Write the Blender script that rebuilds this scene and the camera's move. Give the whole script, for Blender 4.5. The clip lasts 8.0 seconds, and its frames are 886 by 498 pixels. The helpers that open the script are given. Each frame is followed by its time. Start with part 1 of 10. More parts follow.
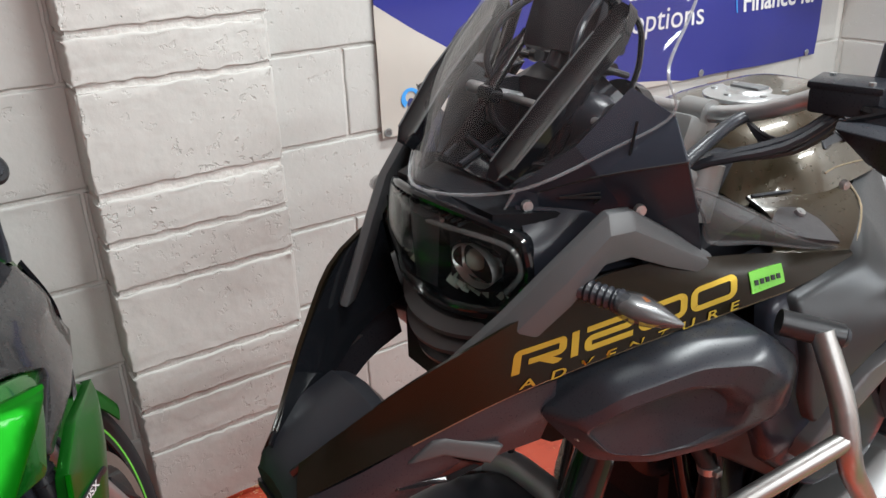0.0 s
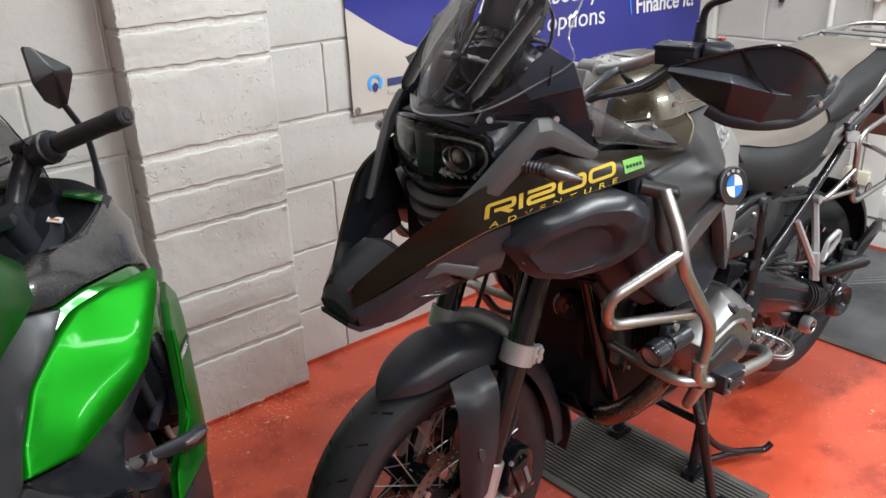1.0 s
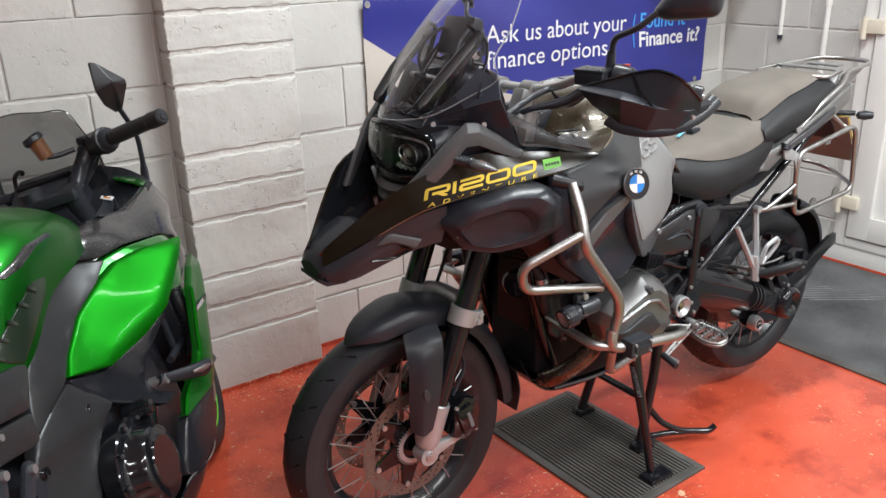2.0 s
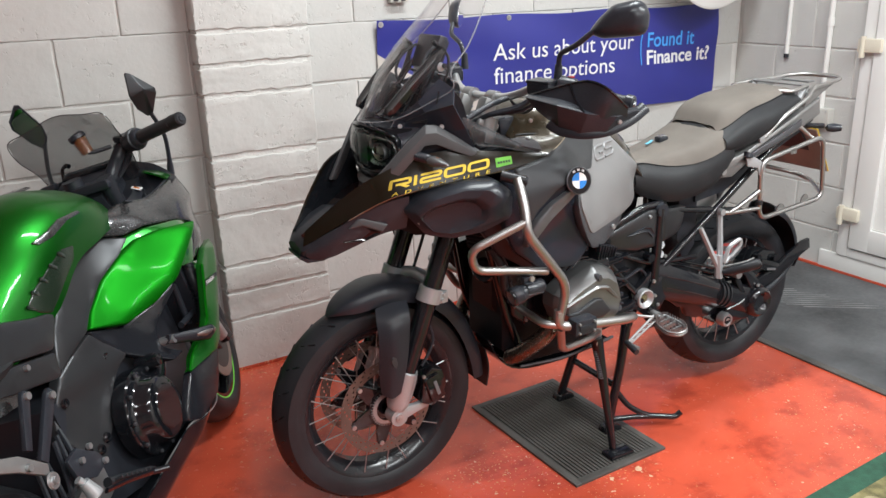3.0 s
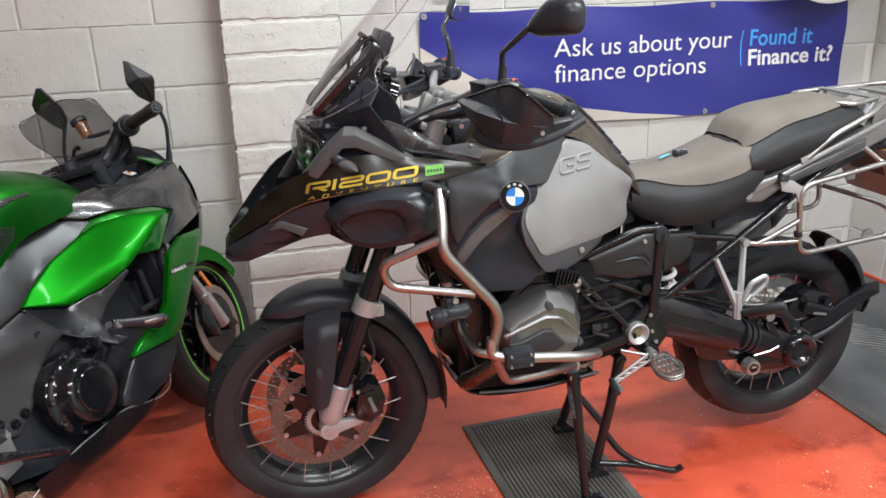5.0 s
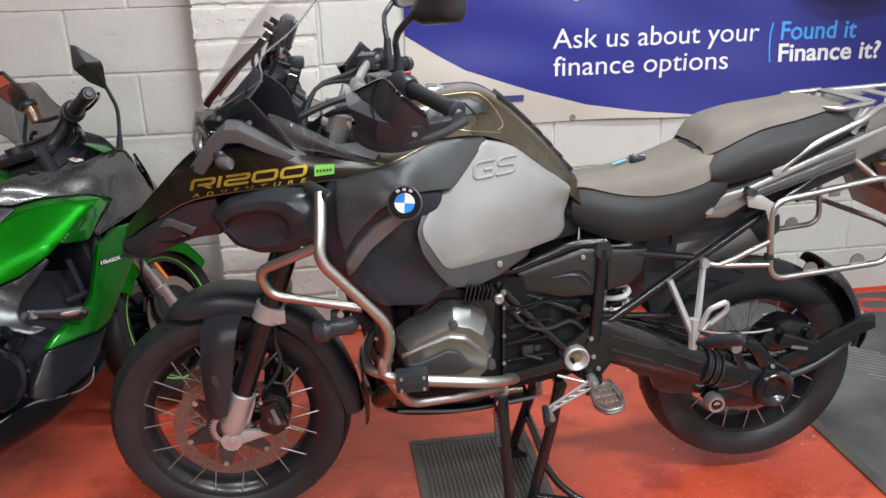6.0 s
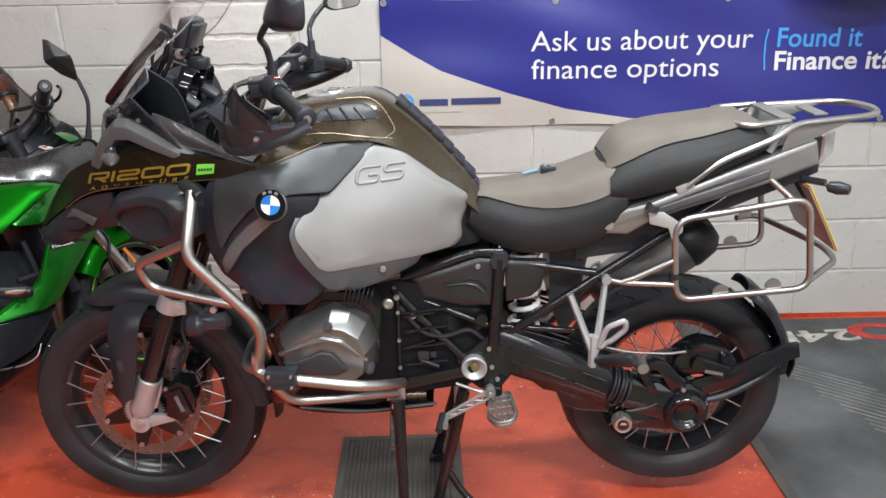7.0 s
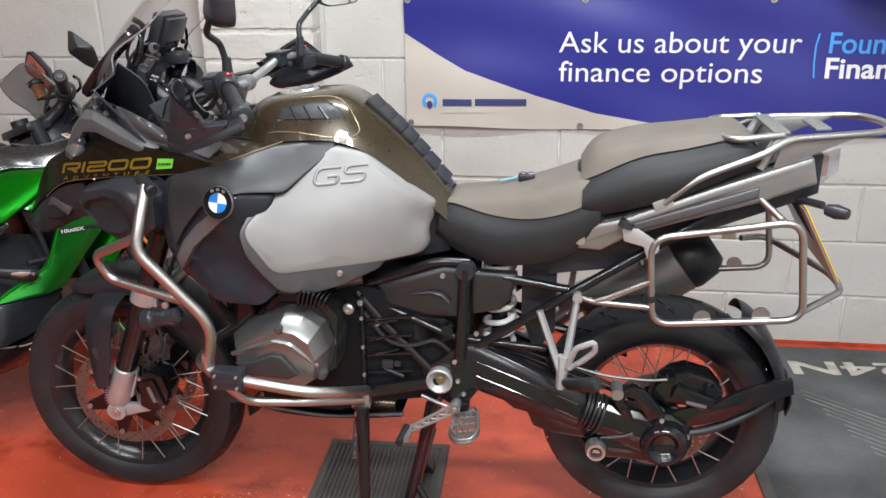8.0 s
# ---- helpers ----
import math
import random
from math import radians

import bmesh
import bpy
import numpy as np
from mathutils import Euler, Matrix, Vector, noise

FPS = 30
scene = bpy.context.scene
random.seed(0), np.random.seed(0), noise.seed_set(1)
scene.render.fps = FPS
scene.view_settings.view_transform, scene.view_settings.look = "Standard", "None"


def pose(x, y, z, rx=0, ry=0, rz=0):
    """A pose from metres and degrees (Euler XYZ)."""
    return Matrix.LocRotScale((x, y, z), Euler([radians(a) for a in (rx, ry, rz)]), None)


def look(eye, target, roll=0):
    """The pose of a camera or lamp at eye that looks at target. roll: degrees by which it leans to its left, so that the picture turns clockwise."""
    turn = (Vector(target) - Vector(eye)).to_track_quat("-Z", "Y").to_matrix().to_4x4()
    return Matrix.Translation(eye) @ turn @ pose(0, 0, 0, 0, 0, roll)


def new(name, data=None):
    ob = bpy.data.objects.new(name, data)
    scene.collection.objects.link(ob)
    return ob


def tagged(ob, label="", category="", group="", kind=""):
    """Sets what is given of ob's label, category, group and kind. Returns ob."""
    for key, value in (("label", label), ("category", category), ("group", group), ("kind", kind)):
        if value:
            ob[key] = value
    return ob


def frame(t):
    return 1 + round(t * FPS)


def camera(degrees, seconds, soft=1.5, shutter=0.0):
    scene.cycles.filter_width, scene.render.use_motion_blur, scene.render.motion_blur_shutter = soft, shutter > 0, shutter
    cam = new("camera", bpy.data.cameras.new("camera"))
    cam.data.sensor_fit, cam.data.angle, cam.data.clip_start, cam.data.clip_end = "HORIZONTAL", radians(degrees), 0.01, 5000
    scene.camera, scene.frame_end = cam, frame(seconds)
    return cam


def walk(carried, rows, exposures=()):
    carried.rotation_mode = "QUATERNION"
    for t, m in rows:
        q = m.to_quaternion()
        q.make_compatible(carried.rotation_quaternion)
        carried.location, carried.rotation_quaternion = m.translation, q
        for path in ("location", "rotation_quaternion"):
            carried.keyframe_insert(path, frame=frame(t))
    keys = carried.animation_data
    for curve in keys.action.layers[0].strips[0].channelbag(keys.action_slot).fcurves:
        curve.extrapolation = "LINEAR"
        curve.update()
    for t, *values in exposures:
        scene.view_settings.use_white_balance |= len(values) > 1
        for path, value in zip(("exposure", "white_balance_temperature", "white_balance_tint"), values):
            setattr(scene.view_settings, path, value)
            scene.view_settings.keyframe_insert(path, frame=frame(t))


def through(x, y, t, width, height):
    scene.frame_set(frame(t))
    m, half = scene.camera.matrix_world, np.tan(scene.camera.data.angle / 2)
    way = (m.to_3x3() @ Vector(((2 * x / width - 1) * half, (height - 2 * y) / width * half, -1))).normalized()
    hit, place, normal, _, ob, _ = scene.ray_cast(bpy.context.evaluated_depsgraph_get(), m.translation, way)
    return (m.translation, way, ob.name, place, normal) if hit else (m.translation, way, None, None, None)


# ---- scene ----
cam = camera(57.8, 8.0)
PATH = [
    (0, (0.648, 0.617, 1.475), (1.676, 2.144, 0.692), -2.1),
    (0.5, (0.319, 0.421, 1.488), (1.484, 1.843, 0.7), -2.3),
    (1, (0.207, 0.209, 1.514), (1.386, 1.632, 0.75), -2.0),
    (1.5, (0.156, -0.04, 1.531), (1.29, 1.438, 0.802), -1.7),
    (2.8, (0.152, -0.595, 1.546), (1.117, 1.035, 0.903), -1.9),
    (3, (0.21, -0.675, 1.547), (1.148, 0.972, 0.908), -1.9),
    (3.5, (0.334, -0.813, 1.545), (1.181, 0.887, 0.918), -2.0),
    (4, (0.495, -0.801, 1.525), (1.219, 0.956, 0.901), -2.1),
    (4.2, (0.565, -0.786, 1.532), (1.245, 0.987, 0.902), -2.1),
    (5.5, (1.211, -0.784, 1.512), (1.56, 1.074, 0.859), -1.8),
    (6, (1.461, -0.694, 1.496), (1.694, 1.179, 0.833), -1.7),
    (6.5, (1.713, -0.677, 1.495), (1.82, 1.205, 0.826), -1.5),
    (7, (1.978, -0.726, 1.516), (1.969, 1.157, 0.841), -1.2),
    (7.5, (2.169, -0.665, 1.491), (2.038, 1.212, 0.815), -1.0),
    (8, (2.31, -0.622, 1.508), (2.05, 1.242, 0.831), -0.8),
]
walk(cam, [(t, look(eye, target, roll)) for t, eye, target, roll in PATH])

# ---- light ----
world = bpy.data.worlds.new("world")
world.use_nodes = True
world.node_tree.nodes["Background"].inputs[0].default_value = (0.9, 0.92, 1.0, 1)
world.node_tree.nodes["Background"].inputs[1].default_value = 0.12
scene.world = world
scene.view_settings.exposure = 0.0


def ceiling_lamp(x, y, z, length, width, watts, turn=0.0, colour=(0.925, 0.985, 0.99)):
    data = bpy.data.lights.new("tube_light", "AREA")
    data.shape, data.size, data.size_y = "RECTANGLE", length, width
    data.energy, data.color = watts, colour
    ob = new("tube_light", data)
    ob.matrix_basis = pose(x, y, z, 0, 0, turn)
    return ob


LAMP_Z = 3.15
ceiling_lamp(2.1, 1.25, LAMP_Z, 1.5, 0.12, 70)
ceiling_lamp(0.6, -0.9, LAMP_Z, 1.5, 0.12, 43)
ceiling_lamp(2.9, -0.8, LAMP_Z, 1.5, 0.12, 128)
ceiling_lamp(0.35, -3.6, LAMP_Z, 1.5, 0.12, 124)
ceiling_lamp(2.7, -3.6, LAMP_Z, 1.5, 0.12, 124)


# ---- materials ----
def mat(name, colour, rough=0.5, metal=0.0, vary=0.12, scale=9.0, fine=140.0, bump=0.1, depth=0.001, coat=0.0,
        rough_vary=0.12, random_vary=0.0, shine=0.5):
    """A painted, moulded or metal surface with blotches, fine grain and small relief."""
    m = bpy.data.materials.new(name)
    m.use_nodes = True
    t = m.node_tree
    n, l = t.nodes, t.links
    b = n["Principled BSDF"]
    b.inputs["Metallic"].default_value = metal
    b.inputs["Coat Weight"].default_value = coat
    b.inputs["Specular IOR Level"].default_value = shine
    b.inputs["Coat Roughness"].default_value = 0.06
    co = n.new("ShaderNodeTexCoord")
    big = n.new("ShaderNodeTexNoise")
    big.inputs["Scale"].default_value, big.inputs["Detail"].default_value = scale, 5
    small = n.new("ShaderNodeTexNoise")
    small.inputs["Scale"].default_value, small.inputs["Detail"].default_value = fine, 3
    l.new(co.outputs["Object"], big.inputs["Vector"])
    l.new(co.outputs["Object"], small.inputs["Vector"])
    ramp = n.new("ShaderNodeMapRange")
    ramp.inputs["From Min"].default_value, ramp.inputs["From Max"].default_value = 0.3, 0.7
    ramp.inputs["To Min"].default_value, ramp.inputs["To Max"].default_value = 1 - vary, 1 + vary
    l.new(big.outputs["Fac"], ramp.inputs["Value"])
    mul = n.new("ShaderNodeVectorMath")
    mul.operation = "SCALE"
    mul.inputs[0].default_value = colour
    value = ramp.outputs["Result"]
    if random_vary:
        info = n.new("ShaderNodeObjectInfo")
        rr = n.new("ShaderNodeMapRange")
        rr.inputs["To Min"].default_value, rr.inputs["To Max"].default_value = 1 - random_vary, 1 + random_vary
        l.new(info.outputs["Random"], rr.inputs["Value"])
        both = n.new("ShaderNodeMath")
        both.operation = "MULTIPLY"
        l.new(value, both.inputs[0])
        l.new(rr.outputs["Result"], both.inputs[1])
        value = both.outputs[0]
    l.new(value, mul.inputs["Scale"])
    l.new(mul.outputs[0], b.inputs["Base Color"])
    rg = n.new("ShaderNodeMapRange")
    rg.inputs["From Min"].default_value, rg.inputs["From Max"].default_value = 0.3, 0.7
    rg.inputs["To Min"].default_value = max(0.02, rough * (1 - rough_vary))
    rg.inputs["To Max"].default_value = min(1.0, rough * (1 + rough_vary))
    l.new(small.outputs["Fac"], rg.inputs["Value"])
    l.new(rg.outputs["Result"], b.inputs["Roughness"])
    if bump:
        bp = n.new("ShaderNodeBump")
        bp.inputs["Strength"].default_value, bp.inputs["Distance"].default_value = bump, depth
        l.new(small.outputs["Fac"], bp.inputs["Height"])
        l.new(bp.outputs["Normal"], b.inputs["Normal"])
    return m


def sheet_mat(name, colour, share, rough=0.05, through=(1, 1, 1)):
    """A thin clear or smoked sheet: see-through, faintly hazy, with a gloss that grows towards its edges."""
    m = bpy.data.materials.new(name)
    m.use_nodes = True
    n, l = m.node_tree.nodes, m.node_tree.links
    b = n["Principled BSDF"]
    b.inputs["Base Color"].default_value = (*colour, 1)
    b.inputs["Roughness"].default_value = rough
    pane = n.new("ShaderNodeBsdfTransparent")
    pane.inputs[0].default_value = (*through, 1)
    haze = n.new("ShaderNodeMixShader")
    haze.inputs[0].default_value = share
    gloss = n.new("ShaderNodeBsdfGlossy")
    gloss.inputs["Roughness"].default_value = rough
    face = n.new("ShaderNodeLayerWeight")
    face.inputs[0].default_value = 0.5
    steep = n.new("ShaderNodeMath")
    steep.operation = "POWER"
    steep.inputs[1].default_value = 3.5
    amount = n.new("ShaderNodeMath")
    amount.operation = "MULTIPLY_ADD"
    amount.inputs[1].default_value = 0.55
    amount.inputs[2].default_value = 0.012
    out = n.new("ShaderNodeMixShader")
    l.new(face.outputs["Facing"], steep.inputs[0])
    l.new(steep.outputs[0], amount.inputs[0])
    l.new(pane.outputs[0], haze.inputs[1])
    l.new(b.outputs[0], haze.inputs[2])
    l.new(amount.outputs[0], out.inputs[0])
    l.new(haze.outputs[0], out.inputs[1])
    l.new(gloss.outputs[0], out.inputs[2])
    l.new(out.outputs[0], n["Material Output"].inputs[0])
    return m


M = {}
M["black_plastic"] = mat("black_plastic", (0.0224, 0.0249, 0.0317), 0.30, shine=0.36, bump=0.12, depth=0.0004, fine=500)
M["matt_black"] = mat("matt_black", (0.0183, 0.0200, 0.0256), 0.36, shine=0.32, bump=0.2, depth=0.0004, fine=700)
M["gloss_black"] = mat("gloss_black", (0.0062, 0.0069, 0.0088), 0.09, bump=0.02, shine=0.5)
M["frame_black"] = mat("frame_black", (0.0079, 0.0084, 0.0110), 0.12, bump=0.03, shine=0.5)
M["pinstripe"] = mat("pinstripe", (0.33, 0.26, 0.17), 0.3, metal=0.6, bump=0.0)
M["core_black"] = mat("core_black", (0.0086, 0.0092, 0.0116), 0.5, bump=0.3, shine=0.14, fine=300)
M["cockpit_black"] = mat("cockpit_black", (0.0217, 0.0249, 0.0349), 0.24, bump=0.05, shine=0.3, fine=500)
M["dark_body"] = mat("dark_body", (0.050, 0.052, 0.056), 0.42, bump=0.05, fine=600, metal=0.45, shine=0.4)
M["panel_black"] = mat("panel_black", (0.0108, 0.0119, 0.0152), 0.21, bump=0.03, fine=600, shine=0.42)
M["ridge_grey"] = mat("ridge_grey", (0.12, 0.122, 0.128), 0.4, bump=0.05, fine=600, metal=0.4)
M["wing_grey"] = mat("wing_grey", (0.062, 0.063, 0.067), 0.5, bump=0.2, depth=0.0005, fine=700)
M["grey_plastic"] = mat("grey_plastic", (0.115, 0.118, 0.125), 0.5, bump=0.2, depth=0.0005, fine=700)
M["trim_grey"] = mat("trim_grey", (0.10, 0.10, 0.11), 0.38, metal=0.6, bump=0.05)
M["silver_paint"] = mat("silver_paint", (0.262, 0.262, 0.266), 0.58, metal=0.5, vary=0.05, bump=0.05, fine=900)
M["ceiling_paint"] = mat("ceiling_paint", (0.46, 0.46, 0.45), 0.8, vary=0.06, scale=2)
M["satin_grey"] = mat("satin_grey", (0.034, 0.035, 0.038), 0.32, bump=0.05, fine=600, metal=0.45, shine=0.45)
M["tail_alloy"] = mat("tail_alloy", (0.27, 0.27, 0.27), 0.46, metal=0.7, vary=0.08, bump=0.1)
M["satin_steel"] = mat("satin_steel", (0.30, 0.302, 0.305), 0.36, metal=0.8, vary=0.12, bump=0.15)
M["brass"] = mat("brass", (0.30, 0.27, 0.18), 0.4, metal=0.9, bump=0.05)
M["alloy"] = mat("alloy", (0.55, 0.56, 0.57), 0.36, metal=0.9, vary=0.1, bump=0.1)
M["cast_alloy"] = mat("cast_alloy", (0.40, 0.41, 0.425), 0.40, metal=0.55, vary=0.08, bump=0.25, depth=0.0006, fine=400)
M["head_cover"] = mat("head_cover", (0.22, 0.222, 0.225), 0.34, metal=0.85, vary=0.1, bump=0.12, fine=400)
M["stainless"] = mat("stainless", (0.40, 0.395, 0.39), 0.38, metal=1.0, vary=0.06, scale=14, bump=0.03, rough_vary=0.1)
M["pipe_brown"] = mat("pipe_brown", (0.30, 0.24, 0.19), 0.28, metal=1.0, vary=0.3, scale=12, bump=0.05)
M["chrome"] = mat("chrome", (0.8, 0.8, 0.8), 0.1, metal=1.0, bump=0.0)
M["bolt"] = mat("bolt", (0.45, 0.46, 0.47), 0.38, metal=0.85, bump=0.0)
M["rubber"] = mat("rubber", (0.0170, 0.0180, 0.0212), 0.42, shine=0.32, vary=0.3, bump=0.35, depth=0.001, fine=260)
M["seat_top"] = mat("seat_top", (0.130, 0.114, 0.099), 0.72, vary=0.12, bump=0.5, depth=0.0008, fine=900)
M["seat_side"] = mat("seat_side", (0.019, 0.020, 0.0225), 0.5, shine=0.27, vary=0.15, bump=0.5, depth=0.0008, fine=700)
M["disc_steel"] = mat("disc_steel", (0.33, 0.275, 0.245), 0.4, metal=0.7, vary=0.12, bump=0.1)
M["yellow"] = mat("yellow", (0.46, 0.32, 0.045), 0.38, metal=0.85, vary=0.08, bump=0.0)
M["white"] = mat("white", (0.75, 0.75, 0.76), 0.45, vary=0.04, bump=0.0)
M["badge_blue"] = mat("badge_blue", (0.02, 0.20, 0.60), 0.3, vary=0.03, bump=0.0)
M["light_blue"] = mat("light_blue", (0.06, 0.33, 0.80), 0.45, vary=0.05, bump=0.0)
M["tag_blue"] = mat("tag_blue", (0.12, 0.42, 0.58), 0.4, vary=0.05, bump=0.0)
M["navy"] = mat("navy", (0.04, 0.05, 0.16), 0.45, vary=0.05, bump=0.0)
M["green_sticker"] = mat("green_sticker", (0.16, 0.55, 0.05), 0.3, vary=0.15, bump=0.0)
M["red_glass"] = mat("red_glass", (0.35, 0.01, 0.012), 0.15, coat=0.6, bump=0.0)
M["amber"] = mat("amber", (0.75, 0.22, 0.02), 0.2, coat=0.6, bump=0.0)
M["clear"] = sheet_mat("clear", (0.35, 0.36, 0.38), 0.010, 0.04, (0.98, 0.97, 0.975))
M["lens"] = sheet_mat("lens", (0.03, 0.032, 0.033), 0.03, 0.04, (0.93, 0.95, 0.94))
M["smoke"] = sheet_mat("smoke", (0.07, 0.07, 0.075), 0.42, 0.06)
M["grip_pad"] = sheet_mat("grip_pad", (0.012, 0.022, 0.014), 0.82, 0.25)
M["pot"] = sheet_mat("pot", (0.16, 0.06, 0.02), 0.8, 0.1)
M["clear_plastic"] = sheet_mat("clear_plastic", (0.30, 0.31, 0.33), 0.45, 0.12)
M["tint"] = sheet_mat("tint", (0.22, 0.225, 0.235), 0.16, 0.12, (0.80, 0.80, 0.81))
M["pale_lens"] = sheet_mat("pale_lens", (0.55, 0.62, 0.56), 0.5, 0.05)
M["tank_green"] = mat("tank_green", (0.003, 0.120, 0.006), 0.36, metal=0.85, vary=0.03, bump=0.0, coat=0.25, rough_vary=0.0)
M["header_pipe"] = mat("header_pipe", (0.17, 0.135, 0.11), 0.28, metal=0.95, vary=0.35, scale=12, bump=0.05)
M["leaf_green"] = mat("leaf_green", (0.006, 0.15, 0.010), 0.38, metal=0.7, vary=0.03, bump=0.0, coat=0.35, rough_vary=0.0)
M["lime"] = mat("lime", (0.0015, 0.165, 0.003), 0.44, metal=0.70, vary=0.03, bump=0.0, coat=0.05, rough_vary=0.0, shine=0.2)
M["lime_line"] = mat("lime_line", (0.2, 0.75, 0.08), 0.4, bump=0.0)
M["deep_green"] = mat("deep_green", (0.008, 0.16, 0.014), 0.22, metal=0.7, vary=0.06, bump=0.0, coat=0.9)
M["grey_metallic"] = mat("grey_metallic", (0.062, 0.062, 0.065), 0.26, metal=0.7, bump=0.0, coat=0.6)
M["mirror"] = mat("mirror", (0.85, 0.87, 0.88), 0.03, metal=1.0, bump=0.0, vary=0.01)
M["block_paint"] = mat("block_paint", (0.500, 0.493, 0.475), 0.55, vary=0.04, scale=3.5, fine=48, bump=0.0, random_vary=0.015)
M["pillar_paint"] = mat("pillar_paint", (0.555, 0.546, 0.524), 0.6, vary=0.04, scale=5, fine=42, bump=0.0, random_vary=0.015)


def pitted(m, fine, pits, depth, share, lumps=1.0):
    """Painted blockwork relief: fine grain and scattered pits of two sizes."""
    n, l = m.node_tree.nodes, m.node_tree.links
    b = n["Principled BSDF"]
    co = n.new("ShaderNodeTexCoord")
    grain = n.new("ShaderNodeTexNoise")
    grain.inputs["Scale"].default_value, grain.inputs["Detail"].default_value = fine, 4
    hole = n.new("ShaderNodeTexNoise")
    hole.inputs["Scale"].default_value, hole.inputs["Detail"].default_value, hole.inputs["Roughness"].default_value = pits, 3, 0.6
    info = n.new("ShaderNodeObjectInfo")
    at = n.new("ShaderNodeVectorMath")
    at.operation = "ADD"
    l.new(co.outputs["Object"], at.inputs[0])
    times = n.new("ShaderNodeMath")
    times.operation = "MULTIPLY"
    times.inputs[1].default_value = 17.0
    l.new(info.outputs["Random"], times.inputs[0])
    l.new(times.outputs[0], at.inputs[1])
    l.new(at.outputs[0], grain.inputs["Vector"])
    l.new(at.outputs[0], hole.inputs["Vector"])
    cut = n.new("ShaderNodeMapRange")
    cut.inputs["From Min"].default_value, cut.inputs["From Max"].default_value = share, share + 0.05
    cut.inputs["To Min"].default_value, cut.inputs["To Max"].default_value = 0.0, -1.0
    l.new(hole.outputs["Fac"], cut.inputs["Value"])
    add = n.new("ShaderNodeMath")
    add.operation = "MULTIPLY_ADD"
    add.inputs[1].default_value = 0.55
    # pits gather in patches, over slow unevenness of the blocks' faces
    patch = n.new("ShaderNodeTexNoise")
    patch.inputs["Scale"].default_value, patch.inputs["Detail"].default_value = 7.0, 2
    l.new(at.outputs[0], patch.inputs["Vector"])
    here = n.new("ShaderNodeMapRange")
    here.inputs["From Min"].default_value, here.inputs["From Max"].default_value = 0.42, 0.62
    l.new(patch.outputs["Fac"], here.inputs["Value"])
    some = n.new("ShaderNodeMath")
    some.operation = "MULTIPLY"
    l.new(cut.outputs["Result"], some.inputs[0])
    l.new(here.outputs["Result"], some.inputs[1])
    lump = n.new("ShaderNodeTexNoise")
    lump.inputs["Scale"].default_value, lump.inputs["Detail"].default_value = 16.0, 2
    l.new(at.outputs[0], lump.inputs["Vector"])
    base = n.new("ShaderNodeMath")
    base.operation = "MULTIPLY_ADD"
    base.inputs[1].default_value = lumps
    l.new(lump.outputs["Fac"], base.inputs[0])
    l.new(some.outputs[0], base.inputs[2])
    l.new(grain.outputs["Fac"], add.inputs[0])
    l.new(base.outputs[0], add.inputs[2])
    bp = n.new("ShaderNodeBump")
    bp.inputs["Strength"].default_value, bp.inputs["Distance"].default_value = 0.6, depth
    l.new(add.outputs[0], bp.inputs["Height"])
    l.new(bp.outputs["Normal"], b.inputs["Normal"])


pitted(M["block_paint"], 60, 46, 0.0030, 0.61, 1.1)
pitted(M["pillar_paint"], 40, 40, 0.0048, 0.575, 1.3)
M["joint_paint"] = mat("joint_paint", (0.62, 0.605, 0.58), 0.7, vary=0.1, scale=8, fine=70, bump=0.8, depth=0.005)
M["plain_paint"] = mat("plain_paint", (0.68, 0.67, 0.65), 0.7, vary=0.03, scale=2)
# grey of the unseen closing walls, dark so glossy parts reflect less light
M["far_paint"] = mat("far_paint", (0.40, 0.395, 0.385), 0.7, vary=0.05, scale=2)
M["upvc"] = mat("upvc", (0.74, 0.73, 0.71), 0.35, vary=0.03, scale=3, bump=0.03)
M["cream"] = mat("cream", (0.62, 0.57, 0.47), 0.4, vary=0.06)
M["box_grey"] = mat("box_grey", (0.47, 0.46, 0.43), 0.5, vary=0.08)
M["plate_yellow"] = mat("plate_yellow", (0.70, 0.50, 0.03), 0.35, bump=0.0)
M["plate_back"] = mat("plate_back", (0.28, 0.20, 0.17), 0.4, bump=0.05)


def carbon_mat():
    """Lacquered brown weave."""
    m = mat("brown_weave", (0.05, 0.036, 0.016), 0.20, metal=0.0, bump=0.0, coat=0.1, shine=0.3)
    n, l = m.node_tree.nodes, m.node_tree.links
    b = n["Principled BSDF"]
    b.inputs["Coat Roughness"].default_value = 0.16
    co = n.new("ShaderNodeTexCoord")
    ck = n.new("ShaderNodeTexChecker")
    ck.inputs["Scale"].default_value = 700
    ck.inputs["Color1"].default_value = (0.0108, 0.0078, 0.0038, 1)
    ck.inputs["Color2"].default_value = (0.0076, 0.0056, 0.003, 1)
    l.new(co.outputs["Object"], ck.inputs["Vector"])
    l.new(ck.outputs["Color"], b.inputs["Base Color"])
    return m


M["weave"] = carbon_mat()
M["brown_paint"] = mat("brown_paint", (0.036, 0.026, 0.013), 0.30, metal=0.4, vary=0.08, bump=0.0, coat=0.9)


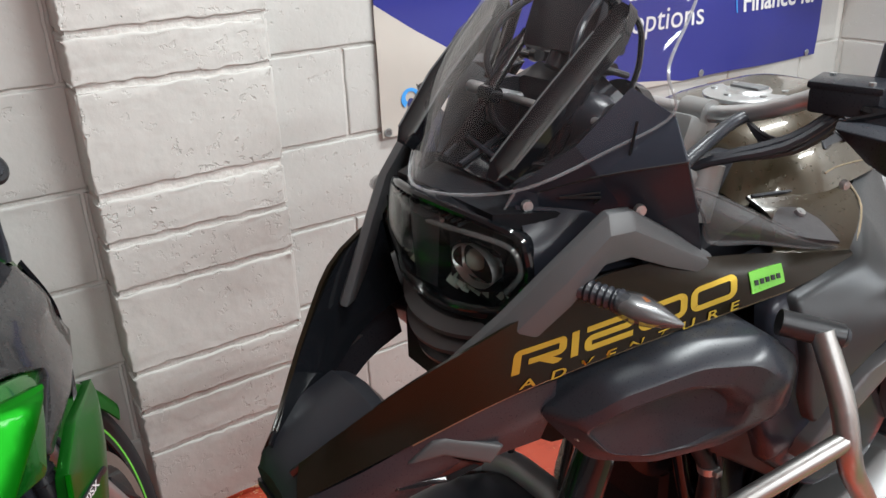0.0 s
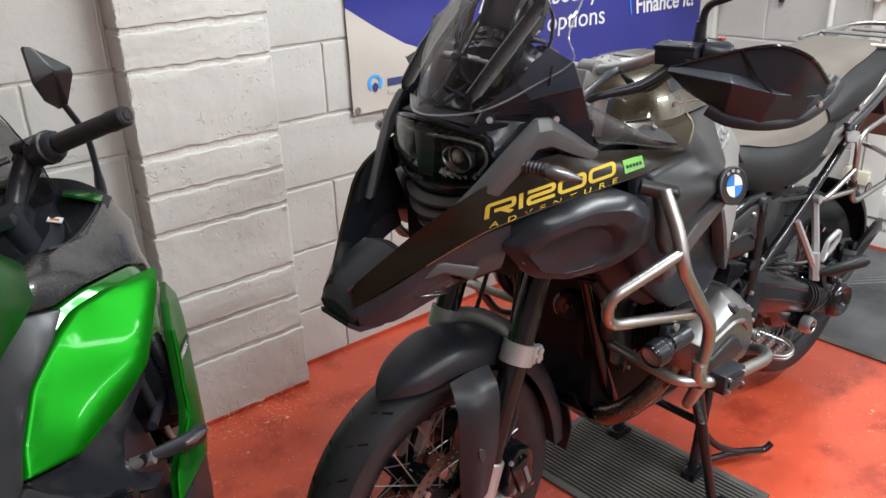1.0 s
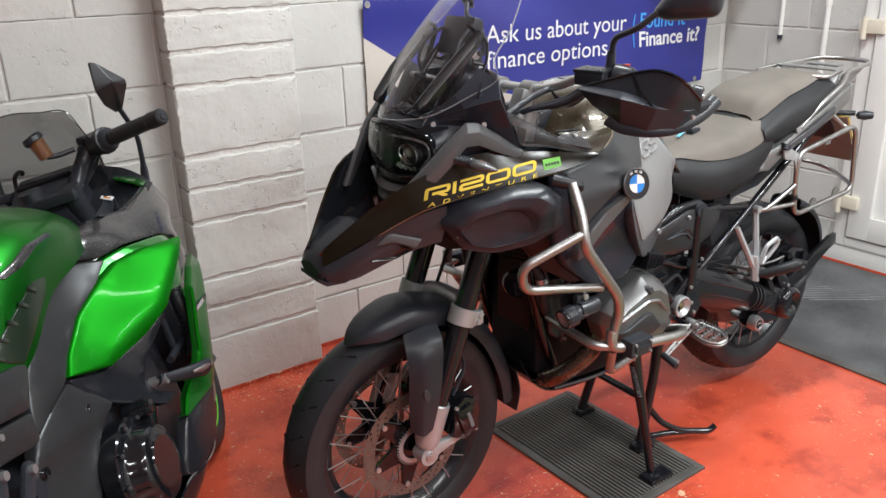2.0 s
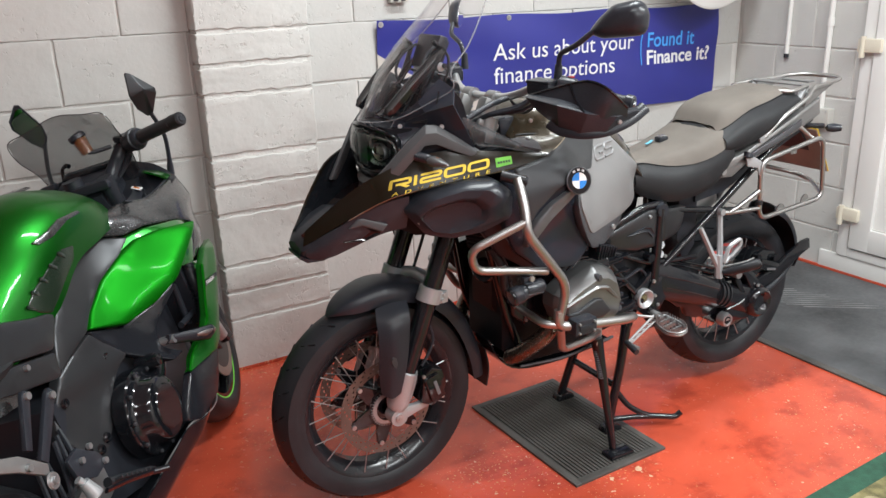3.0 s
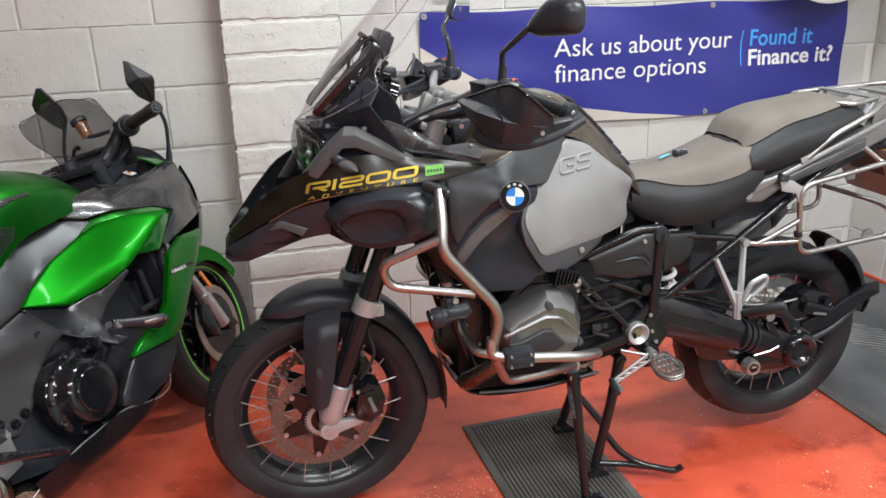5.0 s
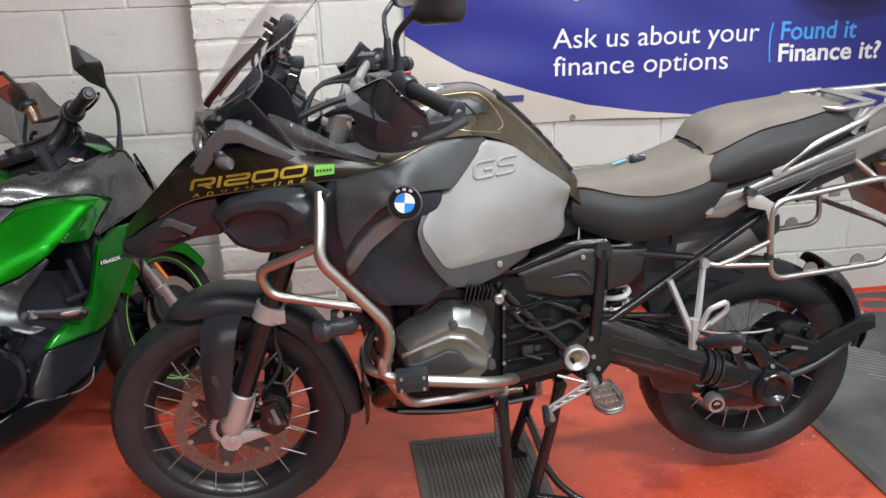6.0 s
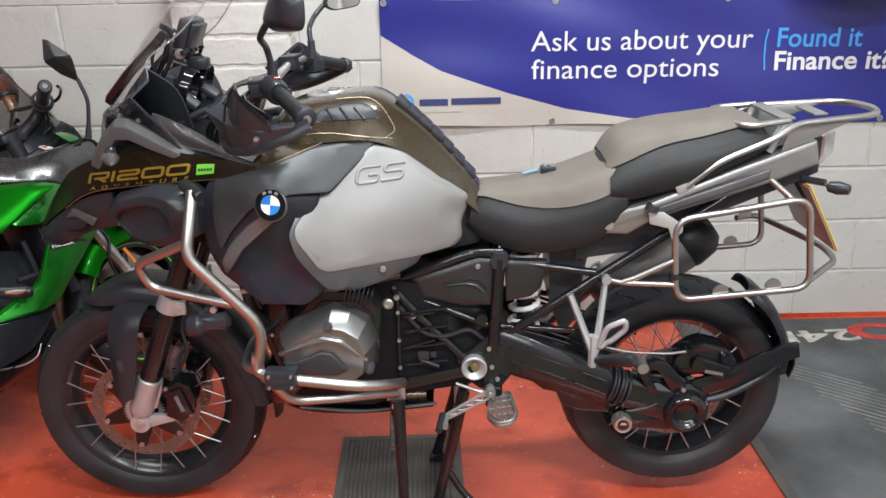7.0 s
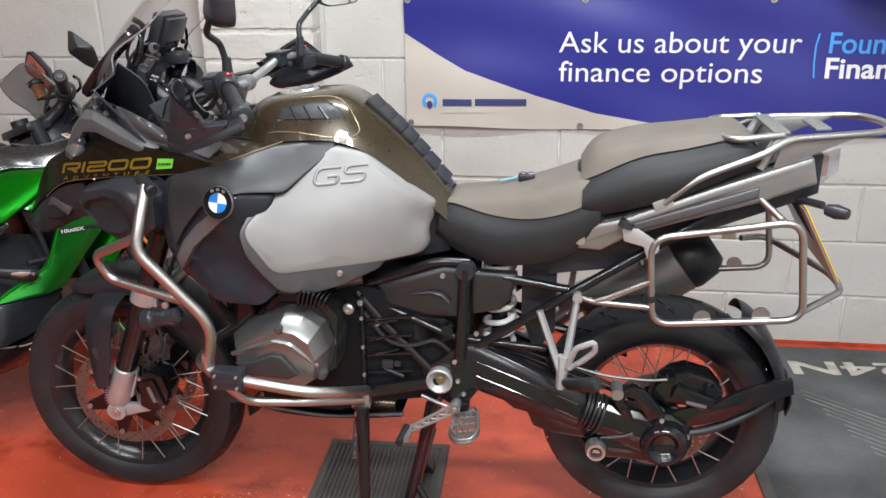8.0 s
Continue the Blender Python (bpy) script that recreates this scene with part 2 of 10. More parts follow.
def floor_mat():
    """Red floor paint, glossy and scuffed, with stains, pale scratches and chips down to the screed."""
    m = mat("red_floor_paint", (0.53, 0.080, 0.041), 0.2, vary=0.22, scale=2.6, fine=26, bump=0.14, depth=0.002, rough_vary=0.45)
    n, l = m.node_tree.nodes, m.node_tree.links
    b = n["Principled BSDF"]
    colour = b.inputs["Base Color"].links[0].from_socket
    co = n.new("ShaderNodeTexCoord")

    def noise(scale, detail, rough=0.5, stretch=None):
        t = n.new("ShaderNodeTexNoise")
        t.inputs["Scale"].default_value, t.inputs["Detail"].default_value, t.inputs["Roughness"].default_value = scale, detail, rough
        if stretch:
            mp = n.new("ShaderNodeMapping")
            mp.inputs["Scale"].default_value = stretch
            mp.inputs["Rotation"].default_value = (0, 0, 0.6)
            l.new(co.outputs["Object"], mp.inputs["Vector"])
            l.new(mp.outputs["Vector"], t.inputs["Vector"])
        else:
            l.new(co.outputs["Object"], t.inputs["Vector"])
        return t.outputs["Fac"]

    def over(base, fine, where, weight, lo, hi, tint, most=1.0):
        """A second colour where fine noise, gathered by a slow one, passes a limit."""
        add = n.new("ShaderNodeMath")
        add.operation = "MULTIPLY_ADD"
        add.inputs[1].default_value = weight
        l.new(where, add.inputs[0])
        l.new(fine, add.inputs[2])
        r = n.new("ShaderNodeMapRange")
        r.inputs["From Min"].default_value, r.inputs["From Max"].default_value, r.inputs["To Max"].default_value = lo, hi, most
        l.new(add.outputs[0], r.inputs["Value"])
        mx = n.new("ShaderNodeMix")
        mx.data_type = "RGBA"
        l.new(r.outputs["Result"], mx.inputs[0])
        l.new(base, mx.inputs[6])
        mx.inputs[7].default_value = (*tint, 1)
        return mx.outputs[2]
    slow = noise(1.3, 2)
    colour = over(colour, noise(5.0, 5, 0.65), slow, 0.3, 0.66, 0.80, (0.23, 0.028, 0.018), 0.6)
    colour = over(colour, noise(9.0, 3, 0.6, (1.0, 7.0, 1.0)), slow, 0.2, 0.72, 0.80, (0.50, 0.10, 0.055), 0.45)
    colour = over(colour, noise(95, 4), slow, 0.35, 0.855, 0.875, (0.60, 0.30, 0.13))
    colour = over(colour, noise(27, 5, 0.6), slow, 0.42, 0.905, 0.922, (0.62, 0.40, 0.26))
    l.new(colour, b.inputs["Base Color"])
    return m


M["floor"] = floor_mat()
M["black_mat"] = mat("black_mat", (0.085, 0.0865, 0.090), 0.72, shine=0.25, vary=0.45, scale=3, fine=60, bump=0.3, depth=0.002)
M["mat_print"] = mat("mat_print", (0.40, 0.37, 0.33), 0.7, vary=0.3, scale=20)
M["mat_scuff"] = mat("mat_scuff", (0.15, 0.15, 0.152), 0.6, vary=0.5, scale=9)
M["mat_red"] = mat("mat_red", (0.42, 0.04, 0.035), 0.7, vary=0.4, scale=20)
M["rib_rubber"] = mat("rib_rubber", (0.070, 0.065, 0.060), 0.5, vary=0.35, scale=6, bump=0.3)
M["rug_green"] = mat("rug_green", (0.02, 0.075, 0.045), 0.9, vary=0.3, scale=30, fine=600, bump=0.6)
M["rug_field"] = mat("rug_field", (0.16, 0.14, 0.06), 0.9, vary=0.6, scale=22, fine=600, bump=0.6)
M["rug_motif"] = mat("rug_motif", (0.28, 0.24, 0.14), 0.9, vary=0.4, scale=30, fine=600, bump=0.6)
M["banner_blue"] = mat("banner_blue", (0.026, 0.030, 0.225), 0.33, vary=0.06, scale=3, bump=0.02)
M["banner_grey"] = mat("banner_grey", (0.50, 0.46, 0.42), 0.42, vary=0.05, scale=4, bump=0.05)


# ---- shapes ----
def V(*a):
    return Vector(a)


def spline(pts, k=4, closed=False):
    """Points of a smooth curve through pts."""
    p = [Vector(q) for q in pts]
    out, n = [], len(p)
    for i in range(n if closed else n - 1):
        a, b, c, d = (p[(i + j) % n] if closed else p[min(max(i + j, 0), n - 1)] for j in (-1, 0, 1, 2))
        for s in range(k):
            t = s / k
            out.append(0.5 * (2 * b + (c - a) * t + (2 * a - 5 * b + 4 * c - d) * t * t + (3 * b - a - 3 * c + d) * t ** 3))
    if not closed:
        out.append(p[-1])
    return out


def spline2(pts, k=4):
    """Smooth (x, z) pairs."""
    return [(q.x, q.y) for q in spline([(x, z, 0) for x, z in pts], k)]


def fillet(pts, rad, k=5, closed=False):
    """A bent tube's line: straights with rounded corners."""
    p = [Vector(q) for q in pts]
    n, out = len(p), []
    for i in range(n):
        if not closed and i in (0, n - 1):
            out.append(p[i])
            continue
        a, b, c = p[i - 1], p[i], p[(i + 1) % n]
        u, w = a - b, c - b
        d = min(rad, u.length * 0.48, w.length * 0.48)
        s, e = b + u.normalized() * d, b + w.normalized() * d
        for j in range(k + 1):
            t = j / k
            out.append(s * (1 - t) ** 2 + b * 2 * t * (1 - t) + e * t * t)
    return out


def loft(rings, caps=True, closed_ring=True, closed_path=False):
    bm = bmesh.new()
    rows = [[bm.verts.new(p) for p in r] for r in rings]
    n = len(rows[0])
    for i in range(len(rows) if closed_path else len(rows) - 1):
        a, b = rows[i], rows[(i + 1) % len(rows)]
        for j in range(n if closed_ring else n - 1):
            k = (j + 1) % n
            bm.faces.new((a[j], a[k], b[k], b[j]))
    if caps and closed_ring and not closed_path:
        bm.faces.new(rows[0])
        bm.faces.new(rows[-1][::-1])
    return bm


def sweep(pts, r, n=10, closed=False, squash=1.0):
    """A tube of radius r (a number or one per point) along pts."""
    p = [Vector(q) for q in pts]
    m = len(p)
    rs = r if isinstance(r, (list, tuple)) else [r] * m
    tang = []
    for i in range(m):
        a = p[i - 1] if (closed or i > 0) else p[i]
        b = p[(i + 1) % m] if (closed or i < m - 1) else p[i]
        tang.append((b - a).normalized())
    up = tang[0].orthogonal().normalized()
    rings = []
    for i in range(m):
        up = (up - tang[i] * up.dot(tang[i])).normalized()
        side = tang[i].cross(up)
        rings.append([p[i] + (up * math.cos(2 * math.pi * j / n) + side * math.sin(2 * math.pi * j / n) * squash) * rs[i] for j in range(n)])
    return loft(rings, closed_path=closed)


def surf(rows, thick, k=4):
    """A smooth sheet through a net of points, with thickness."""
    rows = [spline(r, k) for r in rows]
    cols = list(zip(*rows))
    cols = [spline(c, k) for c in cols]
    bm = bmesh.new()
    g = [[bm.verts.new(p) for p in c] for c in cols]
    for i in range(len(g) - 1):
        for j in range(len(g[0]) - 1):
            bm.faces.new((g[i][j], g[i + 1][j], g[i + 1][j + 1], g[i][j + 1]))
    bmesh.ops.recalc_face_normals(bm, faces=bm.faces)
    if thick:
        bmesh.ops.solidify(bm, geom=bm.faces[:], thickness=thick)
    return bm


def lathe(profile, n=48, closed=True):
    """Profile of (radius, y) turned about the y axis."""
    rings = []
    for i in range(n):
        a = 2 * math.pi * i / n
        rings.append([V(r * math.cos(a), y, r * math.sin(a)) for r, y in profile])
    return loft(rings, caps=False, closed_ring=closed, closed_path=True)


def rod(a, b, r, r2=None, n=12):
    a, b = Vector(a), Vector(b)
    return sweep([a, b], [r, r if r2 is None else r2], n)


def moved(bm, m):
    bmesh.ops.transform(bm, matrix=m, verts=bm.verts[:])
    return bm


def flipped(bm):
    """The same shape on the other side of the machine."""
    bmesh.ops.transform(bm, matrix=Matrix.Diagonal((1, -1, 1, 1)), verts=bm.verts[:])
    bmesh.ops.reverse_faces(bm, faces=bm.faces[:])
    return bm


def rounded(bm, width, seg=2, angle=30):
    e = [x for x in bm.edges if len(x.link_faces) == 2 and x.calc_face_angle(0) > radians(angle)]
    if width and e:
        bmesh.ops.bevel(bm, geom=e, offset=width, segments=seg, affect="EDGES", profile=0.6, clamp_overlap=True)
    return bm


def block(c, s, bev=0.004, m=None):
    bm = bmesh.new()
    bmesh.ops.create_cube(bm, size=1)
    bmesh.ops.transform(bm, matrix=Matrix.Diagonal((*s, 1)), verts=bm.verts[:])
    rounded(bm, bev)
    if m is not None:
        moved(bm, m)
    return moved(bm, Matrix.Translation(c))


def slab(outline, y0, y1, bev=0.003, seg=2):
    """An outline of (x, z) with depth from y0 to y1."""
    bm = loft([[V(x, y0, z) for x, z in outline], [V(x, y1, z) for x, z in outline]])
    bmesh.ops.recalc_face_normals(bm, faces=bm.faces)
    return rounded(bm, bev, seg)


def panel(outline, thick, inset=0.012, lift=0.006, bev=0.003):
    """A moulded cover: an outline in space, raised inside its rim, thickness towards the machine's middle."""
    bm = bmesh.new()
    f = bm.faces.new([bm.verts.new(p) for p in outline])
    bm.normal_update()
    side = -1 if f.calc_center_median().y < 0 else 1
    if f.normal.y * side < 0:
        f.normal_flip()
    back = bmesh.ops.duplicate(bm, geom=[f])["geom"]
    bv = [g for g in back if isinstance(g, bmesh.types.BMVert)]
    for w in bv:
        w.co.y -= side * thick
    bf = [g for g in back if isinstance(g, bmesh.types.BMFace)][0]
    bf.normal_flip()
    fv, gv = list(f.verts), None
    pair = {w: min(bv, key=lambda q: (q.co - w.co - V(0, -side * thick, 0)).length) for w in fv}
    for i in range(len(fv)):
        a, b = fv[i], fv[(i + 1) % len(fv)]
        bm.faces.new((b, a, pair[a], pair[b]))
    if inset:
        bmesh.ops.inset_region(bm, faces=[f], thickness=inset, depth=lift, use_even_offset=True)
    bmesh.ops.recalc_face_normals(bm, faces=bm.faces)
    return rounded(bm, bev, 2, 25)


def plate(c):
    """A smooth sheet y = f(x, z) through a few points in space."""
    c = np.array(c, float)
    p, n = c[:, [0, 2]], len(c)

    def k(r2):
        return r2 * np.log(r2 + 1e-12)
    a = np.zeros((n + 3, n + 3))
    a[:n, :n] = k(((p[:, None] - p[None]) ** 2).sum(-1)) + np.eye(n) * 1e-4
    a[:n, n], a[:n, n + 1:], a[n, :n], a[n + 1:, :n] = 1, p, 1, p.T
    w = np.linalg.solve(a, np.concatenate([c[:, 1], [0, 0, 0]]))

    def f(x, z):
        return float(k(((p - [x, z]) ** 2).sum(-1)) @ w[:n] + w[n] + w[n + 1] * x + w[n + 2] * z)
    return f


def skin(outline, f, thick=0.014, rad=0.012, rim=0.008, drop=0.006, step=0.022, lift=0.0, seg=4):
    """A moulded cover over an outline of (x, z): it follows y = f(x, z), with rounded corners and a rolled edge."""
    from mathutils.geometry import delaunay_2d_cdt
    o = [Vector((q.x, q.y)) for q in fillet([V(x, z, 0) for x, z in outline], rad, seg, True)]
    n = len(o)
    turn = 1 if sum(o[i].x * o[(i + 1) % n].y - o[(i + 1) % n].x * o[i].y for i in range(n)) > 0 else -1

    def inset(d):
        out = []
        for i in range(n):
            t = (o[(i + 1) % n] - o[i - 1])
            t = t.normalized() if t.length else Vector((1, 0))
            out.append(o[i] + Vector((-t.y, t.x)) * turn * d)
        return out
    loops = [o, inset(rim * 0.3), inset(rim)]
    xs, zs = [q.x for q in o], [q.y for q in o]

    def far(q):
        inside, best = False, 9.0
        for i in range(n):
            a, b = loops[2][i], loops[2][(i + 1) % n]
            if (a.y > q.y) != (b.y > q.y) and q.x < a.x + (q.y - a.y) / (b.y - a.y) * (b.x - a.x):
                inside = not inside
            best = min(best, (a - q).length)
        return inside and best > step * 0.4
    co = o + loops[1] + loops[2]
    edges = [(k * n + i, k * n + (i + 1) % n) for k in range(3) for i in range(n)]
    x = min(xs) + step / 2
    while x < max(xs):
        z = min(zs) + step / 2
        while z < max(zs):
            if far(Vector((x, z))):
                co.append(Vector((x, z)))
            z += step
        x += step
    vs, es, fs, ov, oe, of = delaunay_2d_cdt(co, edges, [], 1, 1e-6)
    bm = bmesh.new()
    fall = [drop, drop * 0.25, 0.0]
    bv = []
    for q, src in zip(vs, ov):
        k = min((s // n if s < 3 * n else 2) for s in src) if src else 2
        y = f(q.x, q.y)
        side = -1 if y < 0 else 1
        bv.append(bm.verts.new((q.x, y - side * (fall[k] - lift), q.y)))
    for t in fs:
        bm.faces.new([bv[i] for i in t])
    bmesh.ops.recalc_face_normals(bm, faces=bm.faces)
    edge = [e for e in bm.edges if len(e.link_faces) == 1]
    r = bmesh.ops.extrude_edge_only(bm, edges=edge)
    for g in r["geom"]:
        if isinstance(g, bmesh.types.BMVert):
            g.co.y += thick if g.co.y < 0 else -thick
    return bm


def joined(*parts):
    out = bmesh.new()
    for b in parts:
        me = bpy.data.meshes.new("tmp")
        b.to_mesh(me)
        b.free()
        out.from_mesh(me)
        bpy.data.meshes.remove(me)
    return out


def part(name, bm, material, parent=None, label="", m=None, angle=40):
    """Link a bmesh as one mesh object under a thing or a part."""
    bmesh.ops.recalc_face_normals(bm, faces=bm.faces)
    me = bpy.data.meshes.new(name)
    bm.to_mesh(me)
    bm.free()
    me.materials.append(M[material] if isinstance(material, str) else material)
    me.polygons.foreach_set("use_smooth", [True] * len(me.polygons))
    me.set_sharp_from_angle(angle=radians(angle))
    ob = new(name, me)
    ob.parent = parent
    if m is not None:
        ob.matrix_basis = m
    if label:
        tagged(ob, label=label)
    return ob


def again(ob, m, parent=None):
    """The same mesh once more, at another place."""
    o = new(ob.name.split(".")[0], ob.data)
    o.parent = parent or ob.parent
    o.matrix_basis = m
    return o


def thing(name, m, label, category, group="", kind=""):
    ob = new(name)
    ob.empty_display_size = 0.1
    ob.matrix_basis = m
    return tagged(ob, label, category, group, kind)


def text_mesh(body, shear=0.0, weight=0.0, spacing=1.0):
    """Flat lettering, scaled to a unit box. Returns points, faces and width / height."""
    cu = bpy.data.curves.new("lettering", "FONT")
    cu.body, cu.shear, cu.offset, cu.space_character, cu.resolution_u = body, shear, weight, spacing, 4
    ob = new("lettering", cu)
    bpy.context.view_layer.update()
    me = bpy.data.meshes.new_from_object(ob.evaluated_get(bpy.context.evaluated_depsgraph_get()))
    bpy.data.objects.remove(ob)
    bm = bmesh.new()
    bm.from_mesh(me)
    bpy.data.meshes.remove(me)
    return bm


def lettering(body, a, b, up, height, material, parent, shear=0.0, weight=0.0, spacing=1.0, depth=0.001, bend=None, caps=None):
    """Words whose baseline runs from a to b; height of a capital; depth towards the reader's back."""
    bm = text_mesh(body, shear, weight, spacing)
    a, b, up = Vector(a), Vector(b), Vector(up).normalized()
    xs = [v.co.x for v in bm.verts]
    x0, x1 = min(xs), max(xs)
    capital = 0.69 if caps is None else caps
    back = (b - a).normalized().cross(up) * -depth
    top = bmesh.ops.extrude_face_region(bm, geom=bm.faces[:])["geom"] if depth else []
    low = {v for v in top if isinstance(v, bmesh.types.BMVert)}
    for v in bm.verts:
        u, w = (v.co.x - x0) / (x1 - x0), v.co.y / capital * height
        v.co = a + (b - a) * u + up * w + (back if v in low else Vector())
        if bend:
            v.co += bend(v.co)
    # one part a letter: islands that overlap along the line belong together
    run, seen, islands = (b - a).normalized(), set(), []
    for v in bm.verts:
        if v in seen:
            continue
        todo, group = [v], set()
        while todo:
            q = todo.pop()
            if q not in group:
                group.add(q)
                todo += [e.other_vert(q) for e in q.link_edges]
        seen |= group
        at = [q.co.dot(run) for q in group]
        islands.append([min(at), max(at), group])
    islands.sort(key=lambda g: g[0])
    letters = []
    for lo, hi, group in islands:
        if letters and lo < letters[-1][1] - 0.3 * min(hi - lo, letters[-1][1] - letters[-1][0]):
            letters[-1][1] = max(hi, letters[-1][1])
            letters[-1][2] |= group
        else:
            letters.append([lo, hi, set(group)])
    for lo, hi, group in letters:
        one, num = bmesh.new(), {}
        for v in bm.verts:
            if v in group:
                num[v] = one.verts.new(v.co)
        for f in bm.faces:
            if f.verts[0] in group:
                one.faces.new([num[v] for v in f.verts])
        part("letter", one, material, parent)
    bm.free()


# ---- the showroom corner ----
WALL_Y, SIDE_X, CEIL = 2.528, 4.0, 3.2
COURSES = [0.0, 0.218, 0.446, 0.677, 0.908, 1.148, 1.381, 1.612, 1.842, 2.072, 2.302, 2.532, 2.762, 2.992, 3.2]


def structure(name, bm, material, label, category):
    return tagged(part(name, bm, material), label, category, "", "structure")


def cuboid(x0, x1, y0, y1, z0, z1, bev=0.0):
    return block(((x0 + x1) / 2, (y0 + y1) / 2, (z0 + z1) / 2), (x1 - x0, y1 - y0, z1 - z0), bev)


floor = structure("floor", cuboid(-4.6, 4.3, -7.2, 2.75, -0.12, 0.0), "floor", "red painted concrete floor, glossy and chipped", "floor")
# unseen ceiling: height and grey chosen to even the light and darken reflections
ceiling = structure("ceiling", cuboid(-4.6, 4.3, -7.2, 2.75, CEIL, CEIL + 0.1), "ceiling_paint", "unseen plain ceiling, greyed to hold back fill light", "ceiling")
wall_north = structure("wall_north", cuboid(-4.6, 4.3, WALL_Y + 0.008, 2.75, 0, CEIL), "joint_paint",
                       "white painted blockwork wall with shallow joints", "wall")
DOOR_Y0, DOOR_Y1, DOOR_Z = 0.86, 1.765, 2.1
wall_east = structure("wall_east", joined(
    cuboid(SIDE_X + 0.006, 4.3, DOOR_Y1, WALL_Y + 0.006, 0, CEIL),
    cuboid(SIDE_X + 0.006, 4.3, -7.2, DOOR_Y0, 0, CEIL),
    cuboid(SIDE_X + 0.006, 4.3, DOOR_Y0, DOOR_Y1, DOOR_Z, CEIL)), "joint_paint",
    "white painted blockwork side wall beside a door", "wall")
# unseen walls, set far back and greyed to keep reflections dark
wall_west = structure("wall_west", cuboid(-4.8, -4.6, -7.2, 2.75, 0, CEIL), "far_paint", "unseen plain wall closing the room, grey to dim reflections", "wall")
wall_south = structure("wall_south", cuboid(-4.6, 4.3, -7.4, -7.2, 0, CEIL), "far_paint", "unseen plain wall closing the room behind, grey to dim reflections", "wall")
PX0, PX1, PY = 0.955, 1.398, 2.42
pillar = structure("pillar", cuboid(PX0 + 0.006, PX1 - 0.006, PY + 0.006, WALL_Y + 0.006, 0, CEIL), "joint_paint",
                   "rough white painted block pillar on the wall", "pillar")
# the door step and the red line that the floor paint leaves on the wall's foot
structure("trim", joined(cuboid(SIDE_X - 0.012, SIDE_X + 0.1, DOOR_Y0, DOOR_Y1 + 0.1, 0, 0.105, 0.006)), "plain_paint",
                  "white painted step below the door", "step")
foot = structure("baseboard", joined(cuboid(PX1, SIDE_X, WALL_Y - 0.002, WALL_Y + 0.004, 0, 0.016, 0.001),
                                     cuboid(-2.4, PX0, WALL_Y - 0.002, WALL_Y + 0.004, 0, 0.014, 0.001),
                                     cuboid(PX0, PX1, PY - 0.002, PY + 0.004, 0, 0.014, 0.001),
                                     cuboid(SIDE_X - 0.014, SIDE_X + 0.004, DOOR_Y0, WALL_Y, 0, 0.018, 0.001)), "floor",
                 "thin line of red floor paint along the wall", "trim")


def white_door():
    d = new("door_1")
    tagged(d, "white plastic door with panel, closed", "door", "", "structure")
    x = SIDE_X
    part("door_frame", joined(cuboid(x - 0.02, x + 0.08, DOOR_Y1 - 0.06, DOOR_Y1, 0.105, DOOR_Z, 0.006),
                              cuboid(x - 0.02, x + 0.08, DOOR_Y0, DOOR_Y0 + 0.06, 0.105, DOOR_Z, 0.006),
                              cuboid(x - 0.02, x + 0.08, DOOR_Y0 + 0.06, DOOR_Y1 - 0.06, DOOR_Z - 0.06, DOOR_Z, 0.006),
                              cuboid(x - 0.02, x + 0.08, DOOR_Y0 + 0.06, DOOR_Y1 - 0.06, 0.105, 0.15, 0.006)), "upvc", d)
    a, b = DOOR_Y0 + 0.07, DOOR_Y1 - 0.07
    part("door_leaf", joined(cuboid(x - 0.035, x + 0.03, a, a + 0.11, 0.16, DOOR_Z - 0.07, 0.008),
                             cuboid(x - 0.035, x + 0.03, b - 0.11, b, 0.16, DOOR_Z - 0.07, 0.008),
                             cuboid(x - 0.034, x + 0.03, a + 0.1, b - 0.1, 0.16, 0.28, 0.008),
                             cuboid(x - 0.034, x + 0.03, a + 0.1, b - 0.1, 0.95, 1.09, 0.008),
                             cuboid(x - 0.034, x + 0.03, a + 0.1, b - 0.1, DOOR_Z - 0.19, DOOR_Z - 0.07, 0.008)), "upvc", d)
    part("door_panel", cuboid(x - 0.012, x + 0.012, a + 0.1, b - 0.1, 0.27, 0.96), "upvc", d)
    part("door_pane", cuboid(x - 0.012, x + 0.012, a + 0.1, b - 0.1, 1.08, DOOR_Z - 0.18), "upvc", d)
    part("gasket", joined(cuboid(x - 0.022, x - 0.010, b - 0.106, b - 0.1, 0.275, 0.955), cuboid(x - 0.022, x - 0.010, a + 0.1, b - 0.1, 0.276, 0.283)), "box_grey", d)
    for z in (0.34, 1.18):
        part("hinge", joined(cuboid(x - 0.055, x - 0.02, DOOR_Y1 - 0.115, DOOR_Y1 + 0.005, z - 0.035, z + 0.03, 0.008),
                             rod((x - 0.05, DOOR_Y1 - 0.02, z - 0.06), (x - 0.05, DOOR_Y1 - 0.02, z + 0.04), 0.014)), "cream", d)


white_door()


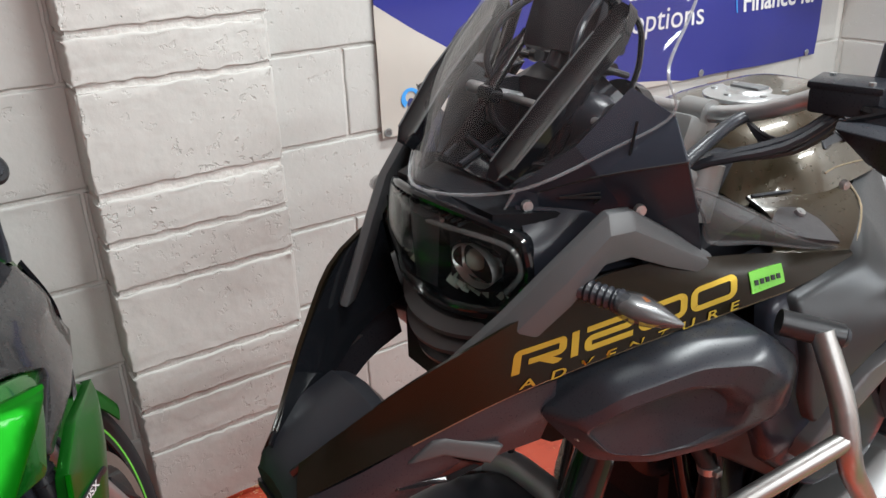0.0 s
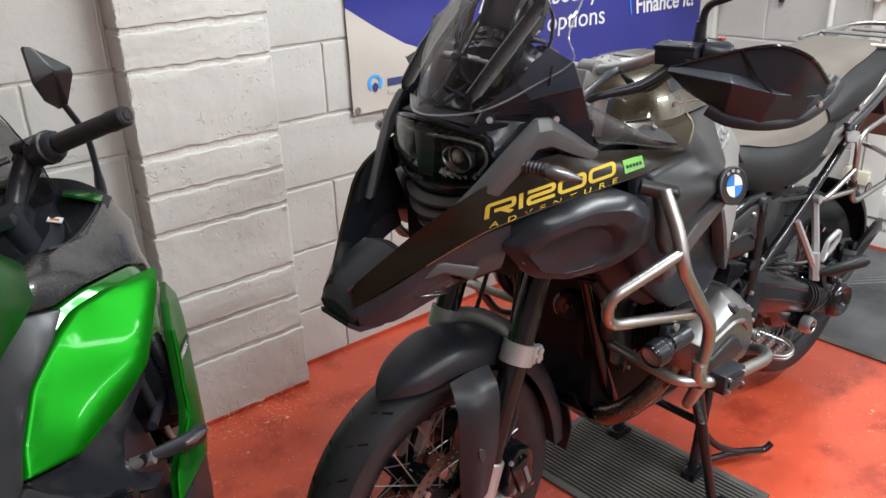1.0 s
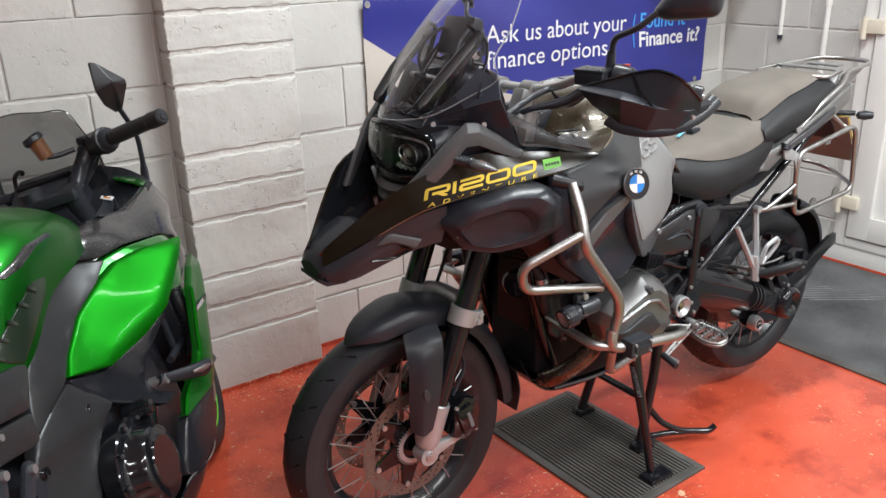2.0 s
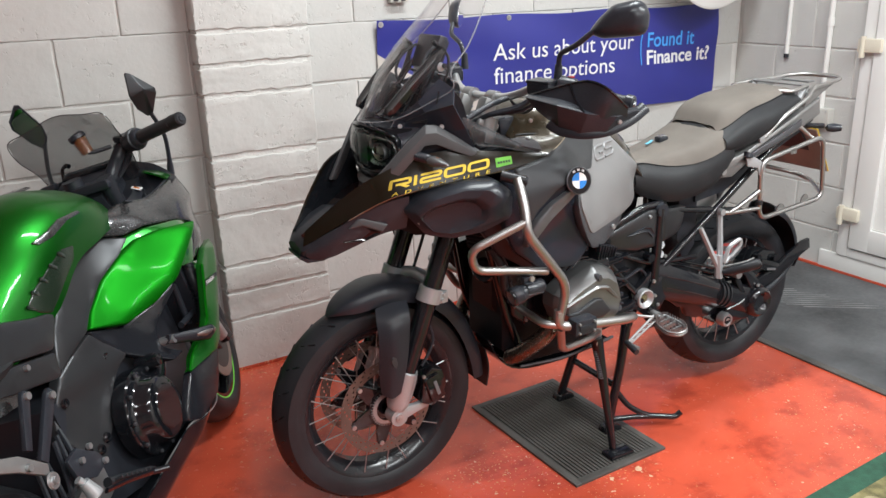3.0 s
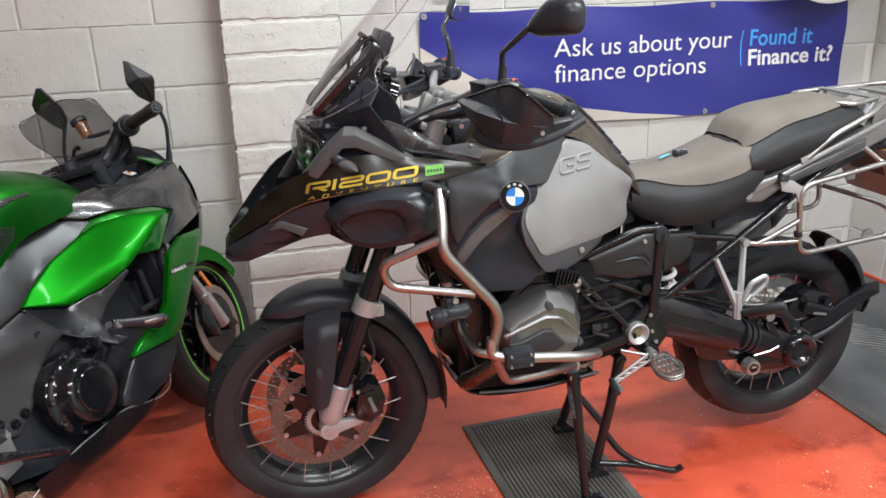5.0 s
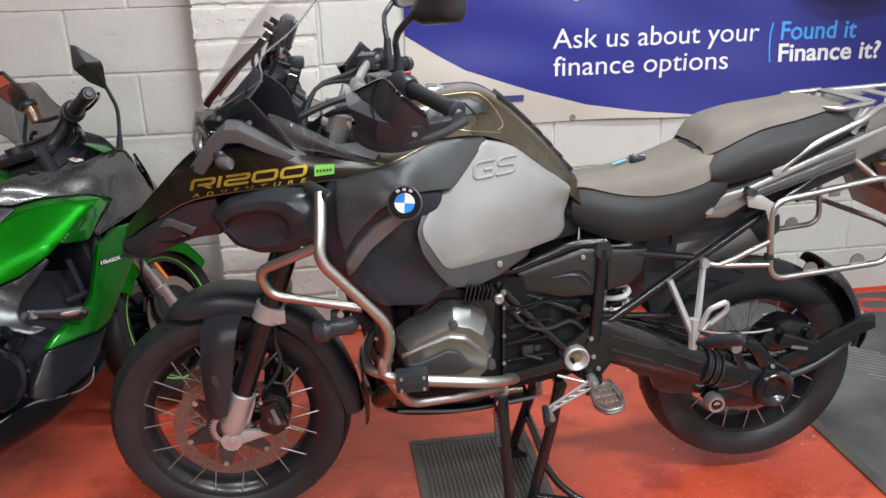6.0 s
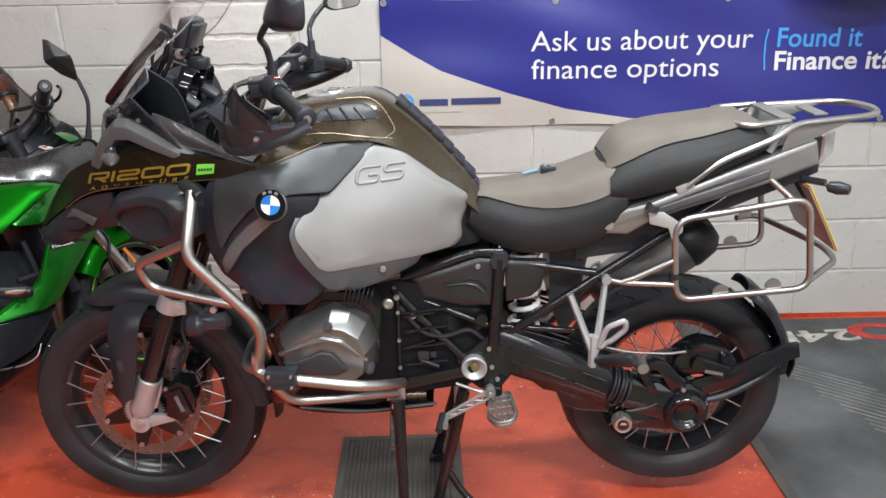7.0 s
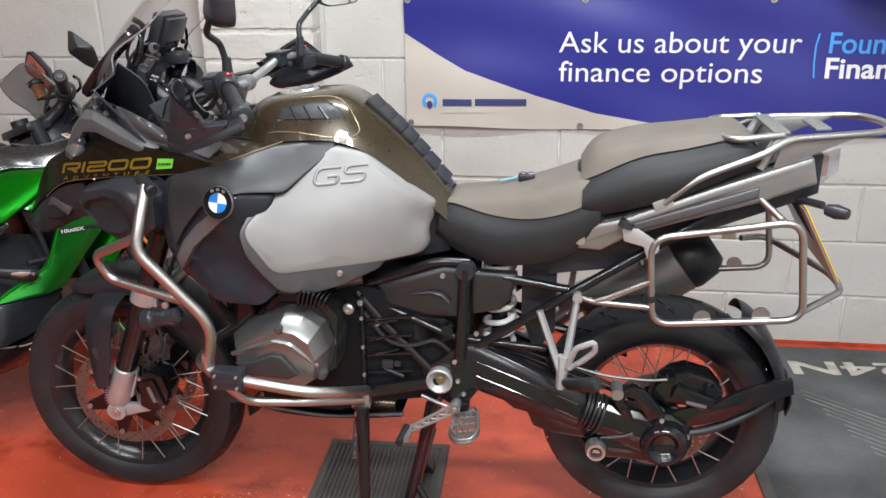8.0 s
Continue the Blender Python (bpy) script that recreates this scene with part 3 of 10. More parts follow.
def wall_services():
    x = SIDE_X
    c = thing("conduit", pose(0, 0, 0), "white painted conduit pipe ending on the wall", "pipe", "conduits")
    part("pipe", rod((x - 0.012, 2.195, 1.10), (x - 0.012, 2.195, CEIL), 0.012), "plain_paint", c)
    part("end_cap", rod((x - 0.012, 2.195, 1.09), (x - 0.012, 2.195, 1.11), 0.013), "black_plastic", c, "dark open pipe end")
    c = thing("conduit", pose(0, 0, 0), "white painted conduit running down to a junction box", "pipe", "conduits")
    part("pipe", rod((x - 0.014, 1.952, 0.85), (x - 0.014, 1.952, CEIL), 0.014), "plain_paint", c)
    part("coupler", rod((x - 0.014, 1.952, 1.26), (x - 0.014, 1.952, 1.30), 0.018), "plain_paint", c)
    j = thing("junction_box", pose(0, 0, 0), "grey plastic junction box with a loose black cable", "junction box")
    part("box", cuboid(x - 0.05, x, 1.882, 2.048, 0.765, 0.852, 0.004), "box_grey", j)
    for y in (1.895, 2.035):
        for z in (0.777, 0.84):
            part("screw", rod((x - 0.053, y, z), (x - 0.049, y, z), 0.004, n=8), "bolt", j)
    part("cable", sweep(spline([(x - 0.03, 1.965, 0.77), (x - 0.035, 1.967, 0.71), (x - 0.03, 1.96, 0.66), (x - 0.012, 1.945, 0.625)]), 0.011, 8), "black_plastic", j)
    part("filler", sweep(spline([(x - 0.004, 1.93, 0.60), (x - 0.004, 1.97, 0.63), (x - 0.002, 2.0, 0.61)]), 0.02, 8, squash=0.5), "white", j, "lump of white filler")
    s = thing("wall_socket", pose(0, 0, 0), "grey wall socket above the banner", "socket")
    part("box", cuboid(1.80, 1.885, WALL_Y - 0.035, WALL_Y, 1.455, 1.54, 0.005), "box_grey", s)
    part("switch", joined(cuboid(1.815, 1.835, WALL_Y - 0.039, WALL_Y - 0.03, 1.462, 1.475), cuboid(1.85, 1.87, WALL_Y - 0.039, WALL_Y - 0.03, 1.462, 1.475)), "black_plastic", s)


wall_services()


def round_sign():
    s = thing("round_sign", pose(3.53, 2.30, 1.69, 0, 0, 0), "white round plastic sign hung high near the corner", "sign")
    part("disc", lathe([(0.0001, -0.008), (0.325, -0.008), (0.335, 0.0), (0.325, 0.008), (0.0001, 0.008)], 64), "upvc", s)
    part("ring_mark", moved(lathe([(0.006, -0.003), (0.012, -0.003), (0.012, 0.0), (0.006, 0.0)], 20), pose(-0.045, -0.009, -0.262)), "navy", s)
    part("print_bar", block((0.03, -0.0095, -0.258), (0.11, 0.002, 0.014), 0), "navy", s)
    part("print_bar", block((0.02, -0.0095, -0.277), (0.085, 0.002, 0.007), 0), "navy", s)
    part("bracket", block((0, 0.115, 0.1), (0.05, 0.215, 0.03)), "box_grey", s)


round_sign()


def banner():
    X0, X1 = 1.735, 3.80
    def top(x):
        return 1.386 - 0.012 * (x - X0) / (X1 - X0) - 0.010 * abs(math.sin((x - X0) / 0.66 * math.pi)) ** 2
    def low(x):
        return 0.889 - 0.022 * (x - X0) / (X1 - X0) + 0.004 * math.sin((x - X0) * 9.5)
    def wave(x, z):
        hang = (1.39 - z) / 0.5
        return (WALL_Y - 0.018 - 0.006 * math.sin(x * 9.5 + 2.2 * z) * hang
                - 0.005 * math.sin(5 * x - 9 * z) - 0.0045 * math.sin(3.1 * x + 21 * z + 2 * math.sin(2.3 * x)) * (1 - hang * 0.6))
    keys = [(1.735, 1.247), (1.858, 1.169), (1.968, 1.107), (2.148, 1.044), (2.239, 1.013), (2.468, 0.947), (2.721, 0.905), (2.93, 0.882), (3.05, 0.860)]
    def edge(x):
        for (a, p), (b, q) in zip(keys, keys[1:]):
            if x <= b:
                return p + (q - p) * (x - a) / (b - a)
        return 0.0
    cols = 150
    def sheet(lo, hi, k):
        bm = bmesh.new()
        g = []
        for i in range(cols + 1):
            x = X0 + (X1 - X0) * i / cols
            a, b = lo(x), max(hi(x), lo(x) + 0.0002)
            g.append([bm.verts.new((x, wave(x, a + (b - a) * j / k), a + (b - a) * j / k)) for j in range(k + 1)])
        for i in range(cols):
            for j in range(k):
                bm.faces.new((g[i][j], g[i + 1][j], g[i + 1][j + 1], g[i][j + 1]))
        bmesh.ops.recalc_face_normals(bm, faces=bm.faces)
        if sum(f.normal.y for f in bm.faces) > 0:
            bmesh.ops.reverse_faces(bm, faces=bm.faces[:])
        bmesh.ops.solidify(bm, geom=bm.faces[:], thickness=0.0015)
        return bm
    b = thing("banner", pose(0, 0, 0), "blue and pale grey vinyl banner pinned on the wall", "banner")
    part("blue_field", sheet(lambda x: max(low(x), edge(x)), top, 30), "banner_blue", b, "shiny creased blue vinyl")
    part("pale_field", sheet(low, lambda x: max(low(x), min(edge(x), top(x))), 24), "banner_grey", b, "pale grey vinyl")
    def follow(p):
        return Vector((0, wave(p.x, p.z) - 0.0025 - (WALL_Y - 0.014), 0))
    def onto_vinyl(bm):
        for v in bm.verts:
            v.co.y += wave(v.co.x, v.co.z) + 0.001 - (WALL_Y - 0.014)
        return bm
    y = WALL_Y - 0.014
    def words(body, x0, x1, z, h, material, **k):
        lettering(body, (x0, y, z), (x1, y, z - 0.003), (0, 0, 1), h, material, b, bend=follow, depth=0.0008, **k)
    words("Ask us about your", 2.325, 3.197, 1.176, 0.076, "white")
    words("finance options", 2.328, 3.070, 1.068, 0.076, "white")
    words("Found it", 3.292, 3.622, 1.174, 0.072, "light_blue", weight=0.012)
    words("Finance it?", 3.288, 3.742, 1.086, 0.070, "white", weight=0.02)
    line = slab([(3.247, 1.085), (3.253, 1.085), (3.249, 1.14), (3.249, 1.20), (3.256, 1.243), (3.250, 1.243), (3.243, 1.20), (3.243, 1.14)], y - 0.004, y - 0.003, 0)
    part("rule", onto_vinyl(line), "light_blue", b)
    ring = []
    for i in range(32):
        a = radians(-50 + 280 * i / 31)
        ring.append((1.829 + 0.030 * math.cos(a), 0.988 + 0.030 * math.sin(a)))
    inner = [(1.829 + (x - 1.829) * 0.55, 0.992 + (z - 0.988) * 0.55) for x, z in ring[::-1]]
    part("ring_mark", onto_vinyl(slab(ring + inner, y - 0.004, y - 0.003, 0)), "light_blue", b)
    part("dot_mark", onto_vinyl(slab([(1.829 + 0.011 * math.cos(i * 0.5236), 0.974 + 0.016 * math.sin(i * 0.5236)) for i in range(12)], y - 0.004, y - 0.003, 0)), "navy", b)
    # two lines of a company's name, as bars of its size
    for x0, x1, z0, z1 in ((1.881, 1.995, 0.971, 0.997), (2.008, 2.207, 0.973, 0.999), (1.881, 1.944, 0.944, 0.958), (1.952, 2.052, 0.945, 0.959)):
        part("print_bar", onto_vinyl(slab([(x0, z0), (x1, z0), (x1, z1), (x0, z1)], y - 0.004, y - 0.003, 0.0)), "navy" if z1 > 0.96 else "box_grey", b)
    for i, x in enumerate((1.752, 2.416, 3.08, 3.745)):
        for z in (top(x) - 0.017, low(x) + 0.014):
            part("eyelet", moved(lathe([(0.006, -0.003), (0.012, -0.003), (0.013, 0), (0.006, 0.001)], 16), pose(x, wave(x, z) - 0.002, z)), "bolt", b)
            part("nail", rod((x, wave(x, z) - 0.006, z), (x, WALL_Y + 0.002, z), 0.004, n=8), "bolt", b)


banner()


def black_runner():
    x0, x1, y0, y1 = 2.972, 3.985, -1.6, 2.488
    r = thing("floor_mat", pose(0, 0, 0), "worn black rubber floor mat with faded printed marks", "mat")
    part("sheet", cuboid(x0, x1, y0, y1, 0, 0.006, 0.002), "black_mat", r)
    part("border", joined(cuboid(x0 - 0.006, x0 + 0.03, y0, y1, 0.0, 0.008, 0.002)), "rib_rubber", r)
    up = (0, -1, 0)
    lettering("24N", (3.700, 2.375, 0.0075), (3.255, 2.350, 0.0075), (0.0, -1, 0), 0.10, "mat_print", r, depth=0.001, weight=0.025)
    part("print_ring", moved(lathe([(0.055, 0), (0.105, 0), (0.105, 0.001), (0.055, 0.001)], 40), pose(3.80, 2.35, 0.0065, 90) @ Matrix.Diagonal((1.25, 1, 0.75, 1))), "mat_red", r, "faded red printed ring")
    for i in range(14):
        part("print_bar", block((3.38 + 0.016 * i, 2.02 - 0.045 * i, 0.0066), (0.34 + 0.02 * (i * 7 % 5), 0.007, 0.001), 0, pose(0, 0, 0, 0, 0, -38)), "mat_scuff", r)


def ribbed_mat():
    r = thing("rubber_mat", pose(1.82, 1.318, 0, 0, 0, 1.2), "black ribbed rubber mat under the centre stand", "mat")
    w, l = 0.393, 0.605
    part("sheet", block((0, 0, 0.003), (w, l, 0.006), 0.002), "rib_rubber", r)
    part("border", joined(block((-w / 2 + 0.012, 0, 0.006), (0.024, l, 0.006), 0.002), block((w / 2 - 0.012, 0, 0.006), (0.024, l, 0.006), 0.002),
                          block((0, l / 2 - 0.012, 0.006), (w - 0.048, 0.024, 0.006), 0.002), block((0, -l / 2 + 0.012, 0.006), (w - 0.048, 0.024, 0.006), 0.002)), "rib_rubber", r)
    rib = part("rib", block((0, 0, 0), (0.0075, l - 0.06, 0.005), 0.0015), "rib_rubber", r, m=pose(-0.16, 0, 0.0085))
    for i in range(1, 24):
        again(rib, pose(-0.16 + i * 0.0139, 0, 0.0085))


def rug():
    r = thing("rug", pose(0, 0, 0, 0, 0, 2.2), "green bordered woven rug with a muted floral pattern", "rug")
    # the unseen length down to y -2.6 is added to cut red bounce
    part("border", cuboid(1.35, 2.94, -2.6, 0.507, 0, 0.008, 0.003), "rug_green", r)
    part("field", cuboid(1.45, 2.84, -2.5, 0.43, 0.0, 0.0095, 0.002), "rug_field", r)
    dot = part("motif", moved(lathe([(0.0001, 0), (0.028, 0), (0.034, 0.001), (0.02, 0.0015), (0.0001, 0.0015)], 14), pose(0, 0, 0, 90)), "rug_motif", r, m=pose(1.5, 0.37, 0.0095))
    for i in range(1, 20):
        again(dot, pose(1.5 + 0.07 * i, 0.37 - 0.06 * (i % 2), 0.0095))


black_runner()
ribbed_mat()
rug()

# ---- the adventure motorcycle on its centre stand: x runs to its tail, y to its right side ----
BIKE = thing("motorcycle", pose(1.115, 1.355, 0, 0, 0, -1.21),
             "black, brown and silver adventure motorcycle parked on its centre stand", "motorcycle")
STEER = Matrix.Translation((0.30, 0, 0)) @ pose(0, 0, 0, 0, 0, 2.4) @ Matrix.Translation((-0.30, 0, 0))
FRONT_AXLE, REAR_AXLE = (-0.006, 0.014, 0.330), (1.498, 0.03, 0.361)


def P(name, bm, material, parent=None, label="", m=None, angle=40):
    return part(name, bm, material, parent or BIKE, label, m, angle)


def PS(name, bm, material, label="", m=None):
    """A part that turns with the steering."""
    return part(name, bm, material, BIKE, label, STEER if m is None else STEER @ m)


def both(name, make, material, label="", steer=False, parent=None, angle=40):
    """A part on the left side and its twin on the right."""
    out = []
    for s in (0, 1):
        bm = make()
        if s:
            flipped(bm)
        out.append(part(name, bm, material, parent or BIKE, label, STEER if steer else None, angle))
    return out


def turned(name, make, material, label=""):
    """A part set on the turned bars on the left, and its twin on the right at the same place on the bars."""
    part(name, make(), material, BIKE, label)
    part(name, flipped(moved(make(), STEER.inverted())), material, BIKE, label, STEER)


def bolts(places, r, parent, toward=(0, -1, 0), material="bolt", length=0.006):
    t = Vector(toward).normalized()
    for p in places:
        p = Vector(p)
        part("bolt", joined(rod(p, p + t * length, r, r * 0.85, 10), rod(p + t * length * 0.4, p + t * length * 1.15, r * 0.45, None, 6)), material, parent)


def spoked_wheel(name, axle, radius, half, rim_r, m, disc_sides, disc_r, wide):
    """Tyre, black rim, crossed steel spokes, hub and brake discs."""
    at = m @ Matrix.Translation(axle)
    w = 0.72 * half
    rim = part(name, lathe([(rim_r - 0.004, -w), (rim_r + 0.012, -w - 0.004), (rim_r + 0.014, -w + 0.004), (rim_r - 0.002, -w + 0.010), (rim_r - 0.012, -w * 0.55),
                            (rim_r - 0.022, -w * 0.35), (rim_r - 0.022, w * 0.35), (rim_r - 0.012, w * 0.55), (rim_r - 0.002, w - 0.010), (rim_r + 0.014, w - 0.004),
                            (rim_r + 0.012, w + 0.004), (rim_r - 0.004, w), (rim_r - 0.020, w * 0.6), (rim_r - 0.030, w * 0.38), (rim_r - 0.030, -w * 0.38), (rim_r - 0.020, -w * 0.6)], 72),
               "panel_black", BIKE, "black wire-spoked wheel", at)
    h = half
    prof = [(rim_r + 0.004, -w * 0.98), (rim_r + 0.020, -h * 0.90), (rim_r + (radius - rim_r) * 0.48, -h), (radius - (radius - rim_r) * 0.27, -h * 0.955),
            (radius - 0.017, -h * 0.76), (radius - 0.006, -h * 0.45), (radius, -h * 0.12)]
    part("tyre", lathe(prof + [(r, -y) for r, y in prof[::-1]], 96), "rubber", rim, "black road tyre, scuffed")
    # cut-in grooves of the tread, as thin dark blades set in the rubber
    groove = None
    for i in range(26):
        for s in (-1, 1):
            a = 2 * math.pi * (i + (0.5 if s > 0 else 0)) / 26
            mm = Matrix.Rotation(a, 4, "Y") @ Matrix.Translation((0, s * h * 0.46, radius - 0.0098)) @ pose(0, 0, 0, s * -19) @ pose(0, 0, 0, 0, 0, s * 52)
            if groove is None:
                groove = part("tread_groove", block((0, 0, 0), (half * 0.75, 0.0045, 0.006), 0.0012), "gloss_black", rim, m=mm)
            else:
                again(groove, mm)
    part("hub", joined(lathe([(0.014, -wide), (0.034, -wide), (0.036, -wide + 0.02), (0.028, -0.02), (0.028, 0.02), (0.036, wide - 0.02), (0.034, wide), (0.014, wide)], 32),
                       lathe([(0.03, -wide + 0.012), (0.058, -wide + 0.012), (0.058, -wide + 0.018), (0.03, -wide + 0.020)], 32),
                       lathe([(0.03, wide - 0.012), (0.058, wide - 0.012), (0.058, wide - 0.018), (0.03, wide - 0.020)], 32)), "gloss_black", rim)
    spoke = None
    n = 20
    for i in range(n):
        for s in (-1, 1):
            a = 2 * math.pi * i / n + (0.08 if s > 0 else 0)
            turn = 0.62 if i % 2 else -0.62
            p = V(0.055 * math.cos(a + turn), s * (wide - 0.015), 0.055 * math.sin(a + turn))
            q = V((rim_r - 0.002) * math.cos(a), s * (w - 0.002), (rim_r - 0.002) * math.sin(a))
            d = q - p
            mm = Matrix.Translation(p) @ d.to_track_quat("Z", "Y").to_matrix().to_4x4() @ Matrix.Diagonal((1, 1, d.length, 1))
            if spoke is None:
                spoke = part("spoke", rod((0, 0, 0), (0, 0, 1), 0.0016, None, 6), "bolt", rim, "bright steel spoke", mm)
            else:
                again(spoke, mm)
    for i in range(n * 2):
        a = math.pi * i / n
        s = 1 if i % 2 else -1
        p = V((rim_r + 0.000) * math.cos(a), s * (w - 0.003), (rim_r + 0.000) * math.sin(a))
        mm = Matrix.Translation(p) @ Vector((math.cos(a), 0, math.sin(a))).to_track_quat("Z", "Y").to_matrix().to_4x4()
        if i == 0:
            nip = part("nipple", rod((0, 0, -0.010), (0, 0, 0.005), 0.0027, None, 6), "trim_grey", rim, m=mm)
        else:
            again(nip, mm)
    for s in disc_sides:
        y = s * (wide + 0.006)
        bm = bmesh.new()
        N, R = 132, [disc_r - 0.034 + 0.034 * j / 9 for j in range(10)]
        g = [[bm.verts.new((r * math.cos(2 * math.pi * i / N), y, r * math.sin(2 * math.pi * i / N))) for r in R] for i in range(N)]
        for i in range(N):
            for j in range(9):
                if j in (1, 3, 5, 7) and (i + 2 * (j // 2)) % 6 == 0:
                    continue
                k = (i + 1) % N
                bm.faces.new((g[i][j], g[k][j], g[k][j + 1], g[i][j + 1]))
        bmesh.ops.solidify(bm, geom=bm.faces[:], thickness=0.0045)
        disc = part("brake_disc", bm, "disc_steel", rim, "drilled steel brake disc")
        for i in range(6):
            a = 2 * math.pi * i / 6 + 0.3
            u, v = V(math.cos(a), 0, math.sin(a)), V(-math.sin(a), 0, math.cos(a))
            q = [u * 0.04 - v * 0.03, u * (disc_r - 0.036) - v * 0.014, u * (disc_r - 0.030) - v * 0.010, u * (disc_r - 0.030) + v * 0.010, u * (disc_r - 0.036) + v * 0.014, u * 0.04 + v * 0.03]
            part("carrier_arm", loft([[p + V(0, y - 0.004, 0) for p in q], [p + V(0, y + 0.004, 0) for p in q]]), "gloss_black", rim)
            c = u * (disc_r - 0.034)
            part("rivet", rod(c + V(0, y - 0.008, 0), c + V(0, y + 0.008, 0), 0.0075, None, 12), "bolt", rim)
        part("disc_carrier", joined(lathe([(0.02, y - 0.006), (0.062, y - 0.006), (0.066, y), (0.062, y + 0.006), (0.02, y + 0.006)], 32)), "gloss_black", rim)
    return rim


fw = spoked_wheel("front_wheel", FRONT_AXLE, 0.330, 0.062, 0.241, STEER, (-1, 1), 0.152, 0.070)
spoked_wheel("rear_wheel", REAR_AXLE, 0.317, 0.086, 0.216, Matrix.Identity(4), (-1,), 0.138, 0.075)
# toothed ring of the wheel sensor
teeth = [lathe([(0.040, -0.089), (0.052, -0.089), (0.052, -0.086), (0.040, -0.086)], 40)]
for i in range(40):
    a = 2 * math.pi * i / 40
    teeth.append(rod((0.052 * math.cos(a), -0.0875, 0.052 * math.sin(a)), (0.058 * math.cos(a), -0.0875, 0.058 * math.sin(a)), 0.0016, None, 5))
part("sensor_ring", joined(*teeth), "cast_alloy", fw)

# ---- front fork ----
FORK = V(0.145, 0, 0.365).normalized()


def fork_leg():
    base = V(0.018, -0.113, 0.40)
    return sweep([base, base + FORK * 0.30, base + FORK * 0.62], [0.0285, 0.0285, 0.0285], 20)


def fork_foot():
    a = V(0.026, -0.113, 0.415)
    return joined(sweep([a + FORK * 0.045, a + FORK * 0.042, a - FORK * 0.055, a - FORK * 0.075], [0.031, 0.034, 0.034, 0.026], 20),
                  slab([(-0.018, 0.30), (-0.006, 0.296), (0.02, 0.335), (0.045, 0.385), (0.03, 0.41), (-0.004, 0.37), (-0.022, 0.335), (-0.026, 0.315)], -0.128, -0.098, 0.005),
                  rod((-0.0, -0.133, 0.322), (0.0, -0.09, 0.322), 0.027, None, 20),
                  slab([(0.0, 0.298), (0.06, 0.315), (0.125, 0.33), (0.135, 0.345), (0.125, 0.356), (0.07, 0.342), (0.03, 0.345), (0.02, 0.335)], -0.124, -0.106, 0.005),
                  slab([(0.03, 0.36), (0.06, 0.44), (0.075, 0.45), (0.07, 0.42), (0.05, 0.365)], -0.122, -0.108, 0.004))


both("fork_leg", fork_leg, "frame_black", steer=True)
both("fork_foot", fork_foot, "cast_alloy", "pale cast alloy fork foot", steer=True)
axle_cap = PS("axle_cap", joined(rod((0, -0.138, 0.322), (0, -0.130, 0.322), 0.013, None, 16), rod((0, -0.140, 0.322), (0, -0.136, 0.322), 0.007, None, 6)), "bolt")


def fork_clamp():
    c = V(0.018, -0.113, 0.40) + FORK * 0.30
    return joined(sweep([c - FORK * 0.022, c + FORK * 0.022], 0.036, 24), block((0.155, -0.137, 0.672), (0.035, 0.016, 0.036), 0.004),
                  rod((0.155, -0.150, 0.663), (0.155, -0.13, 0.663), 0.007), rod((0.162, -0.150, 0.681), (0.162, -0.13, 0.681), 0.007))


both("fork_clamp", fork_clamp, "cast_alloy", "silver fork clamp", steer=True)
PS("fork_bridge", joined(sweep(fillet([(0.13, -0.113, 0.675), (0.17, -0.06, 0.69), (0.17, 0.06, 0.69), (0.13, 0.113, 0.675)], 0.04), 0.021, 12, squash=0.8)), "cast_alloy")
both("fork_guard", lambda: surf([[(-0.035, -0.084, 0.662), (0.015, -0.092, 0.672), (0.062, -0.094, 0.668)], [(-0.046, -0.112, 0.630), (0.0, -0.136, 0.636), (0.048, -0.136, 0.640)],
                                 [(-0.050, -0.128, 0.580), (-0.012, -0.152, 0.582), (0.036, -0.152, 0.585)], [(-0.055, -0.128, 0.50), (-0.020, -0.155, 0.50), (0.022, -0.155, 0.50)],
                                 [(-0.052, -0.126, 0.415), (-0.03, -0.150, 0.402), (0.0, -0.150, 0.412)]], 0.004), "matt_black", "matt black fork guard", steer=True)
PS("badge", moved(lathe([(0.0001, 0), (0.012, 0), (0.011, -0.003), (0.0001, -0.004)], 20), pose(-0.012, -0.153, 0.512, 0, 62, 0) @ Matrix.Diagonal((2.0, 1, 1, 1))), "dark_body", "oval grey reflector badge")
both("brake_caliper", lambda: joined(slab([(0.075, 0.345), (0.115, 0.325), (0.15, 0.345), (0.165, 0.395), (0.15, 0.44), (0.115, 0.455), (0.085, 0.43)], -0.135, -0.055, 0.008),
                                     block((0.118, -0.14, 0.39), (0.05, 0.014, 0.085), 0.006, pose(0, 0, 0, 0, -18, 0))), "gloss_black", "black brake caliper", steer=True)
PS("maker_bar", block((0.122, -0.149, 0.392), (0.011, 0.002, 0.050), 0.001, pose(0, 0, 0, 0, -18, 0)), "grey_plastic")
for y in (-0.10, 0.10):
    PS("brake_hose", sweep(spline([(0.10, y, 0.45), (0.145, y * 0.95, 0.52), (0.135, y * 0.8, 0.60), (0.17, y * 0.55, 0.70), (0.22, y * 0.4, 0.85)]), 0.005, 8), "matt_black")
bolts([(0.092, -0.142, 0.432), (0.152, -0.142, 0.352)], 0.006, BIKE)

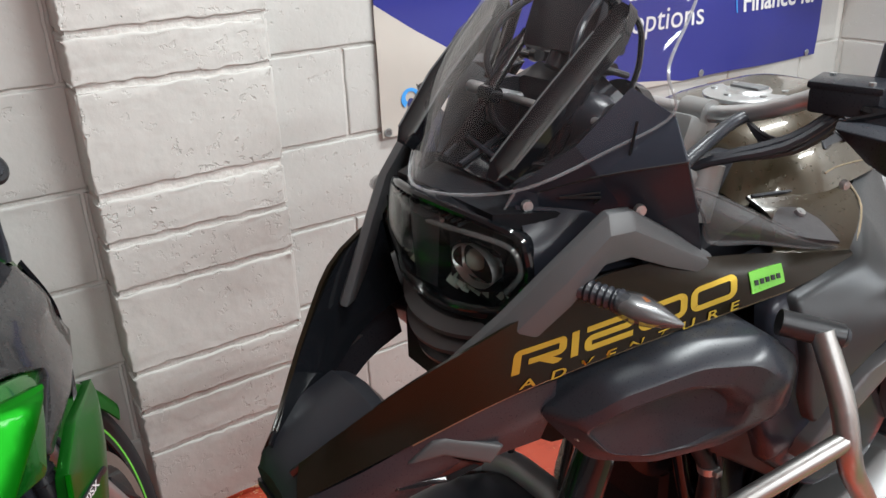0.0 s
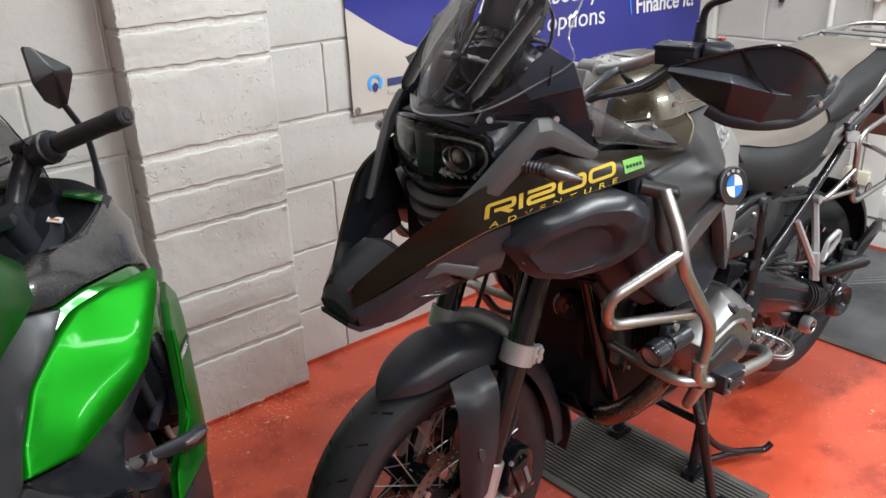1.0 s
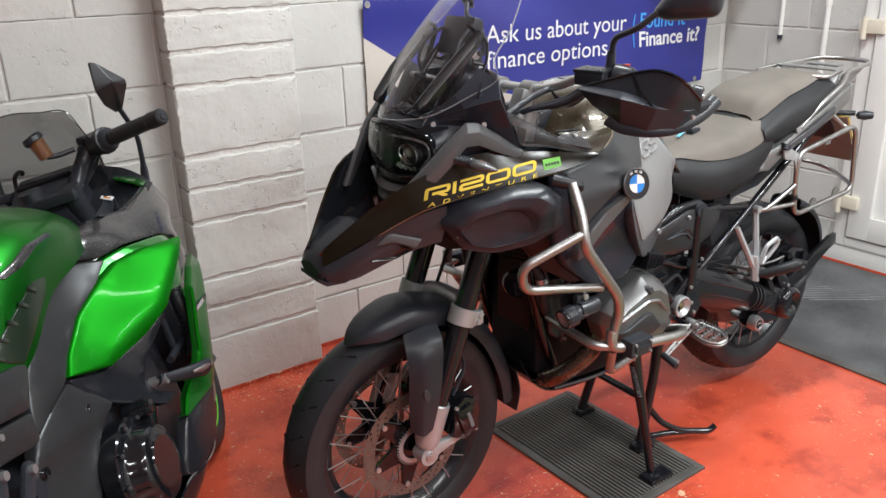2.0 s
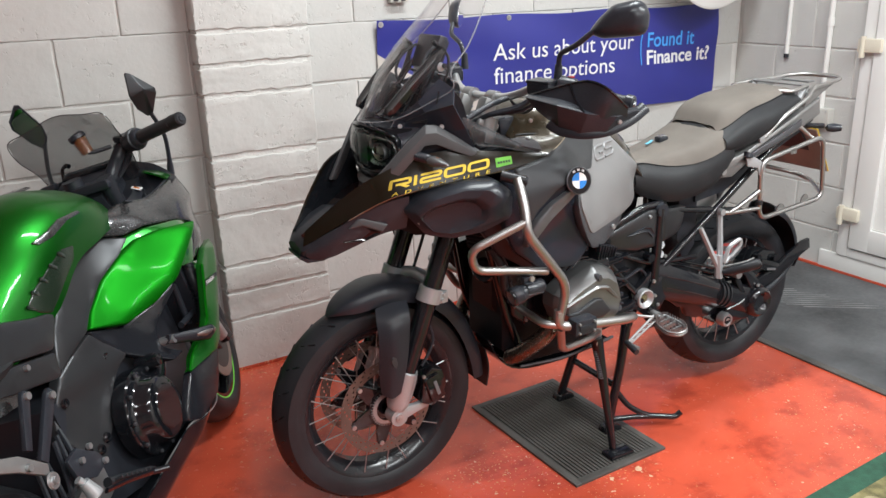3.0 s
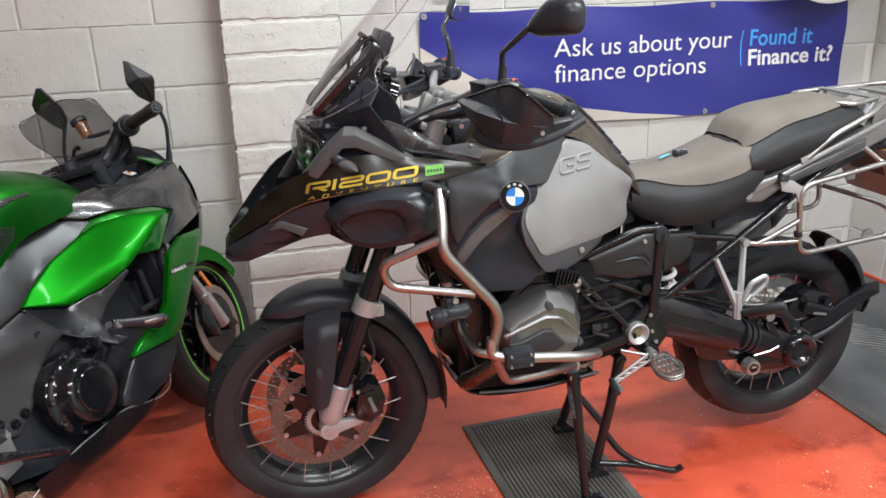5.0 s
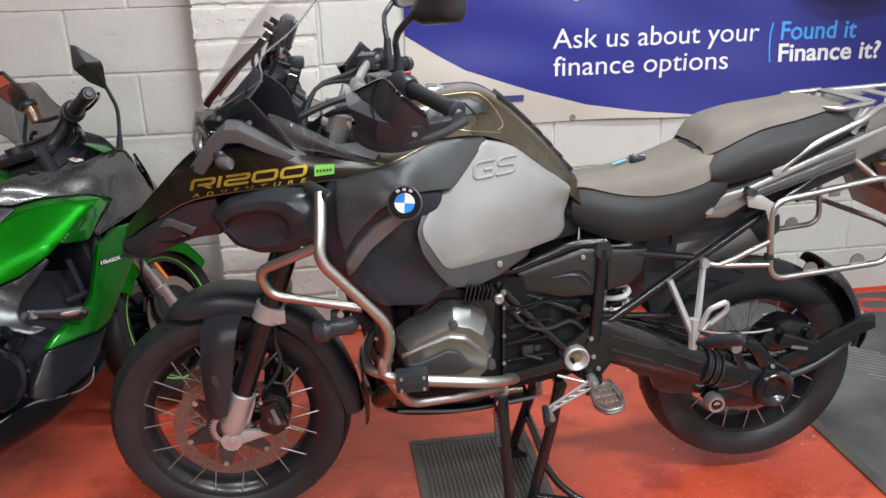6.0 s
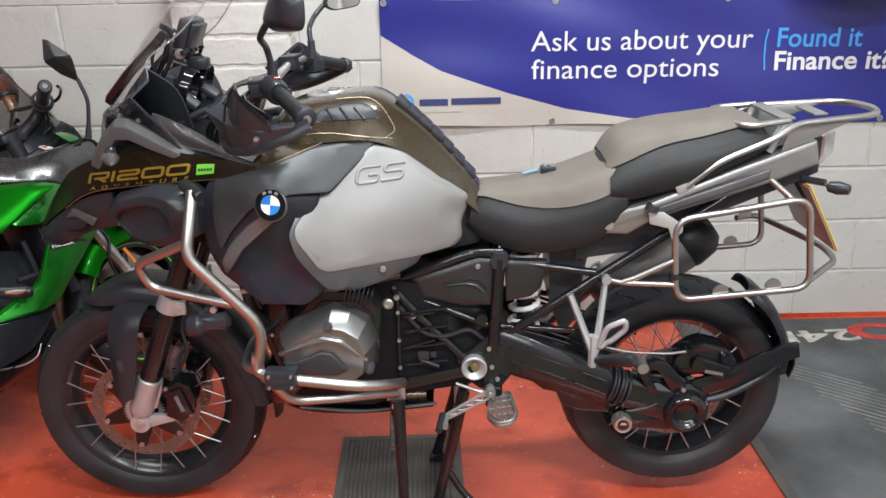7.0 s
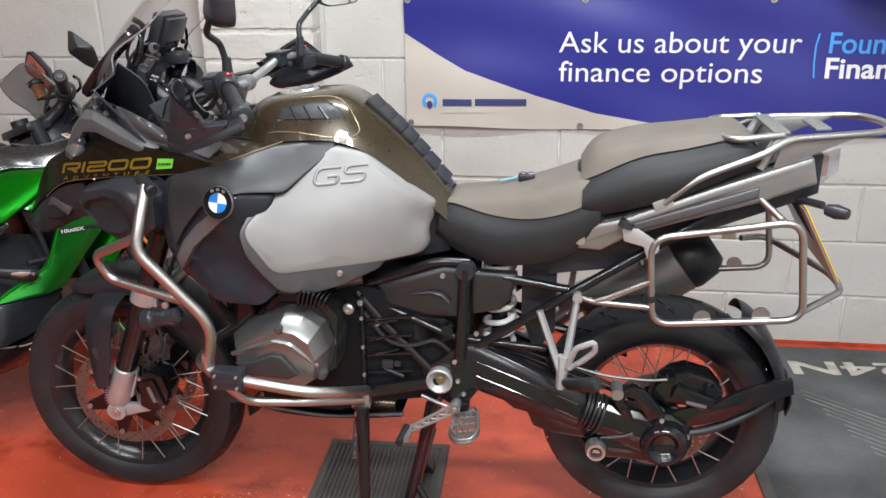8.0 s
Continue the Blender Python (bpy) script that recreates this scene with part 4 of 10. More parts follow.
# ---- front mudguard ----
FEND = [(-0.152, 0.640, 0.008), (-0.128, 0.668, 0.040), (-0.080, 0.698, 0.064), (0.0, 0.718, 0.076), (0.09, 0.706, 0.078), (0.17, 0.672, 0.078),
        (0.245, 0.610, 0.076), (0.305, 0.520, 0.074), (0.345, 0.415, 0.072), (0.358, 0.330, 0.066)]
rows = []
for x, z, hw in FEND:
    out = V(x, 0, z - 0.322).normalized()
    deep = min(1.0, (hw / 0.07) ** 1.6)
    rows.append([V(x, s * hw, z) - out * d * deep for s, d in ((-1, 0.055), (-0.97, 0.025), (-0.75, 0.006), (-0.3, 0.0), (0.3, 0.0), (0.75, 0.006), (0.97, 0.025), (1, 0.055))])
PS("front_mudguard", surf(rows, 0.004, 3), "matt_black", "matt black front mudguard")
PS("mud_flap", surf([[(0.352, -0.07, 0.42), (0.365, 0, 0.42), (0.352, 0.07, 0.42)], [(0.362, -0.074, 0.36), (0.376, 0, 0.36), (0.362, 0.074, 0.36)],
                     [(0.362, -0.06, 0.285), (0.372, 0, 0.275), (0.362, 0.06, 0.285)]], 0.004), "rubber")

# ---- beak and headlight ----
def ring(x, hw, top, low, chin):
    return [V(x, -hw, (top + low) / 2), V(x, -hw * 0.86, top - 0.006), V(x, -hw * 0.5, top), V(x, 0, top + 0.004), V(x, hw * 0.5, top), V(x, hw * 0.86, top - 0.006),
            V(x, hw, (top + low) / 2), V(x, hw * 0.8, low), V(x, 0, low - chin), V(x, -hw * 0.8, low)]


P("beak", rounded(loft([ring(-0.218, 0.050, 0.868, 0.845, 0.0), ring(-0.212, 0.056, 0.878, 0.836, 0.001), ring(-0.195, 0.064, 0.900, 0.832, 0.002), ring(-0.15, 0.076, 0.930, 0.834, 0.003),
                        ring(-0.105, 0.072, 0.952, 0.846, 0.003), ring(-0.088, 0.060, 0.950, 0.858, 0.002), ring(-0.070, 0.050, 0.925, 0.870, 0.0)]), 0.005), "matt_black", label="matt black plastic beak", angle=24)
P("beak_lip", rounded(loft([[V(x, y, z) for y, z in ((-w, lo), (-w, lo + 0.010), (w, lo + 0.010), (w, lo))] for x, w, lo in ((-0.221, 0.046, 0.834), (-0.205, 0.060, 0.824), (-0.16, 0.066, 0.824), (-0.11, 0.070, 0.842))]), 0.003), "black_plastic")


def beak_cheek():
    """Side of the beak below the painted panel: a long curved wall with a stepped, pale-edged notch."""
    top = [(-0.206, -0.051, 0.868), (-0.15, -0.094, 0.908), (-0.085, -0.130, 0.950), (-0.02, -0.164, 0.984), (0.05, -0.186, 1.000)]
    mid = [(-0.206, -0.058, 0.850), (-0.15, -0.098, 0.874), (-0.085, -0.128, 0.905), (-0.02, -0.158, 0.938), (0.05, -0.182, 0.962)]
    low = [(-0.202, -0.055, 0.833), (-0.15, -0.086, 0.836), (-0.098, -0.104, 0.856), (-0.02, -0.138, 0.892), (0.05, -0.160, 0.906)]
    return surf([top, mid, low], 0.008, 3)


both("blade_lining", lambda: surf([[(-0.205, -0.028, 0.897), (-0.11, -0.100, 0.994), (-0.03, -0.151, 1.056), (0.04, -0.168, 1.082)], [(-0.200, -0.030, 0.885), (-0.105, -0.088, 0.960), (-0.03, -0.132, 1.010), (0.04, -0.150, 1.035)],
                                   [(-0.195, -0.030, 0.872), (-0.100, -0.072, 0.930), (-0.03, -0.105, 0.965), (0.04, -0.120, 0.985)]], 0.004), "gloss_black", "glossy black inner side of the beak")
both("beak_cheek", beak_cheek, "black_plastic", "black plastic side of the beak")
both("beak_fin", lambda: panel([(-0.105, -0.124, 0.918), (-0.080, -0.135, 0.945), (-0.066, -0.140, 0.947), (-0.006, -0.166, 0.926), (-0.022, -0.162, 0.906), (-0.070, -0.142, 0.926)], 0.016, 0.004, 0.002, 0.002), "wing_grey", "grey edge of the beak's notch")
both("notch", lambda: panel([(-0.118, -0.113, 0.880), (-0.100, -0.121, 0.914), (-0.070, -0.136, 0.922), (-0.024, -0.156, 0.903), (-0.06, -0.134, 0.880)], 0.010, 0.006, -0.006, 0.002), "gloss_black")


def blade():
    return surf([[(-0.206, -0.050, 0.868), (-0.10, -0.125, 0.945), (-0.003, -0.178, 1.000), (0.14, -0.214, 1.026), (0.277, -0.244, 1.043), (0.36, -0.262, 1.054), (0.434, -0.272, 1.072)],
                 [(-0.200, -0.042, 0.888), (-0.105, -0.110, 0.972), (-0.02, -0.163, 1.035), (0.13, -0.195, 1.075), (0.27, -0.230, 1.074), (0.36, -0.254, 1.072), (0.436, -0.271, 1.075)],
                 [(-0.192, -0.036, 0.906), (-0.11, -0.102, 0.998), (-0.03, -0.154, 1.060), (0.12, -0.185, 1.108), (0.27, -0.216, 1.097), (0.36, -0.246, 1.087), (0.434, -0.268, 1.078)]], -0.006, 4)


blades = both("side_blade", blade, "weave", "lacquered brown woven-look side panel")
for s, b in zip((1, -1), blades):
    part("pinstripe", sweep(spline([(x, s * (y - 0.0015), z - 0.001) for x, y, z in ((-0.10, -0.125, 0.945), (-0.003, -0.178, 1.000), (0.14, -0.214, 1.026), (0.277, -0.244, 1.043), (0.36, -0.262, 1.054), (0.434, -0.272, 1.072))]), 0.0014, 6), "pinstripe", b, "thin tan edge line")
def grey_wing():
    out = [(-0.062, 0.112, 1.003), (0.000, 0.156, 1.078), (0.050, 0.188, 1.142), (0.098, 0.204, 1.186), (0.128, 0.207, 1.184), (0.190, 0.206, 1.146), (0.268, 0.202, 1.096)]
    low = [(-0.036, 0.140, 0.995), (0.018, 0.174, 1.044), (0.056, 0.200, 1.092), (0.090, 0.212, 1.134), (0.124, 0.215, 1.134), (0.180, 0.218, 1.108), (0.255, 0.220, 1.078)]
    bm = bmesh.new()
    rows = []
    for a, b in zip(out, low):
        a, b = V(a[0], -a[1], a[2]), V(b[0], -b[1], b[2])
        c = a * 0.55 + b * 0.45 + V(-0.003, -0.008, 0.004)
        rows.append([bm.verts.new(q) for q in (a + V(0.004, 0.014, 0), a, c, b, b + V(0.004, 0.014, 0))])
    for p, q in zip(rows, rows[1:]):
        for i in range(5):
            j = (i + 1) % 5
            bm.faces.new((p[i], q[i], q[j], p[j]))
    bm.faces.new(rows[0])
    bm.faces.new(rows[-1][::-1])
    bmesh.ops.recalc_face_normals(bm, faces=bm.faces)
    return rounded(bm, 0.004, 2, 14)


both("grey_wing", grey_wing, "wing_grey", "textured grey plastic brace", angle=20)


def scoop():
    """Air scoop: a smooth swollen pod round a sunken mouth."""
    rim = [V(*q) for q in ((0.030, -0.178, 0.962), (0.080, -0.206, 1.006), (0.189, -0.252, 1.036), (0.262, -0.290, 1.034), (0.300, -0.308, 0.998), (0.296, -0.308, 0.930),
                           (0.225, -0.278, 0.893), (0.150, -0.240, 0.878), (0.086, -0.204, 0.889))]
    c, out = V(0.175, -0.250, 0.953), V(-0.30, -1, 0.12).normalized()
    loops = [[q + V(0.02, 0.07, -0.005) for q in rim]]
    for k, lift, slide in ((1.0, 0.0, 0.0), (0.97, 0.008, 0.0), (0.83, 0.030, 0.15), (0.78, 0.034, 0.25), (0.64, 0.031, 0.7), (0.60, 0.027, 0.8), (0.54, 0.008, 1.0), (0.28, 0.0, 1.0)):
        loop = []
        for q in rim:
            high = min(1.0, max(0.0, (q.z - 0.885) / 0.11))
            loop.append(c + (q - c) * k + out * lift * (0.10 + 0.90 * high if lift > 0.001 else 1.0) + V(-0.024, 0.004, -0.018) * slide)
        loops.append(loop)
    return loft([fillet(q, 0.016 if n < 5 else 0.010, 4, True) for n, q in enumerate(loops)])


both("scoop", scoop, "black_plastic", "matt black air scoop", angle=28)
bolts([(0.069, -0.200, 0.927), (0.335, -0.262, 1.03)], 0.0055, BIKE)
bolts([(0.150, -0.196, 1.176), (0.070, -0.108, 1.174)], 0.007, BIKE, (-0.4, -1, 0.1))
# chin and dark core between the panels
P("nose_core", loft([[V(x, s * w, z) for s, w, z in ((-1, hw, lo), (-1, hw, hi), (1, hw, hi), (1, hw, lo))] for x, hw, lo, hi in
                     ((0.03, 0.10, 0.90, 1.17), (0.09, 0.135, 0.87, 1.17), (0.28, 0.17, 0.86, 1.08), (0.42, 0.16, 0.84, 1.10))]), "core_black")


def bow(y, mid, edge):
    """How far back the nose lies at y: it bows forward in the middle."""
    return mid + edge * (abs(y) / 0.14) ** 1.7


LENS_RIM = [(-0.134, 1.150), (-0.143, 1.100), (-0.112, 1.058), (-0.055, 1.050), (0.055, 1.050), (0.112, 1.058), (0.143, 1.100), (0.134, 1.150), (0.065, 1.168), (0.0, 1.174), (-0.065, 1.168)]
rim_line = fillet([V(bow(y, -0.004, 0.052), y, z) for y, z in LENS_RIM], 0.018, 4, True)
light = P("headlight", loft([[q + V(0.004, 0, 0) for q in rim_line], [V(q.x * 0.35 + 0.055, q.y * 0.96, 1.11 + (q.z - 1.11) * 0.92) for q in rim_line]]), "gloss_black", label="black twin headlight behind a clear lens")
part("bezel", sweep(rim_line, 0.0055, 8, True), "gloss_black", light)
part("lens", surf([[(bow(y, -0.010, 0.050), y, 1.168 - 0.9 * y * y) for y in (-0.136, -0.07, 0, 0.07, 0.136)], [(bow(y, -0.022, 0.056), y, 1.112) for y in (-0.145, -0.07, 0, 0.07, 0.145)],
                   [(bow(y, -0.008, 0.052), y, 1.050 + 0.5 * y * y) for y in (-0.118, -0.06, 0, 0.06, 0.118)]], 0.002), "lens", light, "clear curved lens")
for s in (-1, 1):
    dull = s > 0
    # bowl, projector and the dark cell round it
    bowl = moved(lathe([(0.034, -0.004), (0.033, 0.0), (0.028, 0.016), (0.016, 0.028), (0.0001, 0.032)], 28, False), pose(0.020, s * 0.078, 1.106, 0, 0, -90) @ Matrix.Diagonal((1.15, 1, 0.72, 1)))
    part("reflector", bowl, "smoke" if dull else "alloy", light, "polished reflector bowl")
    part("bulb_lens", moved(lathe([(0.0001, -0.010), (0.008, -0.008), (0.013, -0.002), (0.014, 0.006)], 24, False), pose(0.026, s * 0.070, 1.108, 0, 0, -90)), "smoke" if dull else "pale_lens", light)
    part("cell", rounded(loft([[V(0.012 + 0.1 * abs(y), y, z) for y, z in o] for o in ([(s * 0.036, 1.138), (s * 0.122, 1.134), (s * 0.126, 1.090), (s * 0.088, 1.076), (s * 0.038, 1.080)],)] +
                              [[V(0.020 + 0.1 * abs(y), s * 0.078 + (y - s * 0.078) * 0.72, 1.106 + (z - 1.106) * 0.70) for y, z in [(s * 0.036, 1.138), (s * 0.122, 1.134), (s * 0.126, 1.090), (s * 0.088, 1.076), (s * 0.038, 1.080)]]], caps=False), 0), "gloss_black", light)
    for k in range(6):
        y = s * (0.040 + 0.015 * k)
        part("facet", rounded(loft([[V(bow(y, 0.004, 0.05), y - 0.006, 1.072 - 0.002 * (k % 2)), V(bow(y, 0.004, 0.05), y + 0.006, 1.074), V(bow(y, 0.012, 0.05), y + 0.006, 1.066), V(bow(y, 0.012, 0.05), y - 0.006, 1.064)],
                                   [V(bow(y, 0.014, 0.05), y - 0.006, 1.086), V(bow(y, 0.014, 0.05), y + 0.006, 1.084), V(bow(y, 0.022, 0.05), y + 0.006, 1.078), V(bow(y, 0.022, 0.05), y - 0.006, 1.078)]]), 0.001), "smoke" if dull and k % 2 else "pale_lens", light)
    part("light_strip", sweep(spline([(bow(y, -0.002, 0.05), s * y, z) for y, z in ((0.016, 1.146), (0.050, 1.146), (0.095, 1.143), (0.124, 1.134), (0.132, 1.108), (0.116, 1.082))]), 0.0034, 6), "clear_plastic", light, "thin daytime running light")
    part("fixing", block((0.018, s * 0.012, 1.142), (0.006, 0.014, 0.004), 0.001), "white", light)
    part("hood_rib", joined(*[rod((0.006, s * (0.020 + 0.012 * k), 1.158 - 0.001 * k), (0.040, s * (0.020 + 0.012 * k), 1.162 - 0.001 * k), 0.0022, None, 6) for k in range(5)]), "black_plastic", light)
part("divider", rounded(loft([[V(0.006, y, z) for y, z in ((-0.032, 1.155), (0.032, 1.155), (0.022, 1.062), (-0.022, 1.062))], [V(-0.004, y, z) for y, z in ((-0.016, 1.150), (0.016, 1.150), (0.010, 1.068), (-0.010, 1.068))]]), 0.003), "black_plastic", light)


def lip(z, w, mid, edge, high, out):
    """One curved lip of the grille under the headlight."""
    rings = []
    for i in range(17):
        y = w * (i / 8 - 1)
        x, up = mid + edge * (abs(y) / w) ** 2.2, 0.014 * (abs(y) / w) ** 2
        rings.append([V(x + 0.03, y, z + high + up), V(x + 0.004, y, z + high + up), V(x - out, y, z + high * 0.45 + up), V(x - out + 0.002, y, z + high * 0.2 + up), V(x + 0.008, y, z + up), V(x + 0.03, y, z + up)])
    return rounded(loft(rings), 0.0015, 1)


for z, w, mid, edge, high, out, m in ((1.026, 0.122, 0.012, 0.044, 0.026, 0.004, "black_plastic"), (0.999, 0.112, 0.006, 0.044, 0.024, 0.010, "wing_grey"), (0.974, 0.098, 0.004, 0.044, 0.022, 0.010, "wing_grey"), (0.950, 0.080, 0.008, 0.040, 0.020, 0.006, "black_plastic")):
    P("grille_lip", lip(z, w, mid, edge, high, out), m, label="dark grey curved grille lip", angle=24)
both("headlight_cowl", lambda: surf([[(0.060, -0.100, 1.174), (0.100, -0.138, 1.172), (0.165, -0.180, 1.160)], [(0.054, -0.136, 1.125), (0.10, -0.158, 1.120), (0.17, -0.185, 1.112)],
                                     [(0.060, -0.140, 1.055), (0.10, -0.160, 1.045), (0.19, -0.182, 1.070)]], 0.005), "cockpit_black")


def signal_stalk():
    a, b = V(0.070, -0.195, 1.108), V(0.086, -0.236, 1.104)
    pts = [a + (b - a) * i / 12 for i in range(13)]
    return joined(sweep(pts, [0.013 if i % 2 else 0.0105 for i in range(13)], 12), sweep([b, b + V(0.004, -0.010, -0.001)], [0.014, 0.010], 12))


def signal_head(k=1.0, back=0.0):
    """A pointed, flattened drop that narrows outwards."""
    a, d, up = V(0.084, -0.232, 1.104), V(0.36, -0.92, -0.12).normalized(), V(0, 0, 1)
    w = d.cross(up).normalized()
    rings = []
    for u, r, h in ((0.0, 0.008, 0.008), (0.010, 0.019, 0.013), (0.026, 0.022, 0.0145), (0.046, 0.017, 0.011), (0.062, 0.009, 0.006), (0.072, 0.002, 0.002)):
        c = a + d * u
        rings.append([c + w * (math.cos(t) * r * k + back) + up * math.sin(t) * h * k for t in [math.tau * i / 14 for i in range(14)]])
    return loft(rings)


for s, stalk in zip((-1, 1), both("turn_signal", signal_stalk, "black_plastic", "indicator with a clear drop-shaped lens on a ribbed stalk")):
    for name, bm, m in (("lens", signal_head(), "smoke"), ("reflector", signal_head(0.78, -0.002), "satin_steel"), ("bulb", lathe([(0.0001, -0.006), (0.005, -0.004), (0.006, 0.004), (0.0001, 0.008)], 12), "amber")):
        if name == "bulb":
            moved(bm, pose(0.100, -0.258, 1.106))
        if s > 0:
            flipped(bm)
        part(name, bm, m, stalk)


# ---- cockpit: screen, vanes, dials, bars ----
SHIELD = [[(0.185, 0.202, 1.274), (0.134, 0.168, 1.238), (0.056, 0.104, 1.192), (0.0, 0, 1.180)], [(0.188, 0.188, 1.318), (0.142, 0.158, 1.290), (0.088, 0.105, 1.268), (0.060, 0, 1.262)],
          [(0.262, 0.154, 1.376), (0.205, 0.136, 1.368), (0.160, 0.090, 1.368), (0.138, 0, 1.370)], [(0.335, 0.112, 1.464), (0.290, 0.104, 1.470), (0.262, 0.066, 1.480), (0.248, 0, 1.486)],
          [(0.385, 0.076, 1.548), (0.358, 0.068, 1.568), (0.336, 0.040, 1.586), (0.326, 0, 1.592)]]
rows = [[(x, -y, z) for x, y, z in r] + r[2::-1] for r in SHIELD]
screen = P("windscreen", surf(rows, 0.004, 5), "clear", label="tall clear plastic windscreen, scratched")
screen.visible_shadow = False


def screen_rim():
    e = spline([r[0] for r in rows] + rows[4][1:6] + [r[6] for r in rows[::-1]] + rows[0][5:0:-1], 5, True)
    return sweep(e, 0.0019, 6, True)


part("rim", screen_rim(), "clear_plastic", screen, "polished edge")
lip_line = [(0.056, -0.104, 1.190), (0.048, -0.090, 1.162), (0.020, -0.045, 1.162), (0.004, -0.030, 1.172), (0.004, 0.030, 1.172), (0.020, 0.045, 1.162), (0.048, 0.090, 1.162), (0.056, 0.104, 1.190)]
tongue = part("tongue", surf([lip_line[:4] + lip_line[4:], [(0.058, -0.100, 1.192), (0.046, -0.086, 1.186), (0.024, -0.045, 1.184), (0.002, -0.028, 1.180), (0.002, 0.028, 1.180), (0.024, 0.045, 1.184), (0.046, 0.086, 1.186), (0.058, 0.100, 1.192)]], 0.003), "clear", screen)
tongue.visible_shadow = False
part("tongue_edge", sweep(lip_line, 0.0018, 6), "clear_plastic", screen)


def vane():
    rings = []
    for x, y, z, w in ((0.040, -0.094, 1.204, 0.010), (0.050, -0.097, 1.218, 0.019), (0.108, -0.108, 1.278, 0.021), (0.180, -0.112, 1.342, 0.020), (0.200, -0.112, 1.364, 0.012), (0.207, -0.112, 1.372, 0.006)):
        rings.append([V(x - 0.006, y - w, z + 0.004), V(x - 0.002, y, z), V(x - 0.006, y + w, z + 0.004), V(x + 0.006, y + w, z - 0.006), V(x + 0.006, y - w, z - 0.006)])
    return rounded(loft(rings), 0.002)


both("screen_vane", vane, "gloss_black", "black grooved screen vane")
# paler rods stand in for the highlights along the vanes' edges
both("vane_edge", lambda: joined(*[sweep([V(0.050 - 0.006, -0.097 + k * 0.019, 1.222), V(0.108 - 0.006, -0.108 + k * 0.021, 1.282), V(0.180 - 0.006, -0.112 + k * 0.020, 1.346)], 0.0013, 6) for k in (-1, 1)]), "wing_grey")
both("screen_bracket", lambda: sweep(fillet([(0.13, -0.075, 1.20), (0.19, -0.085, 1.31), (0.215, -0.085, 1.37), (0.19, -0.09, 1.385)], 0.02), 0.007, 8), "frame_black")
both("screen_strut", lambda: sweep(fillet([(0.208, -0.112, 1.368), (0.222, -0.118, 1.345), (0.216, -0.122, 1.305), (0.190, -0.125, 1.262)], 0.015), 0.006, 8, squash=0.6), "gloss_black")
both("screen_arm", lambda: joined(sweep(fillet([(0.100, -0.070, 1.200), (0.150, -0.062, 1.262), (0.205, -0.058, 1.330)], 0.02), 0.0065, 8, squash=0.5), rod((0.146, -0.075, 1.258), (0.146, -0.045, 1.258), 0.010, None, 12)), "frame_black")
both("screen_link", lambda: sweep(fillet([(0.150, -0.064, 1.262), (0.190, -0.050, 1.250), (0.215, -0.020, 1.262)], 0.01), 0.005, 8), "cast_alloy")
for y in (-0.035, 0.028):
    P("cockpit_cable", sweep(spline([(0.235, y, 1.315), (0.205, y * 2.2, 1.325), (0.165, y * 2.6, 1.285), (0.150, y * 2.0, 1.225), (0.180, y, 1.190)]), 0.0038, 8), "matt_black")
P("bracket_bar", joined(rod((0.168, -0.125, 1.250), (0.168, 0.130, 1.254), 0.0050, None, 10), rod((0.168, 0.100, 1.254), (0.168, 0.132, 1.254), 0.0085, None, 12)), "alloy", label="thin aluminium cross bar")
def cockpit_side():
    """Flat-faced trim between lamp, screen and bars: a long wedge, creased along its middle, that rises to a sharp corner."""
    p = [(0.056, -0.088, 1.170), (0.062, -0.094, 1.192), (0.112, -0.138, 1.240), (0.168, -0.158, 1.297), (0.186, -0.204, 1.272), (0.156, -0.250, 1.239), (0.205, -0.228, 1.170), (0.245, -0.207, 1.105),
         (0.160, -0.186, 1.150), (0.084, -0.112, 1.162), (0.086, -0.104, 1.184), (0.118, -0.168, 1.212)]
    bm = bmesh.new()
    v = [bm.verts.new(q) for q in p]
    for f in ((0, 1, 10, 9), (1, 2, 11, 10), (2, 3, 4, 11), (11, 4, 5), (9, 10, 11, 8), (11, 5, 6, 8), (8, 6, 7)):
        bm.faces.new([v[k] for k in f])
    bmesh.ops.recalc_face_normals(bm, faces=bm.faces)
    bmesh.ops.solidify(bm, geom=bm.faces[:], thickness=0.005)
    return rounded(bm, 0.0016, 2, 8)


both("inner_fairing", cockpit_side, "cockpit_black", "satin black cockpit side panel", angle=16)
both("fairing_crease", lambda: sweep(spline([(0.088, -0.108, 1.1855), (0.119, -0.1705, 1.213), (0.156, -0.251, 1.2395)]), 0.0012, 6), "dark_body")
both("fairing_notch", lambda: joined(sweep([V(0.096, -0.132, 1.184), V(0.122, -0.168, 1.188), V(0.120, -0.160, 1.180)], 0.0016, 6), sweep([V(0.096, -0.132, 1.184), V(0.120, -0.168, 1.194)], 0.0013, 6)), "dark_body")
both("fairing_pin", lambda: rod((0.141, -0.184, 1.218), (0.152, -0.184, 1.268), 0.0018, None, 6), "gloss_black")
both("inner_lining", lambda: surf([[(0.172, -0.150, 1.290), (0.235, -0.150, 1.240), (0.262, -0.150, 1.150)], [(0.120, -0.118, 1.235), (0.180, -0.120, 1.195), (0.220, -0.125, 1.130)], [(0.080, -0.085, 1.190), (0.120, -0.080, 1.170), (0.150, -0.080, 1.120)]], 0.004), "matt_black")
